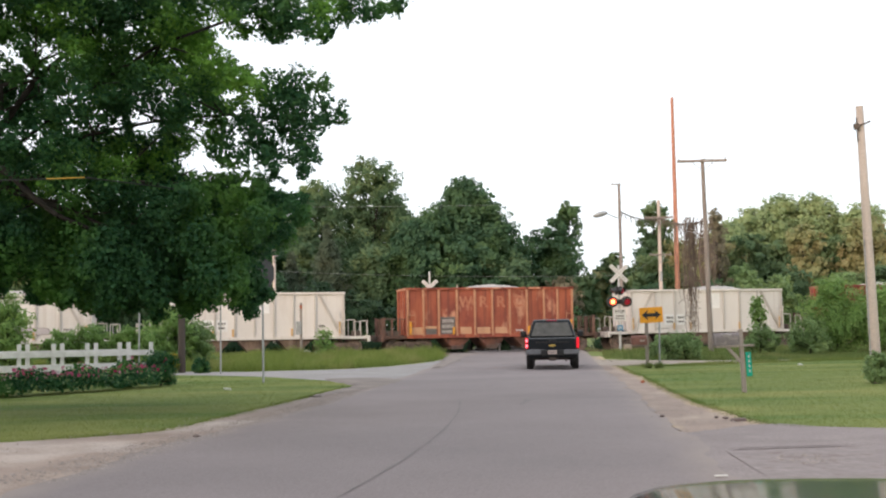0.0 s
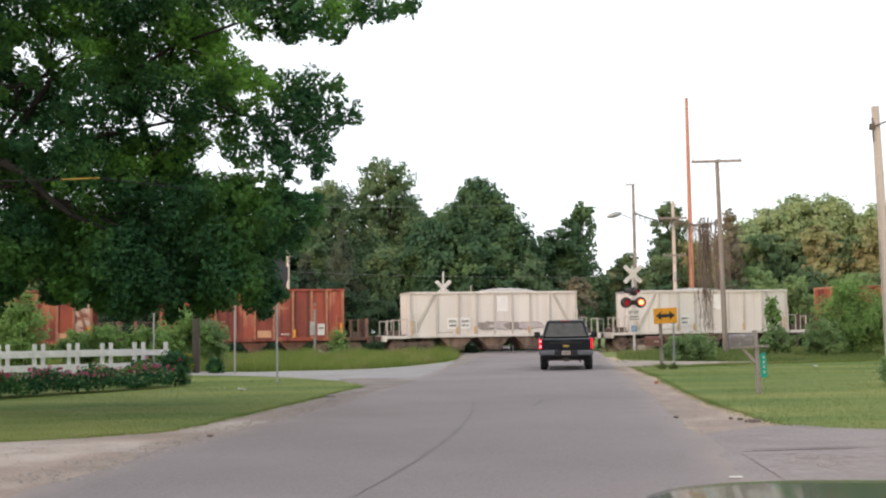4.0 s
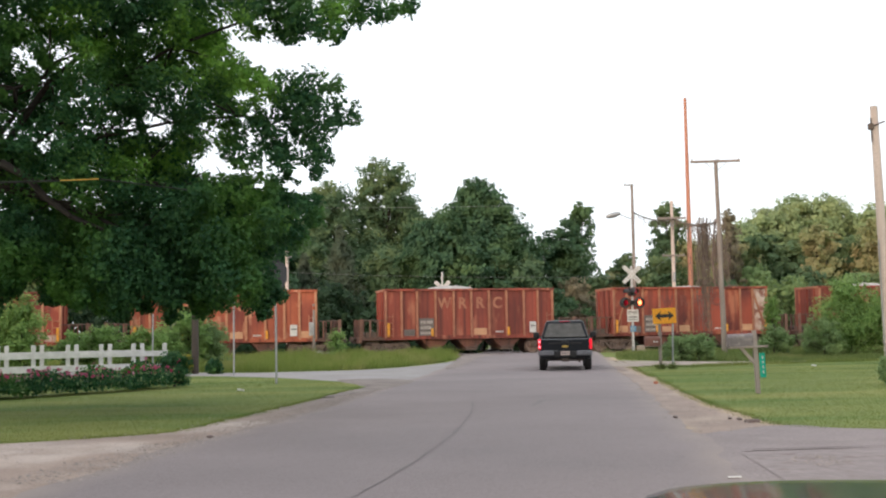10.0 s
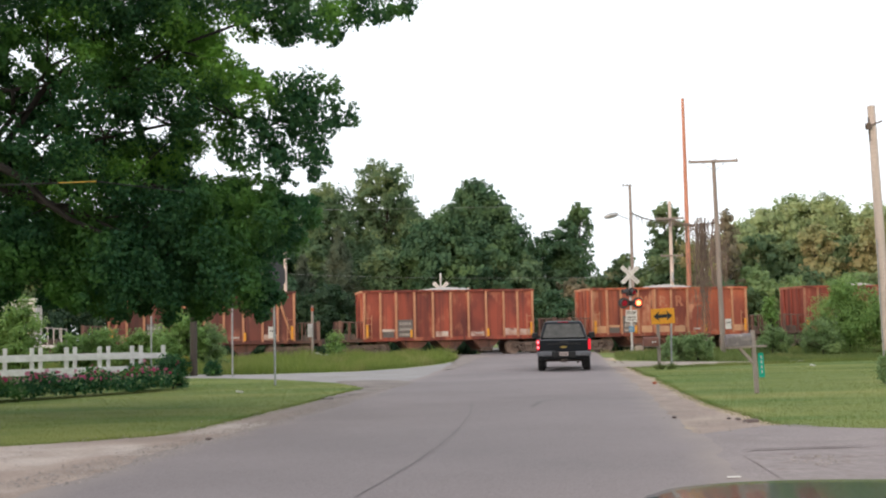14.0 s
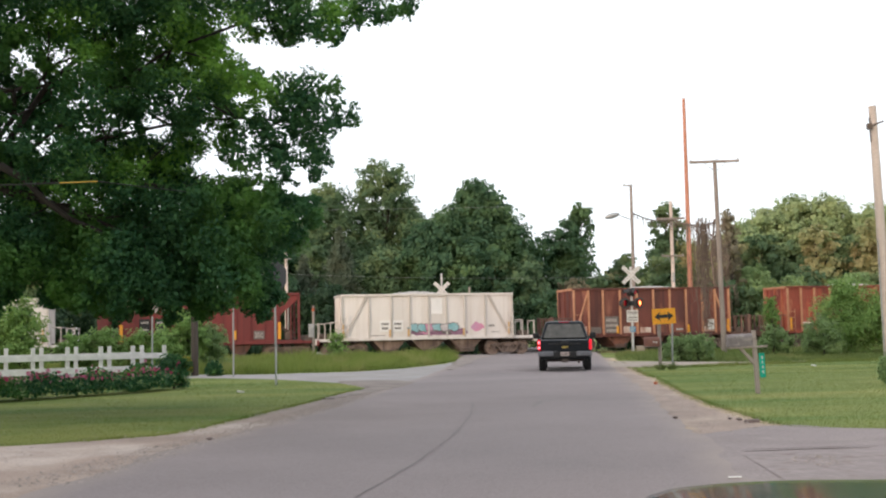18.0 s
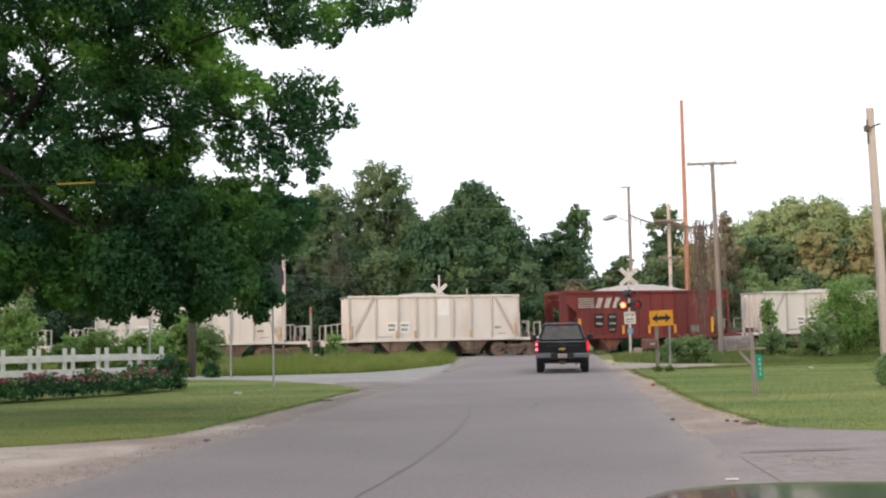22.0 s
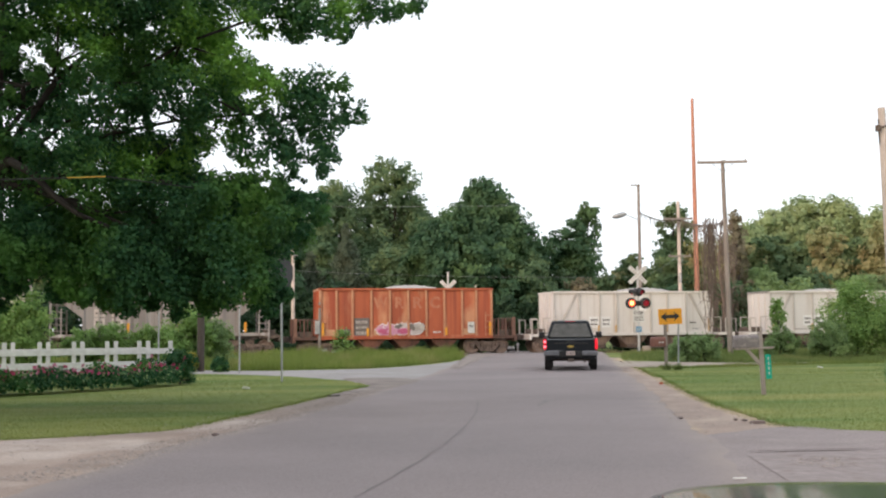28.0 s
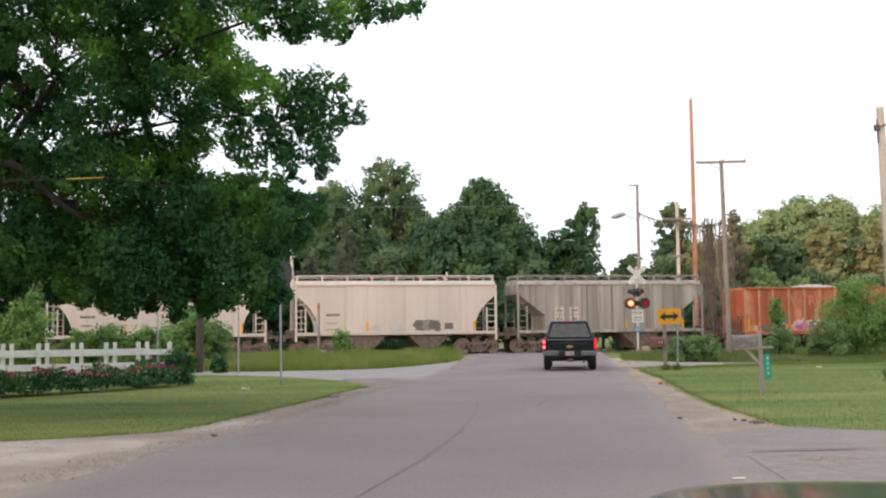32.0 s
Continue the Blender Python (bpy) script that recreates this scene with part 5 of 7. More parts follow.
def two_faced_lens(parent, at):
    """A round lens, lit on the face towards the road and dark red on the other."""
    bm = nbm()
    n = 20
    rings = []
    for y, r in ((-0.03, 0.1), (-0.015, 0.17), (0.015, 0.17), (0.03, 0.1)):
        rings.append([bm.verts.new((r * math.cos(2 * math.pi * k / n), y, r * math.sin(2 * math.pi * k / n))) for k in range(n)])
    for a, b in zip(rings, rings[1:]):
        for k in range(n):
            bm.faces.new((a[k], a[(k + 1) % n], b[(k + 1) % n], b[k]))
    bm.faces.new(rings[0])
    bm.faces.new(rings[-1])
    bmesh.ops.recalc_face_normals(bm, faces=bm.faces)
    for f in bm.faces:
        f.material_index = 0 if f.calc_center_median().y < -0.016 else 1
    f0 = min(bm.faces, key=lambda f: f.calc_center_median().y)
    f0.material_index = 2
    ob = part("lens", bm, "lit", parent, "round red signal lens")
    ob.data.materials.append(M["lens"])
    ob.data.materials.append(M["amber"])
    ob.location = at
    return ob


def flasher(parent, x, z, left, y=-0.1, turn=0, scale=1.0, lit=True):
    bm = nbm()
    rod(bm, (0, 0.0, 0), (0, 0.03, 0), 0.31 * scale, None, 24)
    rod(bm, (0, 0.03, 0), (0, 0.2, 0), 0.17 * scale, 0.1, 16)
    n = 14
    for r0, r1 in ((0.195, 0.205),):
        top = [[bm.verts.new((r * math.cos(a) * scale, yy, r * math.sin(a) * scale)) for a in [math.pi * (k / n * 1.3 - 0.15) for k in range(n + 1)] for r in (r0, r1)] for yy in (-0.38 * scale, 0.0)]
        for k in range(n):
            i = 2 * k
            bm.faces.new((top[0][i + 1], top[0][i + 3], top[1][i + 3], top[1][i + 1]))
            bm.faces.new((top[0][i], top[1][i], top[1][i + 2], top[0][i + 2]))
            bm.faces.new((top[0][i], top[0][i + 2], top[0][i + 3], top[0][i + 1]))
    bmesh.ops.recalc_face_normals(bm, faces=bm.faces)
    lampbox = part("flasher_lamp", bm, "soot", parent, "black hooded round flasher with a backing disc")
    lampbox.location, lampbox.rotation_euler = (x, y, z), (0, 0, radians(turn))
    lens = two_faced_lens(lampbox, (0, -0.17, 0))
    lens.scale = (scale, scale, scale)
    if lit:
        FLASHERS.append((lens, left))
    else:                       # aimed down the side roads: only its dull red glass shows
        for k in (0, 2):
            lens.data.materials[k] = M["lens"]


def crossing_signal(x, y, lamps_z, buck_z, top, label, plates):
    z = gz(x, y)
    th = thing("crossing_signal", pose(x, y, z), label, "crossing signal", "level crossing signals")
    bm = nbm()
    rod(bm, (0, 0, 0), (0, 0, top - z), 0.065, None, 14)
    rod(bm, (0, 0, top - z), (0, 0, top - z + 0.06), 0.085, 0.03, 12)
    part("mast", bm, "mast", th, "silver-painted steel mast")
    bm = nbm()
    rod(bm, (0, 0, 0), (0, 0, 0.35), 0.11, 0.09, 14)
    box(bm, -0.22, 0.22, -0.22, 0.22, -0.05, 0.06, 0.02)
    part("base", bm, "steel", th)
    for a in (45, -45):
        bm = nbm()
        box(bm, -0.66, 0.66, -0.1 - (0.02 if a < 0 else 0), -0.08 - (0.02 if a < 0 else 0), -0.115, 0.115, 0.004)
        rel(bm, pose(0, 0, buck_z - z, 0, a, 0))
        b = part("crossbuck_blade", bm, "white", th, "white crossbuck blade")
        bm = nbm()
        for k in range(7):
            if k == 3 and a > 0:
                continue
            at = -0.5 + k * 0.155
            box(bm, at, at + 0.09, -0.128, -0.121 if a < 0 else -0.101, -0.05, 0.05)
        rel(bm, pose(0, 0, buck_z - z, 0, a, 0))
        tagged(part("lettering_bars", bm, "chalk", b), kind="stuff")
    bm = nbm()
    rod(bm, (-0.42, 0, lamps_z - z), (0.42, 0, lamps_z - z), 0.04, None, 8)
    box(bm, -0.14, 0.14, -0.1, 0.1, lamps_z - z - 0.14, lamps_z - z + 0.14, 0.02)
    part("cross_arm", bm, "black", th)
    for s in (-1, 1):
        flasher(th, s * 0.4, lamps_z - z, s < 0)
        flasher(th, s * 0.4, lamps_z - z, s > 0, 0.1, 180)
    if plates:
        flasher(th, -0.2, 3.55 - z, True, -0.12, -80, 0.8, False)
        flasher(th, 0.06, 3.55 - z, False, -0.14, 30, 0.8, False)
        bm = nbm()
        box(bm, -0.32, 0.32, -0.1, -0.08, 2.2 - 0.34 - z, 2.2 + 0.34 - z, 0.004)
        p = part("stop_plate", bm, "white", th, "white sign plate with black writing")
        bm = rel(lettering("STOP", 0.22), Matrix.Translation((0, -0.106, 2.37 - z)))
        part("letters", bm, "stencil", p)
        bars(p, 0, 2.05 - z, 0.5, 0.3, 2, "stencil", -0.1, 2)
        bm = nbm()
        box(bm, -0.16, 0.16, -0.09, -0.075, 1.3 - z, 1.62 - z, 0.004)
        p = part("blue_plate", bm, "blue_sign", th, "small blue notice plate")
        bars(p, 0, 1.46 - z, 0.22, 0.2, 3, "white", -0.09, 5)
    return th


crossing_signal(10.66, 64.0, 2.93, 4.53, 4.95, "railway crossing signal with white crossbuck and red flashers", True)
crossing_signal(-0.08, 73.0, 2.5, 4.24, 5.25, "railway crossing signal beyond the track with white crossbuck", False)


# ---- poles ----
def pole(x, y, top, r0, r1, material, label, arms=(), base=None, category="utility pole", lean=0.0):
    z = gz(x, y) - 0.1 if base is None else base
    th = thing("utility_pole", pose(x, y, z, 0, lean, 0), label, category, "poles")
    bm = nbm()
    rod(bm, (0, 0, 0), (0, 0, top - z), r0, r1, 16)
    part("shaft", bm, material, th)
    for az, x0, x1, w in arms:
        bm = nbm()
        box(bm, x0, x1, -r1 - 0.1, -r1 + 0.02, az - z - w / 2, az - z + w / 2, 0.012)
        arm = part("cross_arm", bm, "grey_wood" if material != "redpole" else material, th)
        for k in (x0 + 0.08, x1 - 0.08, (x0 * 0.45 + x1 * 0.55)):
            bm = nbm()
            rod(bm, (k, -r1 - 0.04, az - z + w / 2), (k, -r1 - 0.04, az - z + w / 2 + 0.09), 0.03, 0.045, 8)
            part("insulator", bm, "steel", arm)
        if x1 - x0 > 1.2:
            bm = nbm()
            for s in (x0 * 0.5, x1 * 0.5):
                rod(bm, (s, -r1 - 0.06, az - z), (0, -r1 - 0.02, az - z - 0.55), 0.018, None, 6)
            part("arm_brace", bm, "steel", th)
    return th


pole(17.95, 82.0, 18.3, 0.21, 0.11, "redpole", "tall slim wooden pole beyond the track, coloured red as by low sun")
pole(15.06, 61.0, 10.55, 0.15, 0.1, "grey_wood", "grey wooden utility pole with one top cross arm", [(10.45, -1.4, 1.3, 0.13)], lean=-0.8)
p = pole(16.32, 80.0, 10.5, 0.16, 0.11, "pole", "pale wooden utility pole with two cross arms", [(9.25, -1.1, 0.95, 0.12), (6.6, -0.8, 0.8, 0.11)])
bm = nbm()
rod(bm, (0, -0.17, 4.9), (0, -0.17, 5.6), 0.1, None, 10)
part("cable_box", bm, "steel", p)
p = pole(12.85, 76.0, 11.2, 0.13, 0.09, "grey_wood", "wooden street lamp pole beyond the track", [(11.15, -0.55, 0.1, 0.06)], category="street lamp")
bm = nbm()
rod(bm, (-0.05, -0.1, 9.0), (-0.9, -0.15, 9.35), 0.03, None, 8)
part("lamp_arm", bm, "steel", p)
bm = nbm()
bmesh.ops.create_uvsphere(bm, u_segments=16, v_segments=8, radius=0.5, matrix=pose(-1.35, -0.2, 9.3, 0, -14, 0) @ Matrix.Diagonal((1.05, 0.4, 0.36, 1)))
part("lamp_head", bm, "steel", p, "grey cobra-head lamp")
p = pole(10.8, 27.5, 6.8, 0.132, 0.09, "pole", "thick cut-off wooden pole with a wire bracket", lean=-1.2)
bm = nbm()
rod(bm, (-0.2, -0.1, 6.35), (0.2, -0.12, 6.5), 0.02, None, 6)
rod(bm, (-0.14, -0.13, 6.0), (-0.14, -0.13, 6.6), 0.018, None, 6)
box(bm, -0.22, -0.1, -0.2, -0.1, 6.3, 6.45, 0.01)
part("wire_bracket", bm, "iron", p)
bm = nbm()
rod(bm, (-0.13, -0.1, 0), (-0.145, -0.09, 1.2), 0.014, None, 6)
rod(bm, (-0.145, -0.09, 1.2), (-0.12, -0.08, 3.6), 0.014, None, 6)
part("conduit", bm, "steel", p)
pole(-9.94, 45.2, 5.9, 0.15, 0.12, "darkpole", "dark wooden utility pole beside the shrubs")
p = pole(-10.8, 78.0, 7.2, 0.14, 0.1, "pole", "wooden pole with a small lamp beyond the track", category="lamp pole")
bm = nbm()
box(bm, 0.0, 0.35, -0.2, -0.02, 6.95, 7.1, 0.03)
part("lamp_head", bm, "steel", p)
pole(1.7, 73.0, 4.4, 0.06, 0.05, "postwood", "slim brown post beyond the track", category="post")
for x in (1.73, 4.33):
    th = thing("delineator_post", pose(x, 72.5, gz(x, 72.5)), "slim white marker post with a pale reflector beyond the track", "marker post", "marker posts")
    part("post", box(nbm(), -0.05, 0.05, -0.015, 0.015, -0.1, 0.62, 0.005), "white", th)
    part("reflector", rod(nbm(), (0, -0.018, 0.66), (0, -0.05, 0.66), 0.09, None, 12), "cleanwhite", th, "round pale reflector")
pole(15.6, 79.0, 3.64, 0.15, 0.14, "pole", "short cut-off wooden post beyond the track", category="post")
p = pole(-6.9, 60.0, 3.05, 0.075, 0.065, "grey_wood", "grey wooden post with a small box beside the track", category="post")
bm = nbm()
box(bm, -0.24, 0.02, -0.2, -0.08, 1.35, 2.05, 0.02)
part("meter_box", bm, "steel", p)
part("painted_tip", rod(nbm(), (0, 0, 2.72), (0, 0, 2.9), 0.075, 0.072, 10), "orange", p, "orange painted band near the top")
p = pole(31.5, 70.0, 8.2, 0.15, 0.11, "pole", "wooden utility pole among the trees", [(4.9, -0.9, 0.9, 0.12)])


def cable(points, r, label, sag=0.0, material="black"):
    bm = nbm()
    n = 24
    for (a, b) in zip(points, points[1:]):
        a, b = Vector(a), Vector(b)
        pts = [a.lerp(b, k / n) - Vector((0, 0, sag * 4 * (k / n) * (1 - k / n))) for k in range(n + 1)]
        for p0, p1 in zip(pts, pts[1:]):
            rod(bm, p0, p1, r, None, 5)
    return solo("cable", bm, material, pose(0, 0, 0), label, "cable", "overhead wires")


cable([(-40, 78, 6.3), (-10.8, 78, 5.75), (12.85, 76.0, 5.0), (16.32, 80.0, 6.7)], 0.006, "thin pale overhead wire beyond the track", 0.2, "steel")
cable([(-60, 82, 12.2), (16.5, 80.0, 10.4)], 0.008, "thin pale overhead wire", 0.6, "steel")
cable([(12.85, 76.0, 9.35), (16.5, 80.0, 9.2), (14.98, 61.0, 7.2)], 0.04, "slack cable overgrown with dead vine", 0.3, "iron")
cable([(-30, 40.5, 6.0), (-9.94, 45.2, 5.7)], 0.014, "thin dark guy wire", 0.05)
cable([(-17, 18.0, 3.8), (-6.13, 18.0, 3.95), (-5.5, 18.05, 3.97), (-4.2, 22.2, 4.2)], 0.012, "thin wire tied to the maple", 0.0)
solo("wire_sleeve", rod(nbm(), (0, 0, 0), (0.6, 0.03, 0.02), 0.011, None, 8), "ochre", pose(-6.12, 18.0, 3.952), "yellow plastic sleeve on a wire", "wire sleeve")


# ---- road signs ----
def double_arrow_sign():
    th = thing("arrow_sign", pose(8.28, 42.6, 0), "yellow road sign with a black double-headed arrow", "road sign")
    bm = nbm()
    box(bm, -0.44, 0.44, -0.05, -0.03, 1.62, 2.2, 0.006)
    rel(bm, pose(0, 0, 1.9, 0, -2.5, 0) @ pose(0, 0, -1.9))
    plate = part("plate", bm, "sign_yellow", th)
    c = 1.91
    bm = prism(nbm(), [(-0.36, c), (-0.13, c + 0.18), (-0.17, c + 0.065), (0.17, c + 0.065), (0.13, c + 0.18), (0.36, c), (0.13, c - 0.18), (0.17, c - 0.065), (-0.17, c - 0.065), (-0.13, c - 0.18)], -0.058, -0.045)
    rel(bm, pose(0, 0, 1.9, 0, -2.5, 0) @ pose(0, 0, -1.9))
    part("arrow", bm, "black", plate)
    bm = nbm()
    box(bm, -0.24, -0.12, -0.02, 0.08, -0.1, 1.66, 0.01)
    part("wooden_post", bm, "grey_wood", th, "grey weathered wooden post")
    bm = nbm()
    rod(bm, (0.27, 0, -0.1), (0.31, 0, 1.66), 0.035, None, 8)
    part("metal_post", bm, "steel", th, "galvanised steel post")


double_arrow_sign()


def sign_posts():
    th = thing("stop_sign", pose(-5.11, 34.45, 0, 0, -0.6, 60), "octagonal road sign on a steel post, dark bare back", "road sign")
    bm = nbm()
    box(bm, -0.03, 0.03, -0.02, 0.02, -0.1, 3.9, 0.004)
    part("post", bm, "steel", th)
    bm = nbm()
    prism(bm, [(0.46 * math.cos(math.pi / 8 + k * math.pi / 4), 3.28 + 0.48 * math.sin(math.pi / 8 + k * math.pi / 4)) for k in range(8)], 0.025, 0.04)
    rel(bm, pose(0.1, -0.07, 0))
    part("plate", bm, "soot", th, "dark bare back of the octagonal plate")
    part("lower_plate", rel(box(nbm(), -0.42, 0.42, 0.025, 0.04, 2.52, 2.78, 0.01), pose(0.1, -0.07, 0)), "soot", th, "dark back of a small plate below")
    th = thing("street_name_sign", pose(-7.97, 42.9, 0), "green street name sign on a slim steel post", "road sign")
    bm = nbm()
    rod(bm, (0, 0, -0.1), (0, 0, 3.35), 0.032, None, 8)
    part("post", bm, "steel", th)
    for a in (25, 110):
        bm = rel(box(nbm(), -0.38, 0.38, -0.01, 0.01, 3.36, 3.56, 0.004), pose(0, 0, 0.22 if a > 90 else 0, 0, 0, a))
        b = part("name_blade", bm, "green_sign", th)
        bm = nbm()
        for k in range(6):
            box(bm, -0.3 + k * 0.1, -0.23 + k * 0.1, -0.016, 0.016, 3.41, 3.51)
        part("lettering_bars", rel(bm, pose(0, 0, 0.22 if a > 90 else 0, 0, 0, a)), "white", b)
    bm = nbm()
    rod(bm, (0, 0, -0.1), (0, 0, 2.4), 0.035, None, 8)
    solo("marker_post", bm, "steel", pose(-12.35, 48, 0), "slim pale metal post behind the fence", "post")
    bm = nbm()
    box(bm, -0.07, 0.07, -0.05, 0.05, -0.05, 0.68, 0.02)
    solo("marker_stake", bm, "yellow", pose(-3.93, 73.5, gz(-3.93, 73.5)), "short orange-yellow marker stake beyond the track", "marker")
    bm = nbm()
    box(bm, -0.52, 0.52, -0.3, 0.3, -0.1, 0.56, 0.04)
    box(bm, -0.56, 0.56, -0.34, 0.34, 0.53, 0.62, 0.03)
    solo("utility_pedestal", bm, "mast", pose(-11.7, 73.5, gz(-11.7, 73.5)), "pale grey utility cabinet beyond the track", "utility box")
    for x, w, h in ((-6.8, 0.2, 0.34), (-6.3, 0.17, 0.22), (-5.85, 0.2, 0.28)):
        bm = nbm()
        box(bm, -w, w, -0.2, 0.2, -0.1, h, 0.05)
        box(bm, -w * 0.8, w * 0.5, -0.23, 0.1, h - 0.05, h + 0.08, 0.04)
        solo("scrap_box", bm, "mast", pose(x, 61.5, gz(x, 61.5), 0, 0, 12), "low pale box lying in the weeds beside the track", "box", "boxes beside the track")


sign_posts()


def mailbox():
    th = thing("mailbox", pose(6.75, 24.55, 0, 0, -2.0, 0), "weathered grey rural mailbox on a wooden post", "mailbox")
    bm = nbm()
    box(bm, -0.045, 0.045, -0.045, 0.045, -0.1, 1.36, 0.008)
    part("post", bm, "postwood", th)
    bm = nbm()
    box(bm, -0.56, 0.26, -0.09, 0.09, 0.985, 1.025, 0.005)
    part("arm", bm, "postwood", th)
    bm = nbm()
    prism(bm, [(-0.34, 0.985), (-0.26, 0.985), (-0.02, 0.7), (-0.06, 0.64)], -0.045, 0.045)
    part("brace", bm, "postwood", th)
    bm = nbm()
    pts = [(-0.1, 1.03), (0.1, 1.03), (0.1, 1.2)] + [(0.1 * math.cos(a), 1.2 + 0.1 * math.sin(a)) for a in [math.pi * k / 8 for k in range(1, 8)]] + [(-0.1, 1.2)]
    prism(bm, pts, -0.27, 0.27)
    rel(bm, pose(-0.32, 0, 0, 0, 0, 90))
    part("box", bm, "boxgrey", th, "dull warm-grey metal mailbox")
    part("flag", box(nbm(), -0.42, -0.24, -0.115, -0.102, 1.24, 1.262, 0.004), "chalk", th, "pale flag arm lying flat")
    bm = nbm()
    box(bm, 0.06, 0.185, -0.06, -0.045, 0.34, 0.87, 0.02)
    p = part("address_plate", bm, "green_sign", th, "vertical bright green reflective plate")
    bm = nbm()
    for k in range(4):
        box(bm, 0.115, 0.145, -0.066, -0.055, 0.43 + k * 0.105, 0.49 + k * 0.105)
    part("number_bars", bm, "white", p)


mailbox()


def second_mailbox():
    th = thing("mailbox", pose(7.77, 42.45, 0), "red-brown metal mailbox on the grey sign post", "mailbox")
    pts = [(-0.12, 0.8), (0.12, 0.8), (0.12, 1.03)] + [(0.12 * math.cos(a), 1.03 + 0.12 * math.sin(a)) for a in [math.pi * k / 8 for k in range(1, 8)]] + [(-0.12, 1.03)]
    part("box", rel(prism(nbm(), pts, -0.28, 0.28), pose(0, 0, 0, 0, 0, 90)), "boxbrown", th)
    part("shelf", box(nbm(), -0.3, 0.36, -0.08, 0.08, 0.76, 0.8, 0.005), "grey_wood", th)
    bars(th, 0.12, 0.95, 0.2, 0.1, 1, "white", -0.125, 3)


second_mailbox()
solo("concrete_block", box(nbm(), -0.21, 0.21, -0.2, 0.2, 0, 0.4, 0.04), "path", pose(11.05, 63.9, gz(11.05, 63.9)), "small tan block at the foot of the signal", "block")


# ---- fence ----
def fence(name, x0, y0, x1, y1, count, rails, label):
    th = thing(name, pose(0, 0, 0), label, "fence", "white rail fences")
    d = Vector((x1 - x0, y1 - y0, 0))
    ang = math.degrees(math.atan2(d.y, d.x))
    first = None
    for k in range(count):
        at = Vector((x0, y0, 0)) + d * k / (count - 1)
        if first is None:
            bm = nbm()
            box(bm, -0.075, 0.075, -0.06, 0.06, -0.1, 1.18, 0.01)
            o = first = part("post", bm, "white", th)
        else:
            o = new("post", first.data)
            o.parent = th
        o.location, o.rotation_euler = at, (0, 0, radians(ang))
    for z in rails:
        bm = nbm()
        box(bm, -0.1, d.length + 0.1, -0.105, -0.065, z - 0.11, z + 0.11, 0.008)
        part("rail", rel(bm, pose(x0, y0, 0, 0, 0, ang)), "white", th)


fence("rail_fence", -20.3, 41.0, -11.6, 47.0, 9, (0.22, 0.76), "white painted wooden rail fence above a flower bed")
fence("rail_fence", -20.61, 42.4, -12.56, 47.12, 8, (0.24, 0.8), "white painted wooden rail fence, second row")


# ---- vehicles ----
def wheel(parent, x, y, r, w):
    bm = nbm()
    rod(bm, (-w / 2, 0, 0), (w / 2, 0, 0), r, None, 28)
    rod(bm, (-w / 2 - 0.012, 0, 0), (w / 2 + 0.012, 0, 0), r * 0.9, None, 28)
    o = part("wheel", bm, "rubber", parent, "black rubber tyre")
    o.location = (x, y, r)
    bm = nbm()
    rod(bm, (-w / 2 - 0.02, 0, 0), (w / 2 + 0.02, 0, 0), r * 0.55, None, 20)
    part("rim", bm, "chrome", o)


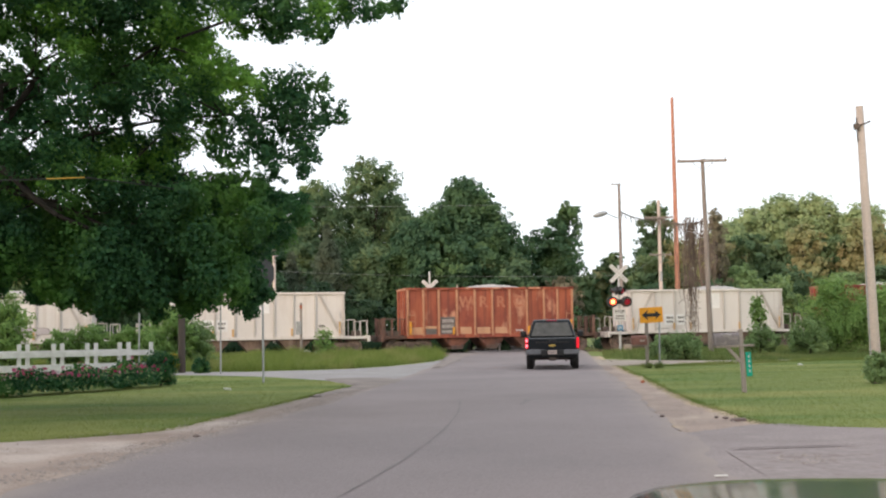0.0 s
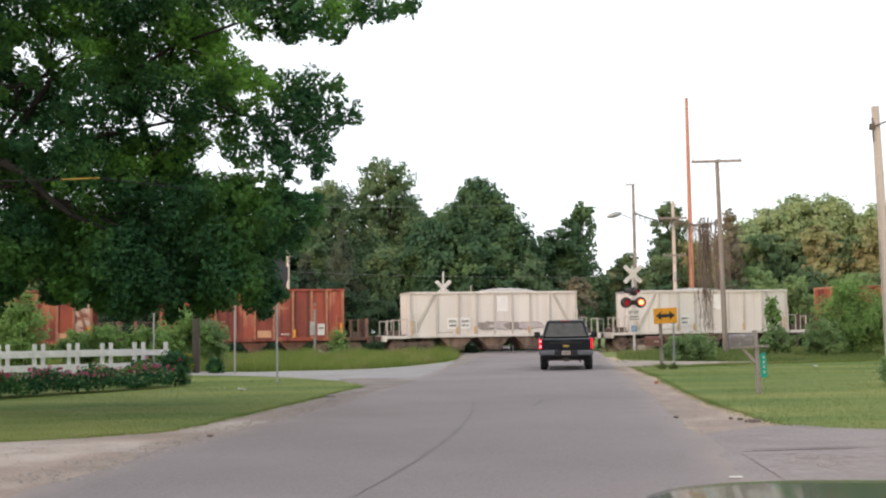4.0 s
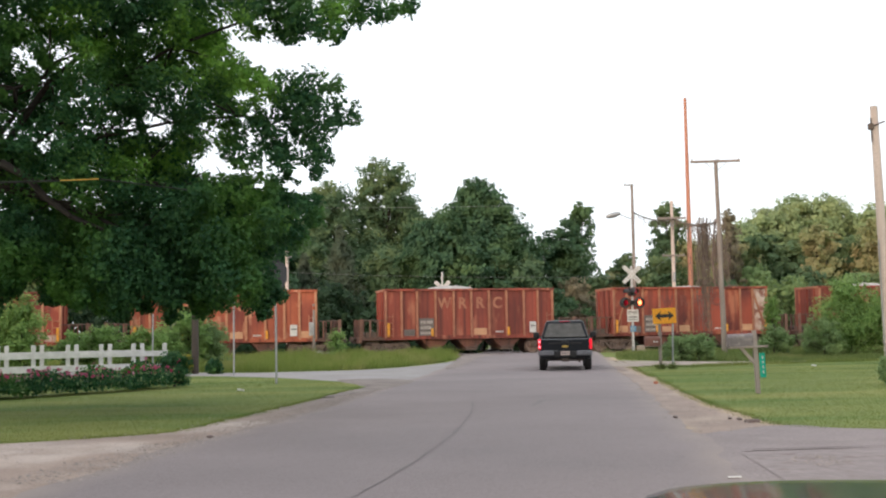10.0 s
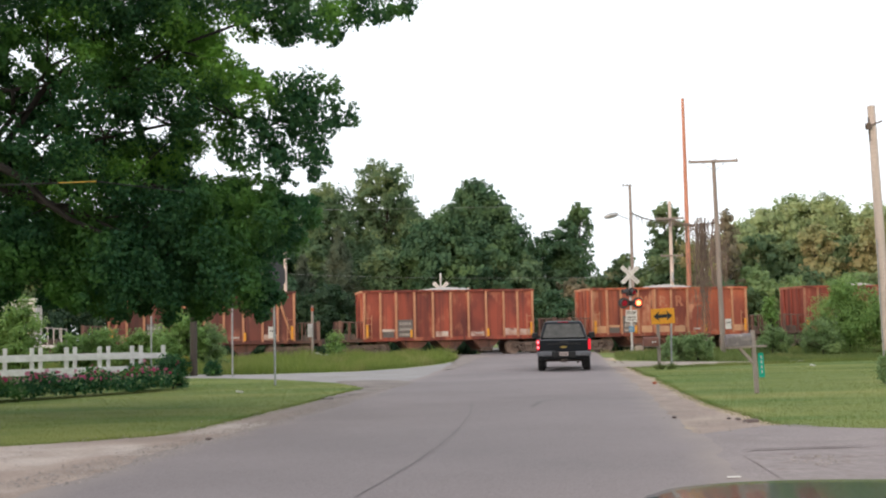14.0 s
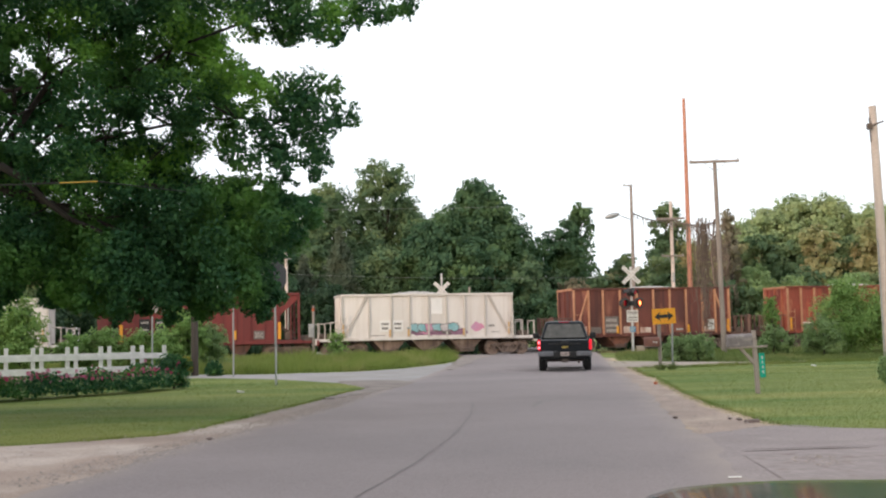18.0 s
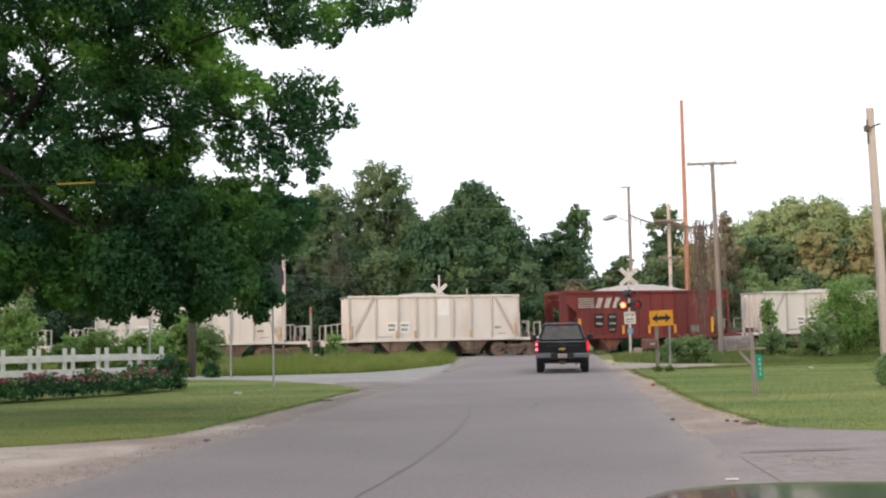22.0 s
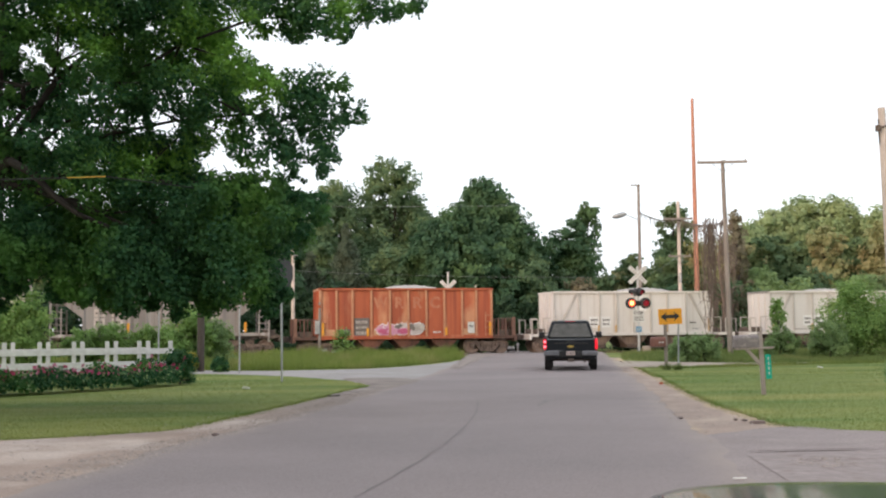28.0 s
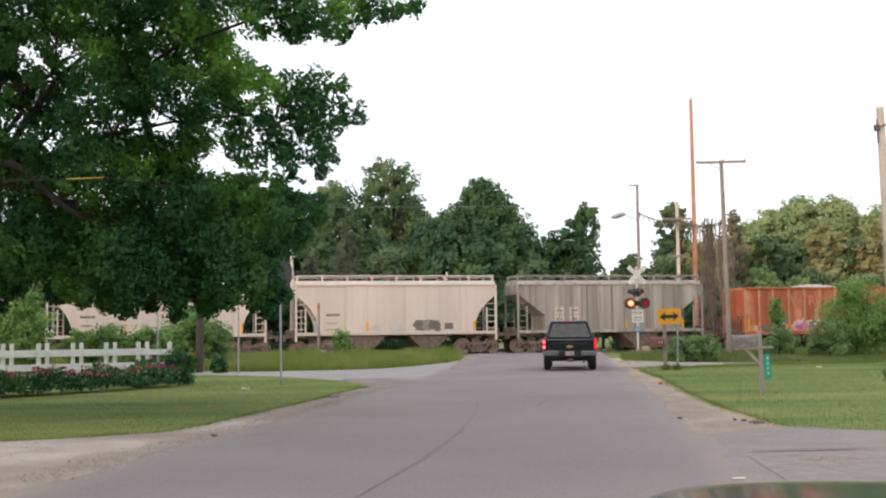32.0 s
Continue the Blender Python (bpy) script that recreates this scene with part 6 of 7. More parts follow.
def pickup():
    th = thing("pickup_truck", pose(4.4, 41.4, gz(4.5, 42.5) + 0.036, 0, 0, -6), "black pickup truck waiting with its brake lights lit", "pickup truck")
    bm = nbm()
    box(bm, -0.97, 0.97, 0.18, 5.75, 0.55, 1.16, 0.08)
    box(bm, -0.9, 0.9, 0.3, 5.6, 0.42, 0.6, 0.03)
    part("body", bm, "truck", th)
    bm = nbm()
    box(bm, -0.955, 0.955, 0.14, 0.24, 0.66, 1.15, 0.035)
    part("tailgate", bm, "truck", th)
    tg = th.children[-1]
    bm = nbm()
    box(bm, -0.6, 0.6, 0.125, 0.15, 0.98, 1.03, 0.008)
    box(bm, -0.13, 0.13, 0.11, 0.15, 1.02, 1.13, 0.02)
    part("tailgate_handle", bm, "black", tg)
    part("trim_strip", box(nbm(), -0.82, -0.3, 0.128, 0.15, 0.735, 0.755, 0.004), "chrome", tg)
    bm = nbm()
    box(bm, -0.12, 0.12, 0.11, 0.15, 0.86, 0.91, 0.012)
    box(bm, -0.055, 0.055, 0.11, 0.15, 0.84, 0.93, 0.012)
    part("badge", bm, "gold", tg, "small gold badge")
    # bed rails and the cab
    for s in (-1, 1):
        bm = nbm()
        box(bm, s * 0.86, s * 0.97, 0.2, 2.1, 1.1, 1.22, 0.03)
        part("bed_rail", bm, "truck", th)
    bm = nbm()
    box(bm, -0.9, 0.9, 2.1, 4.4, 1.1, 1.86, 0.15)
    for v in bm.verts:
        if v.co.z > 1.4:
            k = (v.co.z - 1.16) / 0.7
            v.co.x *= 1 - 0.2 * k
            v.co.y += (0.12 if v.co.y < 3 else -0.75) * k
    part("cab", bm, "truck", th)
    bm = nbm()
    a = [(-0.8, 2.075, 1.22), (0.8, 2.075, 1.22), (0.61, 2.165, 1.74), (-0.61, 2.165, 1.74)]
    vs = [bm.verts.new(v) for v in a] + [bm.verts.new((x, y + 0.03, z)) for x, y, z in a]
    for f in ((0, 1, 2, 3), (7, 6, 5, 4), (0, 4, 5, 1), (1, 5, 6, 2), (2, 6, 7, 3), (3, 7, 4, 0)):
        bm.faces.new([vs[i] for i in f])
    bmesh.ops.recalc_face_normals(bm, faces=bm.faces)
    part("rear_window", bm, "glass", th, "dark tinted rear window")
    bm = nbm()
    box(bm, -0.2, 0.2, 2.13, 2.18, 1.8, 1.835, 0.008)
    part("high_brake_light", bm, "lens", th, "dim red high brake light")
    for s in (-1, 1):
        bm = nbm()
        box(bm, s * 0.885, s * 0.985, 0.1, 0.3, 0.78, 1.17, 0.03)
        part("tail_light", bm, "tail", th, "lit red tail light")
        l = th.children[-1]
        bm = nbm()
        box(bm, s * 0.885, s * 0.98, 0.085, 0.11, 0.95, 0.985, 0.006)
        part("reverse_lens", bm, "lens", l)
        for z in (0.84, 1.03):
            part("bulb_lens", box(nbm(), s * 0.9, s * 0.965, 0.088, 0.11, z, z + 0.08, 0.01), "hot", l)
        bm = nbm()
        box(bm, s * 0.42, s * 0.98, 0.0, 0.2, 0.56, 0.73, 0.035)
        part("bumper_end", bm, "chrome", th, "dull chrome bumper end")
        bm = nbm()
        box(bm, s * 1.0, s * 1.24, 3.45, 3.62, 1.18, 1.42, 0.05)
        box(bm, s * 0.88, s * 1.02, 3.5, 3.56, 1.22, 1.28, 0.01)
        part("mirror", bm, "black", th)
        for y in (1.35, 4.85):
            wheel(th, s * 0.84, y, 0.4, 0.23)
    bm = nbm()
    box(bm, -0.42, 0.42, 0.04, 0.2, 0.5, 0.72, 0.03)
    part("bumper_step", bm, "black", th)
    bm = nbm()
    box(bm, -0.16, 0.16, 0.015, 0.05, 0.57, 0.71, 0.008)
    p = part("number_plate", bm, "plate", th, "pale number plate")
    bm = nbm()
    for k in range(6):
        box(bm, -0.12 + k * 0.042, -0.095 + k * 0.042, 0.008, 0.02, 0.61, 0.67)
    part("number_bars", bm, "stencil", p)
    bm = nbm()
    rod(bm, (0, 0.35, 0.42), (0, 0.0, 0.4), 0.04, None, 8)
    box(bm, -0.12, 0.12, 0.1, 0.35, 0.33, 0.46, 0.02)
    part("tow_hitch", bm, "iron", th)
    part("exhaust_pipe", rod(nbm(), (0.5, 0.6, 0.36), (0.5, 0.2, 0.33), 0.04, None, 8), "iron", th)
    part("rear_axle", rod(nbm(), (-0.8, 1.35, 0.4), (0.8, 1.35, 0.4), 0.07, None, 8), "iron", th)


pickup()


def parked_car():
    """The front of the dark green car from which the view is taken."""
    th = thing("green_car", pose(1.2, 2.95, 0.029, 0, 0, -8), "dark green glossy car bonnet reflecting the train", "car")
    n, m = 24, 18
    v = []
    for j in range(m + 1):
        y = -2.0 + 2.1 * j / m
        for i in range(n + 1):
            u = -1 + 2 * i / n
            x = u * 0.74
            z = 1.0 - 0.075 * y - 0.045 * abs(u) ** 4 - 0.30 * max(0, (y - -0.12) / 0.22) ** 2 * 0.3 - 0.02 * (y / 2) ** 2
            if abs(u) > 0.9:
                z -= 0.5 * (abs(u) - 0.9)
            v.append((x, y, z))
    f = np.array([(j * (n + 1) + i, j * (n + 1) + i + 1, (j + 1) * (n + 1) + i + 1, (j + 1) * (n + 1) + i) for j in range(m) for i in range(n)])
    ob = mesh_np("bonnet", np.array(v), f, "green_paint")
    ob.data.polygons.foreach_set("use_smooth", np.ones(len(ob.data.polygons), dtype=bool))
    ob.parent = th
    tagged(ob, "glossy dark green bonnet")
    for s in (-1, 1):
        bm = nbm()
        box(bm, s * 0.72, s * 0.86, -2.0, 0.1, 0.45, 0.88, 0.04)
        for v in bm.verts:
            if v.co.z > 0.7:
                v.co.z += 0.09 * max(0.0, -v.co.y - 0.4)
        part("wing", bm, "green_paint", th)
        wheel(th, s * 0.7, -0.75, 0.31, 0.2)
    bm = nbm()
    box(bm, -0.84, 0.84, 0.08, 0.3, 0.3, 0.82, 0.07)
    part("front_bumper", bm, "green_paint", th)
    bm = nbm()
    box(bm, -0.7, 0.7, -1.95, -0.05, 0.3, 0.55, 0.03)
    part("underbody", bm, "black", th)


parked_car()

# bits on the ground
rng = random.Random(12)
for k, (x, y) in enumerate([(4.56, 16.96), (4.44, 17.25), (4.34, 17.41), (3.59, 17.82), (-3.25, 15.7)]):
    bm = nbm()
    w = 0.1 if k == 0 else rng.uniform(0.03, 0.06)
    if k == 0:
        box(bm, -w, w, -0.06, 0.06, -0.03, 0.015, 0.012)
    else:
        bmesh.ops.create_icosphere(bm, subdivisions=2, radius=1, matrix=Matrix.Diagonal((w, 0.04, 0.02, 1)))
    for v in bm.verts:
        v.co *= 1 + 0.2 * noise.noise(v.co * 20)
    solo("stone", bm, "clod", pose(x, y, 0.045, 0, 0, rng.uniform(-20, 20)), "small dark clod at the edge of the asphalt", "stone", "clods by the street")
for x, y in ((-5.2, 28.9), (13.0, 40.0)):
    bm = nbm()
    box(bm, -0.09, 0.09, -0.04, 0.04, 0, 0.05, 0.01)
    solo("litter", bm, "white", pose(x, y, 0.03, 0, 8, 30), "crumpled white scrap of paper on the lawn", "litter")
bm = nbm()
box(bm, -0.06, 0.06, -0.02, 0.02, 0, 0.012, 0.004)
solo("litter", bm, "white", pose(2.66, 10.56, 0.042, 0, 0, 4), "small flat white scrap on the asphalt", "litter")
solo("litter", box(nbm(), -0.05, 0.05, -0.03, 0.03, 0, 0.06, 0.02), "orange", pose(5.41, 29.2, 0.02, 0, 0, 20), "small orange scrap on the road shoulder", "litter")
# ---- trees, shrubs, grass ----
def leafy(name, centres, outward, size, material, seed, parent=None, droop=0.2, tilt=0.75):
    v, f = leaf_arrays(np.random.default_rng(seed), centres, outward, size, droop, tilt)
    ob = mesh_np(name, v, f, material)
    ob.parent = parent
    return ob


def maple():
    th = thing("maple_tree", pose(0, 0, 0), "large dark green maple with boughs hanging over the lawn", "tree")
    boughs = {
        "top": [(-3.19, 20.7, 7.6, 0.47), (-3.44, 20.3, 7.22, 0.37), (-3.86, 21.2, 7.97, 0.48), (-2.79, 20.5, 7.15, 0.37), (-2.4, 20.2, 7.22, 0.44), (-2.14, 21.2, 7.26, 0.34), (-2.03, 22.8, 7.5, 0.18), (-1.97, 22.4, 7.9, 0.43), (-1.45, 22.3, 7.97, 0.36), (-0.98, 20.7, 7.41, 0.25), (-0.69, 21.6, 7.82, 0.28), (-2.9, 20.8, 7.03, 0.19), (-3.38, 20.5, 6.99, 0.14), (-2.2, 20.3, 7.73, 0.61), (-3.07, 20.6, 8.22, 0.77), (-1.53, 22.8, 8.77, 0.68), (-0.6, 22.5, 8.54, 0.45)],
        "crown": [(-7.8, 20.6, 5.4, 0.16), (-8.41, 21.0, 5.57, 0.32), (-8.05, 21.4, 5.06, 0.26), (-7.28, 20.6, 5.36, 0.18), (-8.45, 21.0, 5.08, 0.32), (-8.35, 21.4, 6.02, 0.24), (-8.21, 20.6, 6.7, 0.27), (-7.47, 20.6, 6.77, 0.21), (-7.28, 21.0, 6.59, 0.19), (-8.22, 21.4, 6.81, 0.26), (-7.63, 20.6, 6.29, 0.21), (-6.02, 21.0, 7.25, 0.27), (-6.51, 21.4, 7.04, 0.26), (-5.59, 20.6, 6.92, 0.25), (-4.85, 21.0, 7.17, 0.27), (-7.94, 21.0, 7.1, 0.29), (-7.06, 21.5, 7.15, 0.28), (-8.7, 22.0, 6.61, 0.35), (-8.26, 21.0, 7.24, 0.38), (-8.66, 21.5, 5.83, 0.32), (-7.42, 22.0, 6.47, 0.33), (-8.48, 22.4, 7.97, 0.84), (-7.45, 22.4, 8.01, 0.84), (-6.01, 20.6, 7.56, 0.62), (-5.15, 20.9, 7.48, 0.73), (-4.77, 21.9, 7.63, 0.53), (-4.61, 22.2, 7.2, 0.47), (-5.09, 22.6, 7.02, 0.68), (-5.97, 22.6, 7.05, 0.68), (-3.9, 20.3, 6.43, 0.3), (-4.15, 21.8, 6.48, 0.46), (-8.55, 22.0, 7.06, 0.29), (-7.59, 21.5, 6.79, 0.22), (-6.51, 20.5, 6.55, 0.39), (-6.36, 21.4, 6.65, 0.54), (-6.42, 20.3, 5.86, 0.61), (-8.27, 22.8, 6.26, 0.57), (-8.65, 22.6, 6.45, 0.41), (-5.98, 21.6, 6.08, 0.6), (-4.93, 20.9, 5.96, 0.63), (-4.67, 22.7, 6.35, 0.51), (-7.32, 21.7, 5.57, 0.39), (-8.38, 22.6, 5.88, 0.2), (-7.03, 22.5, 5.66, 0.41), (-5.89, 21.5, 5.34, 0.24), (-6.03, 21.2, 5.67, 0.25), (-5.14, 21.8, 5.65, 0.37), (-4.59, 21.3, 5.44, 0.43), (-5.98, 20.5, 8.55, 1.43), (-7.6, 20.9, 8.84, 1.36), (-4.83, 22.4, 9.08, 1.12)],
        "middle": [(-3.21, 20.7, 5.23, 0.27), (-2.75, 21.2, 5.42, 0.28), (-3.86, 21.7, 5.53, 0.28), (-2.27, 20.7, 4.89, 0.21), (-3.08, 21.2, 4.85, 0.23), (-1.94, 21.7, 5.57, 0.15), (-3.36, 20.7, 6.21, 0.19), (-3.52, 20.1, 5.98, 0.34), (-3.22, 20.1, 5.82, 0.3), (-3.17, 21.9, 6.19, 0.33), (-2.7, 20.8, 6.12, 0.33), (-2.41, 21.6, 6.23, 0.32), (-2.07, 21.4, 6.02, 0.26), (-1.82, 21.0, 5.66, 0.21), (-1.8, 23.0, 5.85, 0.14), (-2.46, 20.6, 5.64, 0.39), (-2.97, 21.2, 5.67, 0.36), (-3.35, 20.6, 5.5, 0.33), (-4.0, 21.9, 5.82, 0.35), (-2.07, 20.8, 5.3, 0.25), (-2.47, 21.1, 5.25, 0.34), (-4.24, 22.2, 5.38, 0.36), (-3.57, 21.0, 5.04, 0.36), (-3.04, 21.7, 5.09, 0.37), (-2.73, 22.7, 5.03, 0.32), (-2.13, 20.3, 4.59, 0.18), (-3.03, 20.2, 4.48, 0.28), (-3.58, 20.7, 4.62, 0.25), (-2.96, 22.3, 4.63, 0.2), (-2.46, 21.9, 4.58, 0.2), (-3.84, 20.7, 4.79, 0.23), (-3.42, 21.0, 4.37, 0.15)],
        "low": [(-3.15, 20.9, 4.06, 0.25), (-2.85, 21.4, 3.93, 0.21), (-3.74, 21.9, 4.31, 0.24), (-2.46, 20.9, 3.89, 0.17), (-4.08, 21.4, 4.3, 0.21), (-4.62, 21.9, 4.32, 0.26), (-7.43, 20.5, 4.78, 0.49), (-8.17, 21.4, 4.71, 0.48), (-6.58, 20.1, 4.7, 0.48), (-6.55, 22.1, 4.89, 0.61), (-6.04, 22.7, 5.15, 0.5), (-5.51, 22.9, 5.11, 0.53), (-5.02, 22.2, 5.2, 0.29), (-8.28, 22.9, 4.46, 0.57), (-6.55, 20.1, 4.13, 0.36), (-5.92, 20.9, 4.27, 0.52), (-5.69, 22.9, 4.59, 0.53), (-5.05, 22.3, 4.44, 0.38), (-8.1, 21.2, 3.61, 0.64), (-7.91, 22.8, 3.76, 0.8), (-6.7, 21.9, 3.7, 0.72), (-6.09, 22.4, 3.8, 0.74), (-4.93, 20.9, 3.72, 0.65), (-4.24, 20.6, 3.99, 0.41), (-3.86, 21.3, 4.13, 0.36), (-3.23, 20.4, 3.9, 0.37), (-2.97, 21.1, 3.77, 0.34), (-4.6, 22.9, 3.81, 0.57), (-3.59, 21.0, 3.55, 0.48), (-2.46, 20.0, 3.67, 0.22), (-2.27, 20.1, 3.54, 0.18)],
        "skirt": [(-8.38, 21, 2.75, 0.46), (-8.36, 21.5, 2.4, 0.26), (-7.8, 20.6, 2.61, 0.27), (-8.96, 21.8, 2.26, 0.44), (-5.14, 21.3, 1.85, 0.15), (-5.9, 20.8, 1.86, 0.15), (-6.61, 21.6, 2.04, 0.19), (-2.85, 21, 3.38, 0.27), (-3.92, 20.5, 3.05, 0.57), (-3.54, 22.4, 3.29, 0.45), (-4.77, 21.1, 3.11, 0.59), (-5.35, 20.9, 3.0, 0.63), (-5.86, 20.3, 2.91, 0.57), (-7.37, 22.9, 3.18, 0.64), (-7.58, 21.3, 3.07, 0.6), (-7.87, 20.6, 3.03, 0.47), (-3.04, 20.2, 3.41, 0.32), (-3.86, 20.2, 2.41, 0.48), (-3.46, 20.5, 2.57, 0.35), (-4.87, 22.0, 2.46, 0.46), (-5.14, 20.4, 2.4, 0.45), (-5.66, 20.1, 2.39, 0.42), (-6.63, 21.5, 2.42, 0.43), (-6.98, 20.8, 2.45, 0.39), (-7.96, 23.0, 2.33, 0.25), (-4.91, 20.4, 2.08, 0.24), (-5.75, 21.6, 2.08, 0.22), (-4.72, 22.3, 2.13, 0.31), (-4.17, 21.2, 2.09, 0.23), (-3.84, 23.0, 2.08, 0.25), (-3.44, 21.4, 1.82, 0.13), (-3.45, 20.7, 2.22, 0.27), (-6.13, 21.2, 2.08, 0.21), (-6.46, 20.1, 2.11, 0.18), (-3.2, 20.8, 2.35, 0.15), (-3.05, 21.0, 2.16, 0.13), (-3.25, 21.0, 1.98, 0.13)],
        # the last six are unseen leaf masses added to shade the lawn
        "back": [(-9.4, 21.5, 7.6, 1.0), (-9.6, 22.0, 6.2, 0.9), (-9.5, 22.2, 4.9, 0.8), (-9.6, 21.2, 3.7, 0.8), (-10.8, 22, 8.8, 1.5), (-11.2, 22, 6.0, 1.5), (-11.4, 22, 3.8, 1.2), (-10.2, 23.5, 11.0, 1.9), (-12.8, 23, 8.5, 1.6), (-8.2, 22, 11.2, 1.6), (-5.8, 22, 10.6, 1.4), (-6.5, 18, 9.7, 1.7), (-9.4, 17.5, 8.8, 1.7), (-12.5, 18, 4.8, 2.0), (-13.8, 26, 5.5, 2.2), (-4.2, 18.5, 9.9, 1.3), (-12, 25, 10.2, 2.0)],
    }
    # patches coloured as sunlit leaves: x, z, half width, half height
    sunlit_patches = [(-4.3, 6.9, 0.75, 0.6), (-3.5, 6.07, 0.4, 0.3), (-5.5, 4.72, 0.75, 0.3), (-7.1, 7.45, 0.5, 0.22), (-7.4, 4.1, 0.25, 0.2), (-6.5, 6.9, 0.3, 0.2), (-1.9, 7.6, 0.3, 0.2)]
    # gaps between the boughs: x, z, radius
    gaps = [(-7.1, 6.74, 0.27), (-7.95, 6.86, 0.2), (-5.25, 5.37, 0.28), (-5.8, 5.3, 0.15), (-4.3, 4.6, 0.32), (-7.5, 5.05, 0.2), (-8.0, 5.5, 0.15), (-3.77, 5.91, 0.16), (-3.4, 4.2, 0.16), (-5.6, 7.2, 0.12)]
    rng = np.random.default_rng(5)
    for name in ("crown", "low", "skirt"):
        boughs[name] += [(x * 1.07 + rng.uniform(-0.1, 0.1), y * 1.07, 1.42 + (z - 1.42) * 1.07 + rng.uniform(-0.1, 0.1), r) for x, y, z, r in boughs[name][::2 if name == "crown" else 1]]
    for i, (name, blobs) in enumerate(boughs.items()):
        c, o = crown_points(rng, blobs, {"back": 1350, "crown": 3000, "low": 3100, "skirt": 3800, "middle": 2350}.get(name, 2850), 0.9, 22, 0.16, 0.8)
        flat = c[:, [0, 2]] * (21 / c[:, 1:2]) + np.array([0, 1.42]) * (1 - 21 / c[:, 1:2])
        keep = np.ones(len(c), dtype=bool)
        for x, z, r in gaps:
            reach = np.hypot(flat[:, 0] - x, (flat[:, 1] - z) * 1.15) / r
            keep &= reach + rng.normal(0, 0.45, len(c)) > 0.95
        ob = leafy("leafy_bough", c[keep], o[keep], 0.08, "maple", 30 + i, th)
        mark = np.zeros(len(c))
        for x, z, wide, high in sunlit_patches:
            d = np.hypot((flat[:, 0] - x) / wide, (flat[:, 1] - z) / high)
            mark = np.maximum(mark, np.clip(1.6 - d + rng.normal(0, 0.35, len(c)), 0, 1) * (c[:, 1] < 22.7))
        sunlit_attr = ob.data.attributes.new("sunlit", "FLOAT", "POINT")
        sunlit_attr.data.foreach_set("value", np.repeat(mark[keep], 4).astype(np.float32))
    bm = nbm()
    base, fork = (-9.3, 21.6, -0.1), (-8.85, 21.6, 4.4)
    limb(bm, [base, (-9.15, 21.6, 1.5), (-8.95, 21.6, 3.0), fork], 0.38, 0.27, 14)
    part("trunk", bm, "bark", th)
    rr = random.Random(8)
    for tip, r in (((-2.4, 21.3, 7.9), 0.07), ((-5.5, 22, 8.4), 0.12), ((-2.9, 21.8, 5.6), 0.06), ((-4.2, 22.2, 4.2), 0.09), ((-5.2, 21.4, 2.9), 0.13), ((-7.5, 21.3, 6.6), 0.1), ((-10, 23, 11), 0.16), ((-12, 22.5, 8), 0.16), ((-8.6, 21.6, 8.5), 0.24)):
        bm = nbm()
        a, b = Vector(fork), Vector(tip)
        pts = [a]
        for k in range(1, 6):
            q = a.lerp(b, k / 5) + Vector((rr.uniform(-0.15, 0.15), rr.uniform(-0.2, 0.2), 0.5 * math.sin(math.pi * k / 5) * (1 if tip[2] > 5 else 0.5)))
            pts.append(q)
        limb(bm, pts, r * 0.7, 0.02)
        for k in range(2, 6):
            for _ in range(3):
                e = pts[k] + Vector((rr.uniform(-0.9, 0.9), rr.uniform(-0.8, 0.8), rr.uniform(-0.4, 0.8)))
                rod(bm, pts[k], e, 0.03, 0.008, 5)
        part("limb", bm, "bark", th)
    part("limb", limb(nbm(), [(-8.85, 21.5, 4.5), (-8.2, 20.9, 4.7), (-7.75, 20.9, 4.45), (-7.35, 20.9, 4.02), (-6.9, 20.9, 3.68), (-6.4, 21.2, 3.45)], 0.09, 0.04, 10), "bark", th)


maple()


def egg_blobs(rng, x, y, bottom, top, half, n):
    """Rounded leaf masses spread over a broad, uneven crown."""
    out = []
    h = top - bottom
    size = min(half, h * 0.4)
    for k in range(n):
        u = (k + 0.5) / n
        w = half * max(0.0, 1 - abs((u - 0.45) / 0.6) ** 3) ** 0.5
        a = k * 2.4 + rng.uniform(-0.5, 0.5)
        r = size * rng.uniform(0.36, 0.62) * (1.05 - 0.2 * u)
        d = max(0, w - r * 0.75) * rng.uniform(0.6, 1.05)
        z = bottom + r * 0.7 + (h - 1.5 * r) * u
        out.append((x + d * math.cos(a), y + d * math.sin(a) * 0.8, z, r))
    out.append((x + rng.uniform(-0.12, 0.12) * half, y, top - size * 0.46, size * 0.5))
    out.append((x, y, bottom + h * 0.45, size * 0.62))
    return out


def shaped_blobs(rng, rows, n):
    """Leaf masses filling a crown whose half width and lean are given height by height."""
    zs, halves, leans = zip(*rows)
    out = []
    for k in range(n):
        z = zs[0] + (zs[-1] - zs[0]) * (k + 0.5) / n
        w = float(np.interp(z, zs, halves))
        r = min(1.7, max(0.4, w * rng.uniform(0.34, 0.6)))
        a = k * 2.4 + rng.uniform(-0.5, 0.5)
        d = max(0.0, w - r * 0.95) * rng.uniform(0.62, 1.0)
        out.append((float(np.interp(z, zs, leans)) + d * math.cos(a), d * math.sin(a) * 0.8, z - r * 0.4, r))
    return out


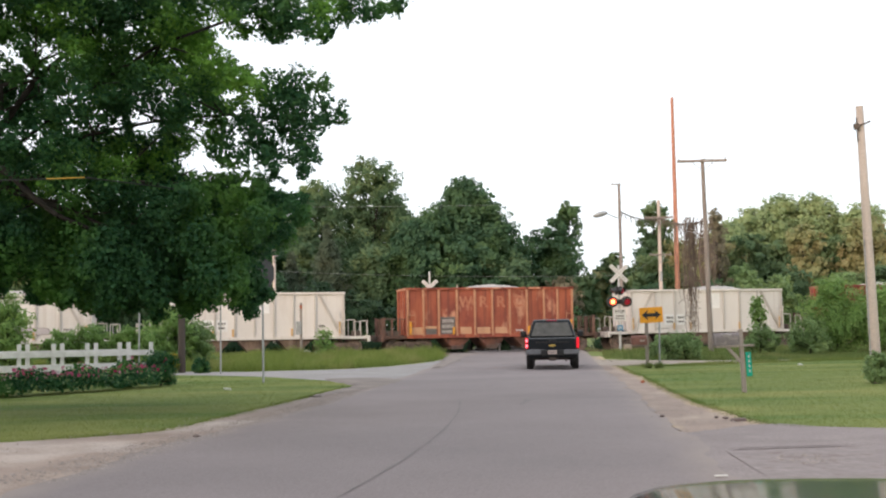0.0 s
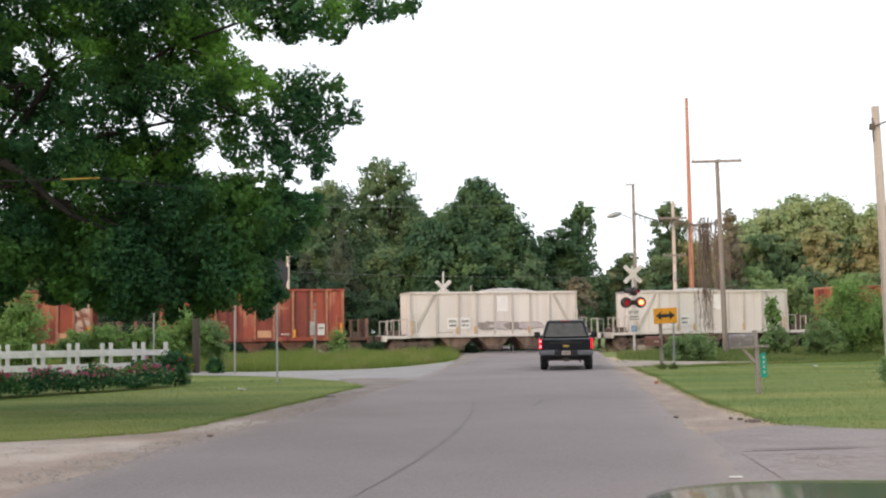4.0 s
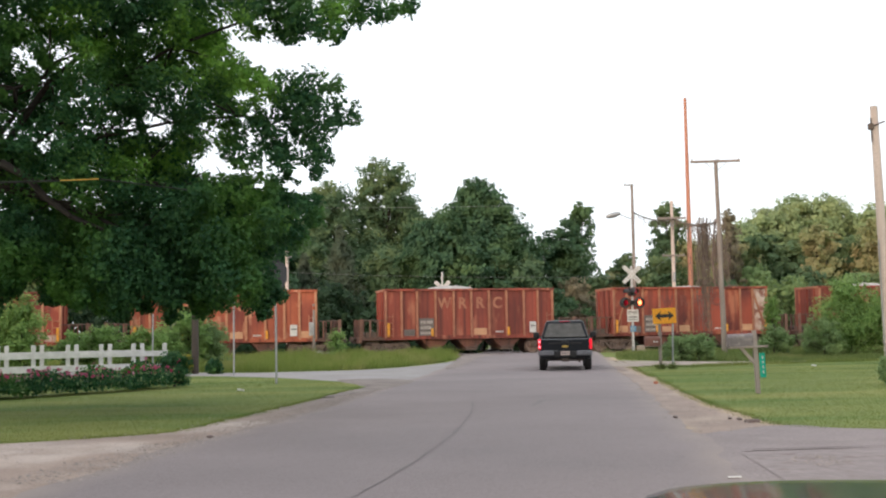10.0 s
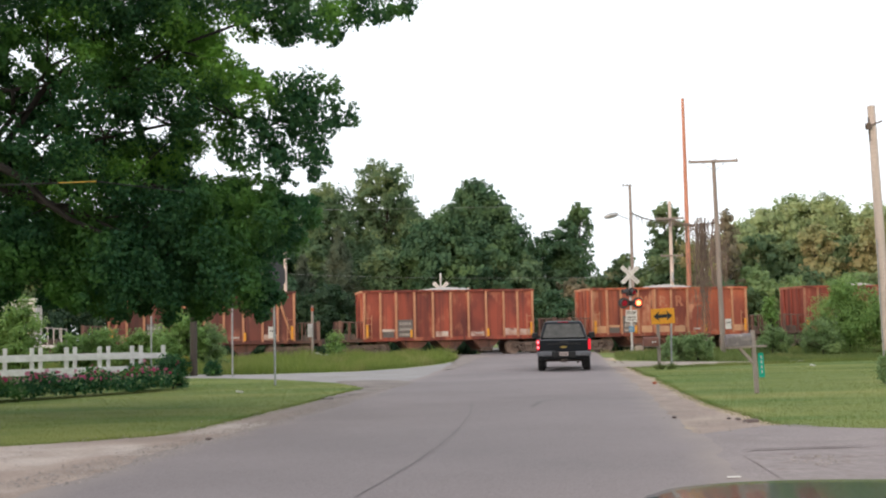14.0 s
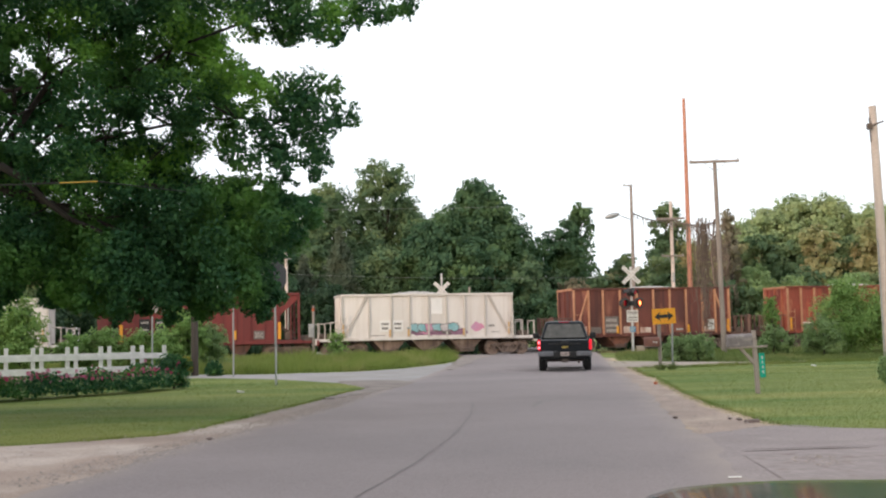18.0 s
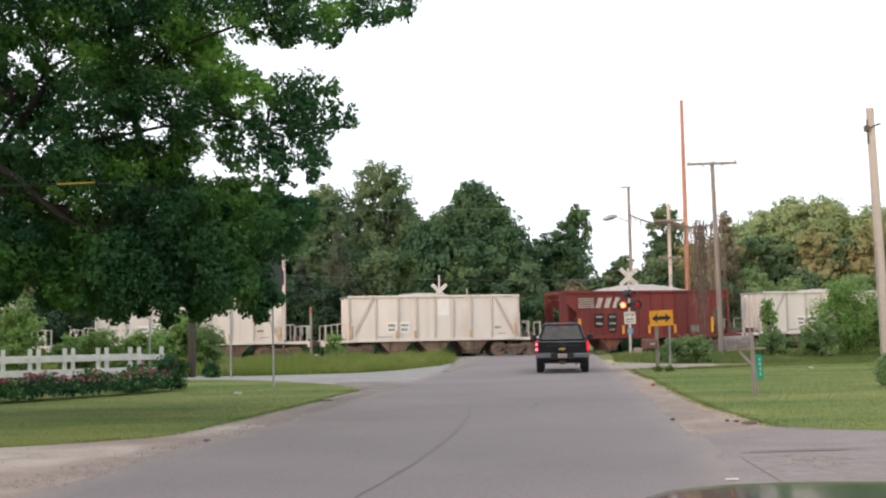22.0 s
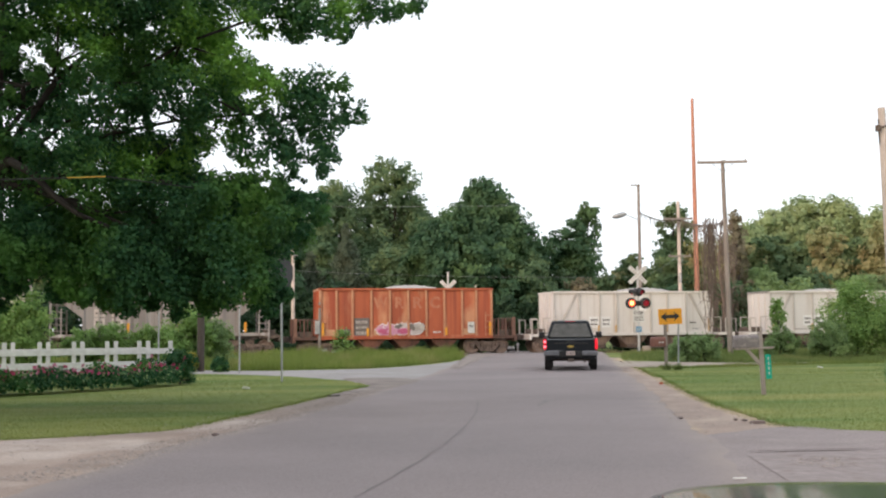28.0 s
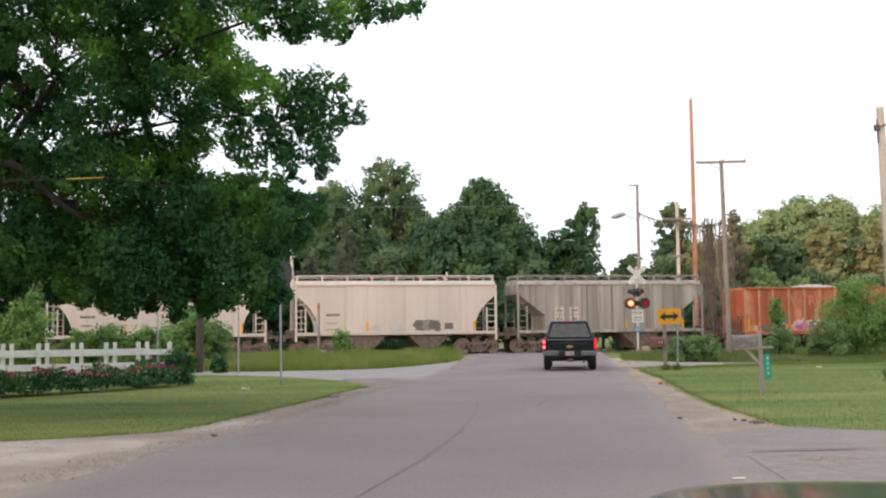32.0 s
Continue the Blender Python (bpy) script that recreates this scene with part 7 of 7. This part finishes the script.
def tree(x, y, top, half, material, label, seed, bottom=None, n=24, leaf=0.3, per=520, trunk=True, category="tree", group="trees beyond the track", rows=None):
    rng = np.random.default_rng(seed)
    z = gz(x, y)
    th = thing("tree" if category == "tree" else "shrub", pose(x, y, z), label, category, group)
    bottom = top * 0.16 if bottom is None else bottom
    blobs = shaped_blobs(rng, rows, n) if rows else egg_blobs(rng, 0, 0, bottom, top, half, n)
    c, o = crown_points(rng, blobs, per, 0.9, 30, 0.25, 0.8)
    c[:, 2] = np.maximum(c[:, 2], 0.05)
    leafy("crown", c, o, leaf, material, seed + 500, th, 0.2, 0.45)
    bm = nbm()
    r = 0.025 * top if trunk else 0.04
    limb(bm, [(0, 0, -0.2), (0.1, 0, top * 0.3), (0, 0.1, top * 0.75)], r, r * 0.3)
    for b in blobs[::2]:
        rod(bm, (0, 0, max(0.1, b[2] * 0.55)), b[:3], r * 0.4, 0.02, 6)
    part("trunk", bm, "bark", th)
    return th


WOODS = [
    # x, y, top, half width, leaves
    (-11.4, 113, 16.9, 3.4, "oak"), (-3.2, 114, 14.6, 2.2, "oak"), (-0.9, 112, 13.3, 2.6, "oak"), (-8, 112, 11.5, 5.0, "oak"), (-2.0, 110, 12.8, 3.0, "oak"), (-13.5, 112, 13.0, 3.4, "oak"), (-14.2, 101, 11.5, 2.8, "dark"),
    (-0.6, 90, 10.8, 3.0, "dark"), (3.0, 89, 9.0, 4.0, "dark"), (6.0, 89, 7.5, 3.0, "oak"),
    (12.6, 93, 6.2, 1.4, "oak"), (9.2, 92, 6.6, 1.7, "oak"),
    (21.1, 105, 13.3, 2.1, "oak"), (23.0, 104, 9.6, 2.6, "olive"), (17.4, 104, 7.4, 1.6, "oak"), (16.06, 100, 8.4, 1.6, "oak"), (15.07, 100, 6.87, 1.4, "olive"), (17.58, 100, 7.08, 1.6, "oak"), (19.0, 98, 8.0, 2.4, "oak"),
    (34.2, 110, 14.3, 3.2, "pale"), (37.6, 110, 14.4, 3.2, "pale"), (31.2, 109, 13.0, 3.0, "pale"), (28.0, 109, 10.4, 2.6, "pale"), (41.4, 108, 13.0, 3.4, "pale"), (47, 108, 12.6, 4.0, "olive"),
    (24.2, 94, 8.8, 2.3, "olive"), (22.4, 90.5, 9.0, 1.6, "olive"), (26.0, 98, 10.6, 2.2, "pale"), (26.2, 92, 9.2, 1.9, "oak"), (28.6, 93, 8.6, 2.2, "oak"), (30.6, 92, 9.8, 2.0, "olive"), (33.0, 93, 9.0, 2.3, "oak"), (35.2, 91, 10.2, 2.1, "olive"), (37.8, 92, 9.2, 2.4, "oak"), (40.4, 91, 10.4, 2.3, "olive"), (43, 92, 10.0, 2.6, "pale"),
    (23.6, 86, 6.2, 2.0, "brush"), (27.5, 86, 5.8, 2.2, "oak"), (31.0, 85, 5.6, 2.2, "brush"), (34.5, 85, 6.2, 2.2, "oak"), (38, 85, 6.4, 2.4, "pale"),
    (-17.0, 98, 14.0, 4.0, "dark"), (-21.5, 96, 12.5, 4.0, "oak"), (-26.5, 95, 12.0, 4.2, "dark"), (-31.5, 94, 12.5, 4.2, "oak"), (-37, 94, 12.0, 4.4, "dark"), (-43, 94, 13.0, 4.4, "oak"),
    (-4.6, 92, 8.6, 2.6, "oak"), (-10.8, 95, 9.3, 1.6, "oak"), (-13.6, 87, 8.0, 2.4, "dark"), (-16.5, 86, 7.2, 3.2, "oak"), (-21.5, 84, 7.0, 3.2, "dark"),
]
NAMES = {"oak": "tall mid-green broadleaf tree with gaps in its crown", "dark": "dense dark green broadleaf tree", "olive": "olive-brown tree with thinning leaves", "fresh": "bright green young tree beyond the track", "pale": "broad green tree with evening haze in its pale leaf colour", "brush": "leafy green undergrowth tree"}
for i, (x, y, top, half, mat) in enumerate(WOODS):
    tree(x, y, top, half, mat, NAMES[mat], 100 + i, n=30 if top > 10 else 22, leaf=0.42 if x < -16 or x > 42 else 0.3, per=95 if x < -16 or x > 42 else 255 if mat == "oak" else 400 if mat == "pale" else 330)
tree(-6.0, 115, 19.0, 4.0, "oak", "tall rounded tree with sky showing through its crown", 160, 0.0, 60, 0.3, 165, rows=[(3.5, 4.2, 0), (8, 4.4, 0), (12, 4.2, 0), (14.9, 4.3, 0.35), (16.7, 4.0, 0.2), (18.0, 3.2, 0.05), (19.0, 2.3, 0)])
tree(3.0, 93, 14.1, 4.5, "dark", "broad dense dark green tree with a pointed crown", 161, 0.0, 84, 0.28, 320, rows=[(2.5, 5.2, 0.6), (6, 5.4, 0.6), (8.5, 5.3, 0.7), (9.5, 4.9, 0.6), (11.1, 3.9, 0.1), (11.8, 3.2, 0), (12.8, 2.3, -0.1), (14.0, 1.3, -0.2)])
tree(11.4, 95, 12.4, 2.0, "dark", "slim upright dark green tree", 162, 0.0, 50, 0.28, 320, rows=[(1.5, 2.6, -0.8), (6.2, 2.6, -0.8), (8.2, 2.4, -0.8), (9.6, 2.0, -0.6), (10.8, 1.5, 0), (11.6, 1.3, 0.3), (12.2, 1.1, 0.45)])
tree(9.0, 95.5, 10.0, 1.3, "dark", "small tree crown between two larger ones", 163, 1.0, 18, 0.26, 300)
tree(10.2, 87.5, 5.6, 1.5, "dried", "grey-brown withered bush beyond the track", 164, 0.5, 16, 0.22, 260)


def spruce(x, y, top, half, seed):
    """A conifer with tiers of drooping boughs."""
    rng = np.random.default_rng(seed)
    th = thing("spruce_tree", pose(x, y, gz(x, y)), "grey-green spruce with drooping boughs", "tree", "trees beyond the track")
    part("trunk", limb(nbm(), [(0, 0, -0.2), (0.05, 0, top * 0.5), (0, 0, top)], 0.16, 0.03), "bark", th)
    tiers = 22
    cs, os = [], []
    for k in range(tiers):
        u = (k + 0.5) / tiers
        for b in range(8):
            a = 2 * math.pi * (b + 0.5 * (k % 2)) / 8 + rng.uniform(-0.35, 0.35)
            z = top * (0.08 + 0.92 * u) + rng.uniform(-0.35, 0.35)
            out = (half * (1 - u) ** 0.85 + 0.1) * rng.uniform(0.6, 1.15)
            m = int(24 + 60 * out)
            d = rng.uniform(0.1, 1, m)
            p = np.stack([np.cos(a) * d * out, np.sin(a) * d * out, z - 0.45 * out * d ** 1.4], axis=1)
            p += rng.normal(0, 1, (m, 3)) * np.array([0.1, 0.1, 0.12]) * (0.6 + out)
            cs.append(p)
            os.append(np.tile(np.array([math.cos(a), math.sin(a), 0.5]), (m, 1)))
    leafy("crown", np.concatenate(cs), np.concatenate(os), 0.2, "spruce", seed, th, 0.3, 0.5)


spruce(-8.2, 90, 10.0, 3.2, 620)
spruce(-11.2, 91, 8.0, 2.4, 650)
for i, x in enumerate(np.arange(-42, 46, 4.2)):
    if 12.5 < x < 15:
        continue
    tree(float(x), 82 + (i * 37 % 10) * 0.35, 3.8 + (i * 53 % 17) * 0.1, 3.0, "shadeleaf" if x < 8 else ("dark", "oak")[i % 2] if x < 24 else ("brush", "olive")[i % 2], "low leafy thicket beyond the track", 200 + i, 0.0, 16, 0.26, 300, False, "shrub", "thicket beyond the track")
# dead vine-hung tree
tree(21.7, 85, 10.4, 1.0, "dried", "slim dying tree hung with dark vine", 260, 2.0, 16, 0.25, 420)


def dead_vine():
    th = thing("dead_tree", pose(19.3, 80.5, gz(19.3, 80.5)), "leafless tree hung with brown dead vine", "tree", "trees beyond the track")
    rr = random.Random(21)
    part("trunk", limb(nbm(), [(0, 0, -0.2), (0.2, 0, 3), (-0.1, 0, 6.5), (0.2, 0, 9.3)], 0.16, 0.05), "twig", th)
    for k in range(26):
        bm = nbm()
        z = rr.uniform(2.5, 9.2)
        x = rr.uniform(-1.6, 1.6)
        a = Vector((0, 0, z))
        b = Vector((x, rr.uniform(-0.8, 0.8), z + rr.uniform(-0.3, 1.0)))
        limb(bm, [a, a.lerp(b, 0.6) + Vector((0, 0, 0.25)), b], 0.05, 0.02, 5)
        for j in range(9):
            p = a.lerp(b, rr.uniform(0.3, 1.0))
            rod(bm, p, p + Vector((rr.uniform(-0.25, 0.25), rr.uniform(-0.2, 0.2), -rr.uniform(0.5, 2.4))), 0.022, 0.008, 4)
        part("vine_branch", bm, "twig", th)


dead_vine()


def hanging_vine():
    """Brown strands that hang from the slack cable beside the pole."""
    th = thing("hanging_vine", pose(14.2, 62.0, 0.2), "curtain of brown dead vine hanging from a slack cable", "vine")
    rr = random.Random(4)
    for k in range(34):
        bm = nbm()
        x = rr.gauss(0.1, 0.28) if k < 26 else rr.uniform(-0.9, 0.7)
        top, low = 7.15 + rr.uniform(-0.3, 0.2), rr.uniform(0.3, 3.6) if k < 26 else rr.uniform(4.4, 6.2)
        p = Vector((x, rr.uniform(-0.3, 0.1), top))
        pts = [p]
        while p.z > low:
            p = p + Vector((rr.gauss(0, 0.05) - 0.03 * (p.x - 0.15), rr.gauss(0, 0.04), -0.45))
            pts.append(p)
        limb(bm, pts, 0.022, 0.01, 4)
        for q in pts[1:]:
            for _ in range(2):
                rod(bm, q, q + Vector((rr.gauss(0, 0.13), rr.gauss(0, 0.1), rr.uniform(-0.4, 0.05))), 0.012, 0.006, 4)
        part("strand", bm, "twig", th)


hanging_vine()


def cable_vine():
    """Dead vine wound along the slack cable, with short hanging ends."""
    th = thing("cable_vine", pose(0, 0, 0), "brown dead vine wound along a slack cable", "vine")
    rr = random.Random(14)
    for a, b, n in ((Vector((12.85, 76, 9.35)), Vector((16.5, 80, 9.2)), 40), (Vector((16.5, 80, 9.2)), Vector((14.98, 61, 7.2)), 90)):
        bm = nbm()
        for k in range(n):
            u = rr.uniform(0.02, 0.98)
            p = a.lerp(b, u) - Vector((0, 0, 1.2 * u * (1 - u)))
            q = p + Vector((rr.gauss(0, 0.1), rr.gauss(0, 0.15), -abs(rr.gauss(0, 0.35)) + 0.05))
            rod(bm, p, q, 0.022, 0.008, 4)
            rod(bm, q, q + Vector((rr.gauss(0, 0.12), 0, rr.uniform(-0.25, 0.05))), 0.012, 0.006, 4)
        tagged(part("vine_tangle", bm, "twig", th), kind="stuff")


cable_vine()
# unseen trees added behind and beside the camera: darken reflections, shade maple and lawn
for i, (x, y, top) in enumerate([(-6, -40, 10), (3, -44, 11), (12, -40, 10), (21, -36, 10), (30, -26, 11), (36, -12, 11), (40, 4, 10), (42, 20, 10), (44, 38, 10), (-40, 10, 10), (-42, 26, 11), (-42, 44, 10), (-44, 62, 10), (-20, 3, 15), (-27, 7, 15), (-14, -5, 15), (-33, 14, 14), (-20, -12, 15)]):
    tree(x, y, top, 4.6, ("oak", "dark")[i % 2], NAMES[("oak", "dark")[i % 2]], 700 + i, 0.5, 16, 0.7, 60, group="trees along the street")
# shrubs before the track
for i, (x, y, top, half, mat, lab) in enumerate([
        (20.4, 57, 3.9, 1.7, "fresh", "big bright green shrub beside the track"), (22.8, 57, 3.6, 1.6, "fresh", "big bright green shrub beside the track"), (18.7, 56, 1.9, 1.2, "brush", "low green shrub beside the track"),
        (25.5, 58, 3.8, 1.8, "fresh", "big bright green shrub beside the track"),
        (10.7, 52, 1.2, 0.8, "brush", "low rounded green bush in rough grass"), (11.65, 52.2, 1.3, 0.85, "brush", "low rounded green bush in rough grass"), (16.6, 57, 1.5, 1.0, "brush", "low green bush beside the track"),
        (16.5, 57, 2.95, 0.4, "fresh", "slim leafy sapling beside the track"), (-5.75, 60.5, 1.6, 0.6, "fresh", "small leafy sapling beside the track"),
        (-13.2, 50.4, 1.9, 1.2, "fresh", "bright leafy shrub behind the fence"), (-14.9, 50.2, 2.0, 1.2, "fresh", "bright leafy shrub behind the fence"), (-11.5, 50.6, 2.75, 1.25, "fresh", "tall bright leafy shrub beside the pole"), (-10.5, 51, 2.1, 0.8, "brush", "green shrub beside the pole"), (-16.3, 50.4, 1.8, 1.0, "fresh", "bright leafy shrub behind the fence"), (-12.2, 49.6, 1.7, 1.0, "fresh", "bright leafy shrub behind the fence"),
        (-17.3, 46.5, 3.3, 0.95, "fresh", "tall leafy shrub behind the fence"), (-18.6, 47, 3.0, 1.3, "fresh", "tall leafy shrub behind the fence"),
        (-8.0, 33.4, 1.0, 0.6, "maple", "dark rounded shrub at the end of the flower bed"), (-8.8, 32.6, 0.75, 0.5, "maple", "dark rounded shrub in the flower bed"), (-10.24, 45.0, 0.8, 0.22, "sunny", "clump of tall yellow flowers beside the shrub"), (-9.0, 44.4, 0.62, 0.36, "maple", "small dark shrub at the foot of the pole"),
        (10.75, 27.3, 0.75, 0.3, "brush", "small shrub at the foot of the cut-off pole")]):
    tree(x, y, top, half, mat, lab, 300 + i, top * 0.5 if lab.startswith("slim") else 0.0, 18, 0.08 if y < 46 else 0.115, 2000 if y < 46 else 600 if lab.startswith("slim") else 300 if lab.startswith("small leafy") else 1000, False, "shrub", "shrubs")


def flower_bed():
    th = thing("flower_bed", pose(0, 0, 0), "dense flower bed with pink and white blooms below the fence", "flower bed", "", "stuff")
    rng = np.random.default_rng(9)
    n = 16000
    u, w = rng.uniform(0, 1, n), rng.uniform(0, 1, n)
    x = -15.0 + 7.3 * u
    near = np.interp(x, [-15, -10.3, -8.5, -7.2], [22.5, 26.6, 29.6, 32.0])
    y = near + w * 2.6
    h = (0.54 + 0.2 * np.sin(x * 3.1) * np.sin(y * 2.3)) * rng.uniform(0.1, 1, n) ** 0.6 * np.minimum(1, 0.35 + w * 2)
    c = np.stack([x, y, h + 0.02], axis=1)
    o = rng.normal(0, 1, (n, 3))
    few = rng.uniform(0, 1, n) < 0.14
    leafy("leaves", c[~few], o[~few], 0.1, "maple", 41, th)
    leafy("paler_leaves", c[few], o[few], 0.1, "brush", 43, th)
    k = rng.uniform(0, 1, n) < 0.075
    k &= h > 0.3
    leafy("blooms", c[k] + np.array([0, 0, 0.09]), o[k], 0.11, "flower", 42, th)


flower_bed()


def blades(name, label, places, height, width, material, seed, uneven=0.0):
    """Grass as bent single blades."""
    rng = np.random.default_rng(seed)
    n = len(places)
    z = np.array([gz(x, y) for x, y in places])
    a = rng.uniform(0, 2 * math.pi, n)
    h = height * rng.uniform(0.5, 1.3, n) * np.array([0.9 + uneven * noise.noise(Vector((x * 0.9, y * 0.35, seed))) for x, y in places])
    w = width * rng.uniform(0.6, 1.3, n)
    side = np.stack([np.cos(a) * w, np.sin(a) * w, np.zeros(n)], axis=1)
    base = np.stack([places[:, 0], places[:, 1], z], axis=1)
    tip = base + np.stack([rng.normal(0, 0.35, n) * h, rng.normal(0, 0.35, n) * h, h], axis=1)
    v = np.stack([base - side, base + side, tip], axis=1).reshape(-1, 3)
    return tagged(mesh_np(name, v, np.arange(n * 3).reshape(n, 3), material), label, "grass", "", "stuff")


rng = np.random.default_rng(77)
LEFT_LAWN = [(-18, 15.2), (-7.6, 15.45), (-5.9, 15.6), (-4.75, 16.35), (-4.05, 17.05), (-3.6, 19.6), (-3.15, 22.7), (-2.5, 27.4), (-2.15, 29.9), (-2.5, 32.2), (-3.3, 35.2), (-4.7, 38.0), (-7.1, 41.2), (-12, 44.6), (-18, 47)]
blades("lawn_grass", "short mown green lawn grass", strew(rng, 170000, LEFT_LAWN, 1.5), 0.022, 0.0045, "blade", 1)
RIGHT_LAWN = [(4.97, 16.0), (5.6, 15.7), (8, 14.8), (20, 13.9), (22, 50), (18, 50.2), (16.5, 49.2), (14.7, 48.1), (12.0, 46.7), (9.3, 45.1), (7.5, 45.2), (7.2, 43.0), (6.05, 32.5), (5.3, 25.6), (4.95, 21.3), (4.85, 18.8), (4.8, 17.2)]
blades("lawn_grass", "short mown green lawn grass", strew(rng, 180000, RIGHT_LAWN, 1.5), 0.022, 0.0045, "blade", 2)
# longer blades straying over the rims of both lawns
def fringe(line, n, spread):
    line = smooth_line(line, n)
    return line + np.stack([rng.normal(0, spread, n), rng.normal(0, spread, n)], axis=1)


blades("edge_grass", "uneven grass straggling over the lawn's edge", fringe(LEFT_LAWN[1:9], 9000, 0.09), 0.034, 0.008, "blade", 11, 0.6)
blades("edge_grass", "uneven grass straggling over the lawn's edge", fringe(RIGHT_LAWN[-9:] + RIGHT_LAWN[:4], 9000, 0.09), 0.034, 0.008, "blade", 12, 0.6)
blades("path_grass", "longer grass beside the sandy track", strew(rng, 9000, [(7.6, 45.2), (9.3, 44.2), (12.0, 45.4), (16, 47.4), (24, 50), (24, 51), (16.6, 49.4), (14.7, 48.2), (12, 46.8), (9.3, 45.2)], 1.0), 0.12, 0.012, "blade", 13, 0.9)
blades("dry_edge_grass", "straw-coloured dry grass along the rim of the lawn", fringe(RIGHT_LAWN[-9:] + RIGHT_LAWN[:4], 5000, 0.07) - np.array([0.06, 0.05]), 0.03, 0.008, "weed", 15, 0.6)
TALL = [(-30, 56.2), (-13, 48.4), (-8.0, 45.7), (-5.6, 46.2), (-3.4, 47.1), (-1.7, 49.9), (0.0, 53.8), (0.7, 57.2), (0.2, 62), (-3.7, 63), (-13, 62.5), (-30, 60)]
blades("tall_grass", "tall unmown yellow-green grass beside the track", strew(rng, 120000, TALL, 1.0), 0.42, 0.011, "meadow", 3, 0.9)
ROUGH = [(8.3, 54.4), (10.8, 52.2), (13.0, 50.5), (15.2, 49.9), (18, 50.6), (40, 54.4), (40, 72), (18, 66.5), (11.6, 65), (9.6, 63.5), (8.6, 57)]
blades("rough_grass", "rough green grass between the path and the track", strew(rng, 70000, ROUGH, 1.2), 0.2, 0.014, "roughgrass", 4, 0.9)
tuft = np.concatenate([np.stack([rng.normal(x, 0.07, 160), rng.normal(42.5, 0.06, 160)], axis=1) for x in (8.1, 8.55)])
blades("post_grass", "tufts of longer grass at the feet of the sign posts", tuft, 0.24, 0.012, "roughgrass", 14, 0.5)
# dry weeds along the ballast, and growth beyond it with shade in its colour
along = rng.uniform(-34, 40, 26000)
off = -2.0 - rng.exponential(0.45, 26000)
wx, wy = along * math.cos(TH) - (off + 1.5) * math.sin(TH), NEAR_FACE + along * math.sin(TH) + (off + 1.5) * math.cos(TH)
keep = (wx < 0.9) | (wx > 9.4)
blades("dry_weeds", "dry brownish weeds at the edge of the ballast", np.stack([wx, wy], axis=1)[keep], 0.34, 0.011, "weed", 6, 0.9)
along = rng.uniform(-44, 44, 30000)
off = 3.2 + rng.exponential(1.2, 30000)
wx, wy = along * math.cos(TH) - (off + 1.5) * math.sin(TH), NEAR_FACE + along * math.sin(TH) + (off + 1.5) * math.cos(TH)
keep = (wx < 2.0) | (wx > 11.0)
blades("bank_weeds", "rank weeds beyond the track with shade in their colour", np.stack([wx, wy], axis=1)[keep], 1.1, 0.06, "shadeleaf", 7)
# ---- what moves ----
def flash_rows(home, left):
    """A flashing lens: it turns its lit face out for half of each beat."""
    beat, start = 1.2375, -0.519
    turn = 0 if -start % beat < beat / 2 else 180
    if not left:
        turn += 180
    rows = [(0.0, home @ pose(0, 0, 0, 0, 0, turn))]
    for half in range(58):
        t = start + half * beat / 2
        if 0.07 < t < 31.8:
            for k in range(4):
                rows.append((t - 0.07 + k * 1 / 30, home @ pose(0, 0, 0, 0, 0, turn + 60 * k)))
            turn += 180
    rows.append((32.0, home @ pose(0, 0, 0, 0, 0, turn)))
    return rows


def motions():
    for car, s in TRAIN:
        walk(car, [(t, car_pose(s + travel(t))) for t in (0, 4, 8, 12, 16, 20, 24, 28, 32)])
    for w, s in WHEELS:
        home = Matrix.Translation(w.location)
        walk(w, [(k / 15, home @ pose(0, 0, 0, 0, math.degrees((travel(k / 15) - travel(0)) / 0.47) % 360, 0)) for k in range(481)])
    for lens, left in FLASHERS:
        walk(lens, flash_rows(Matrix.Translation(lens.location), left))


motions()
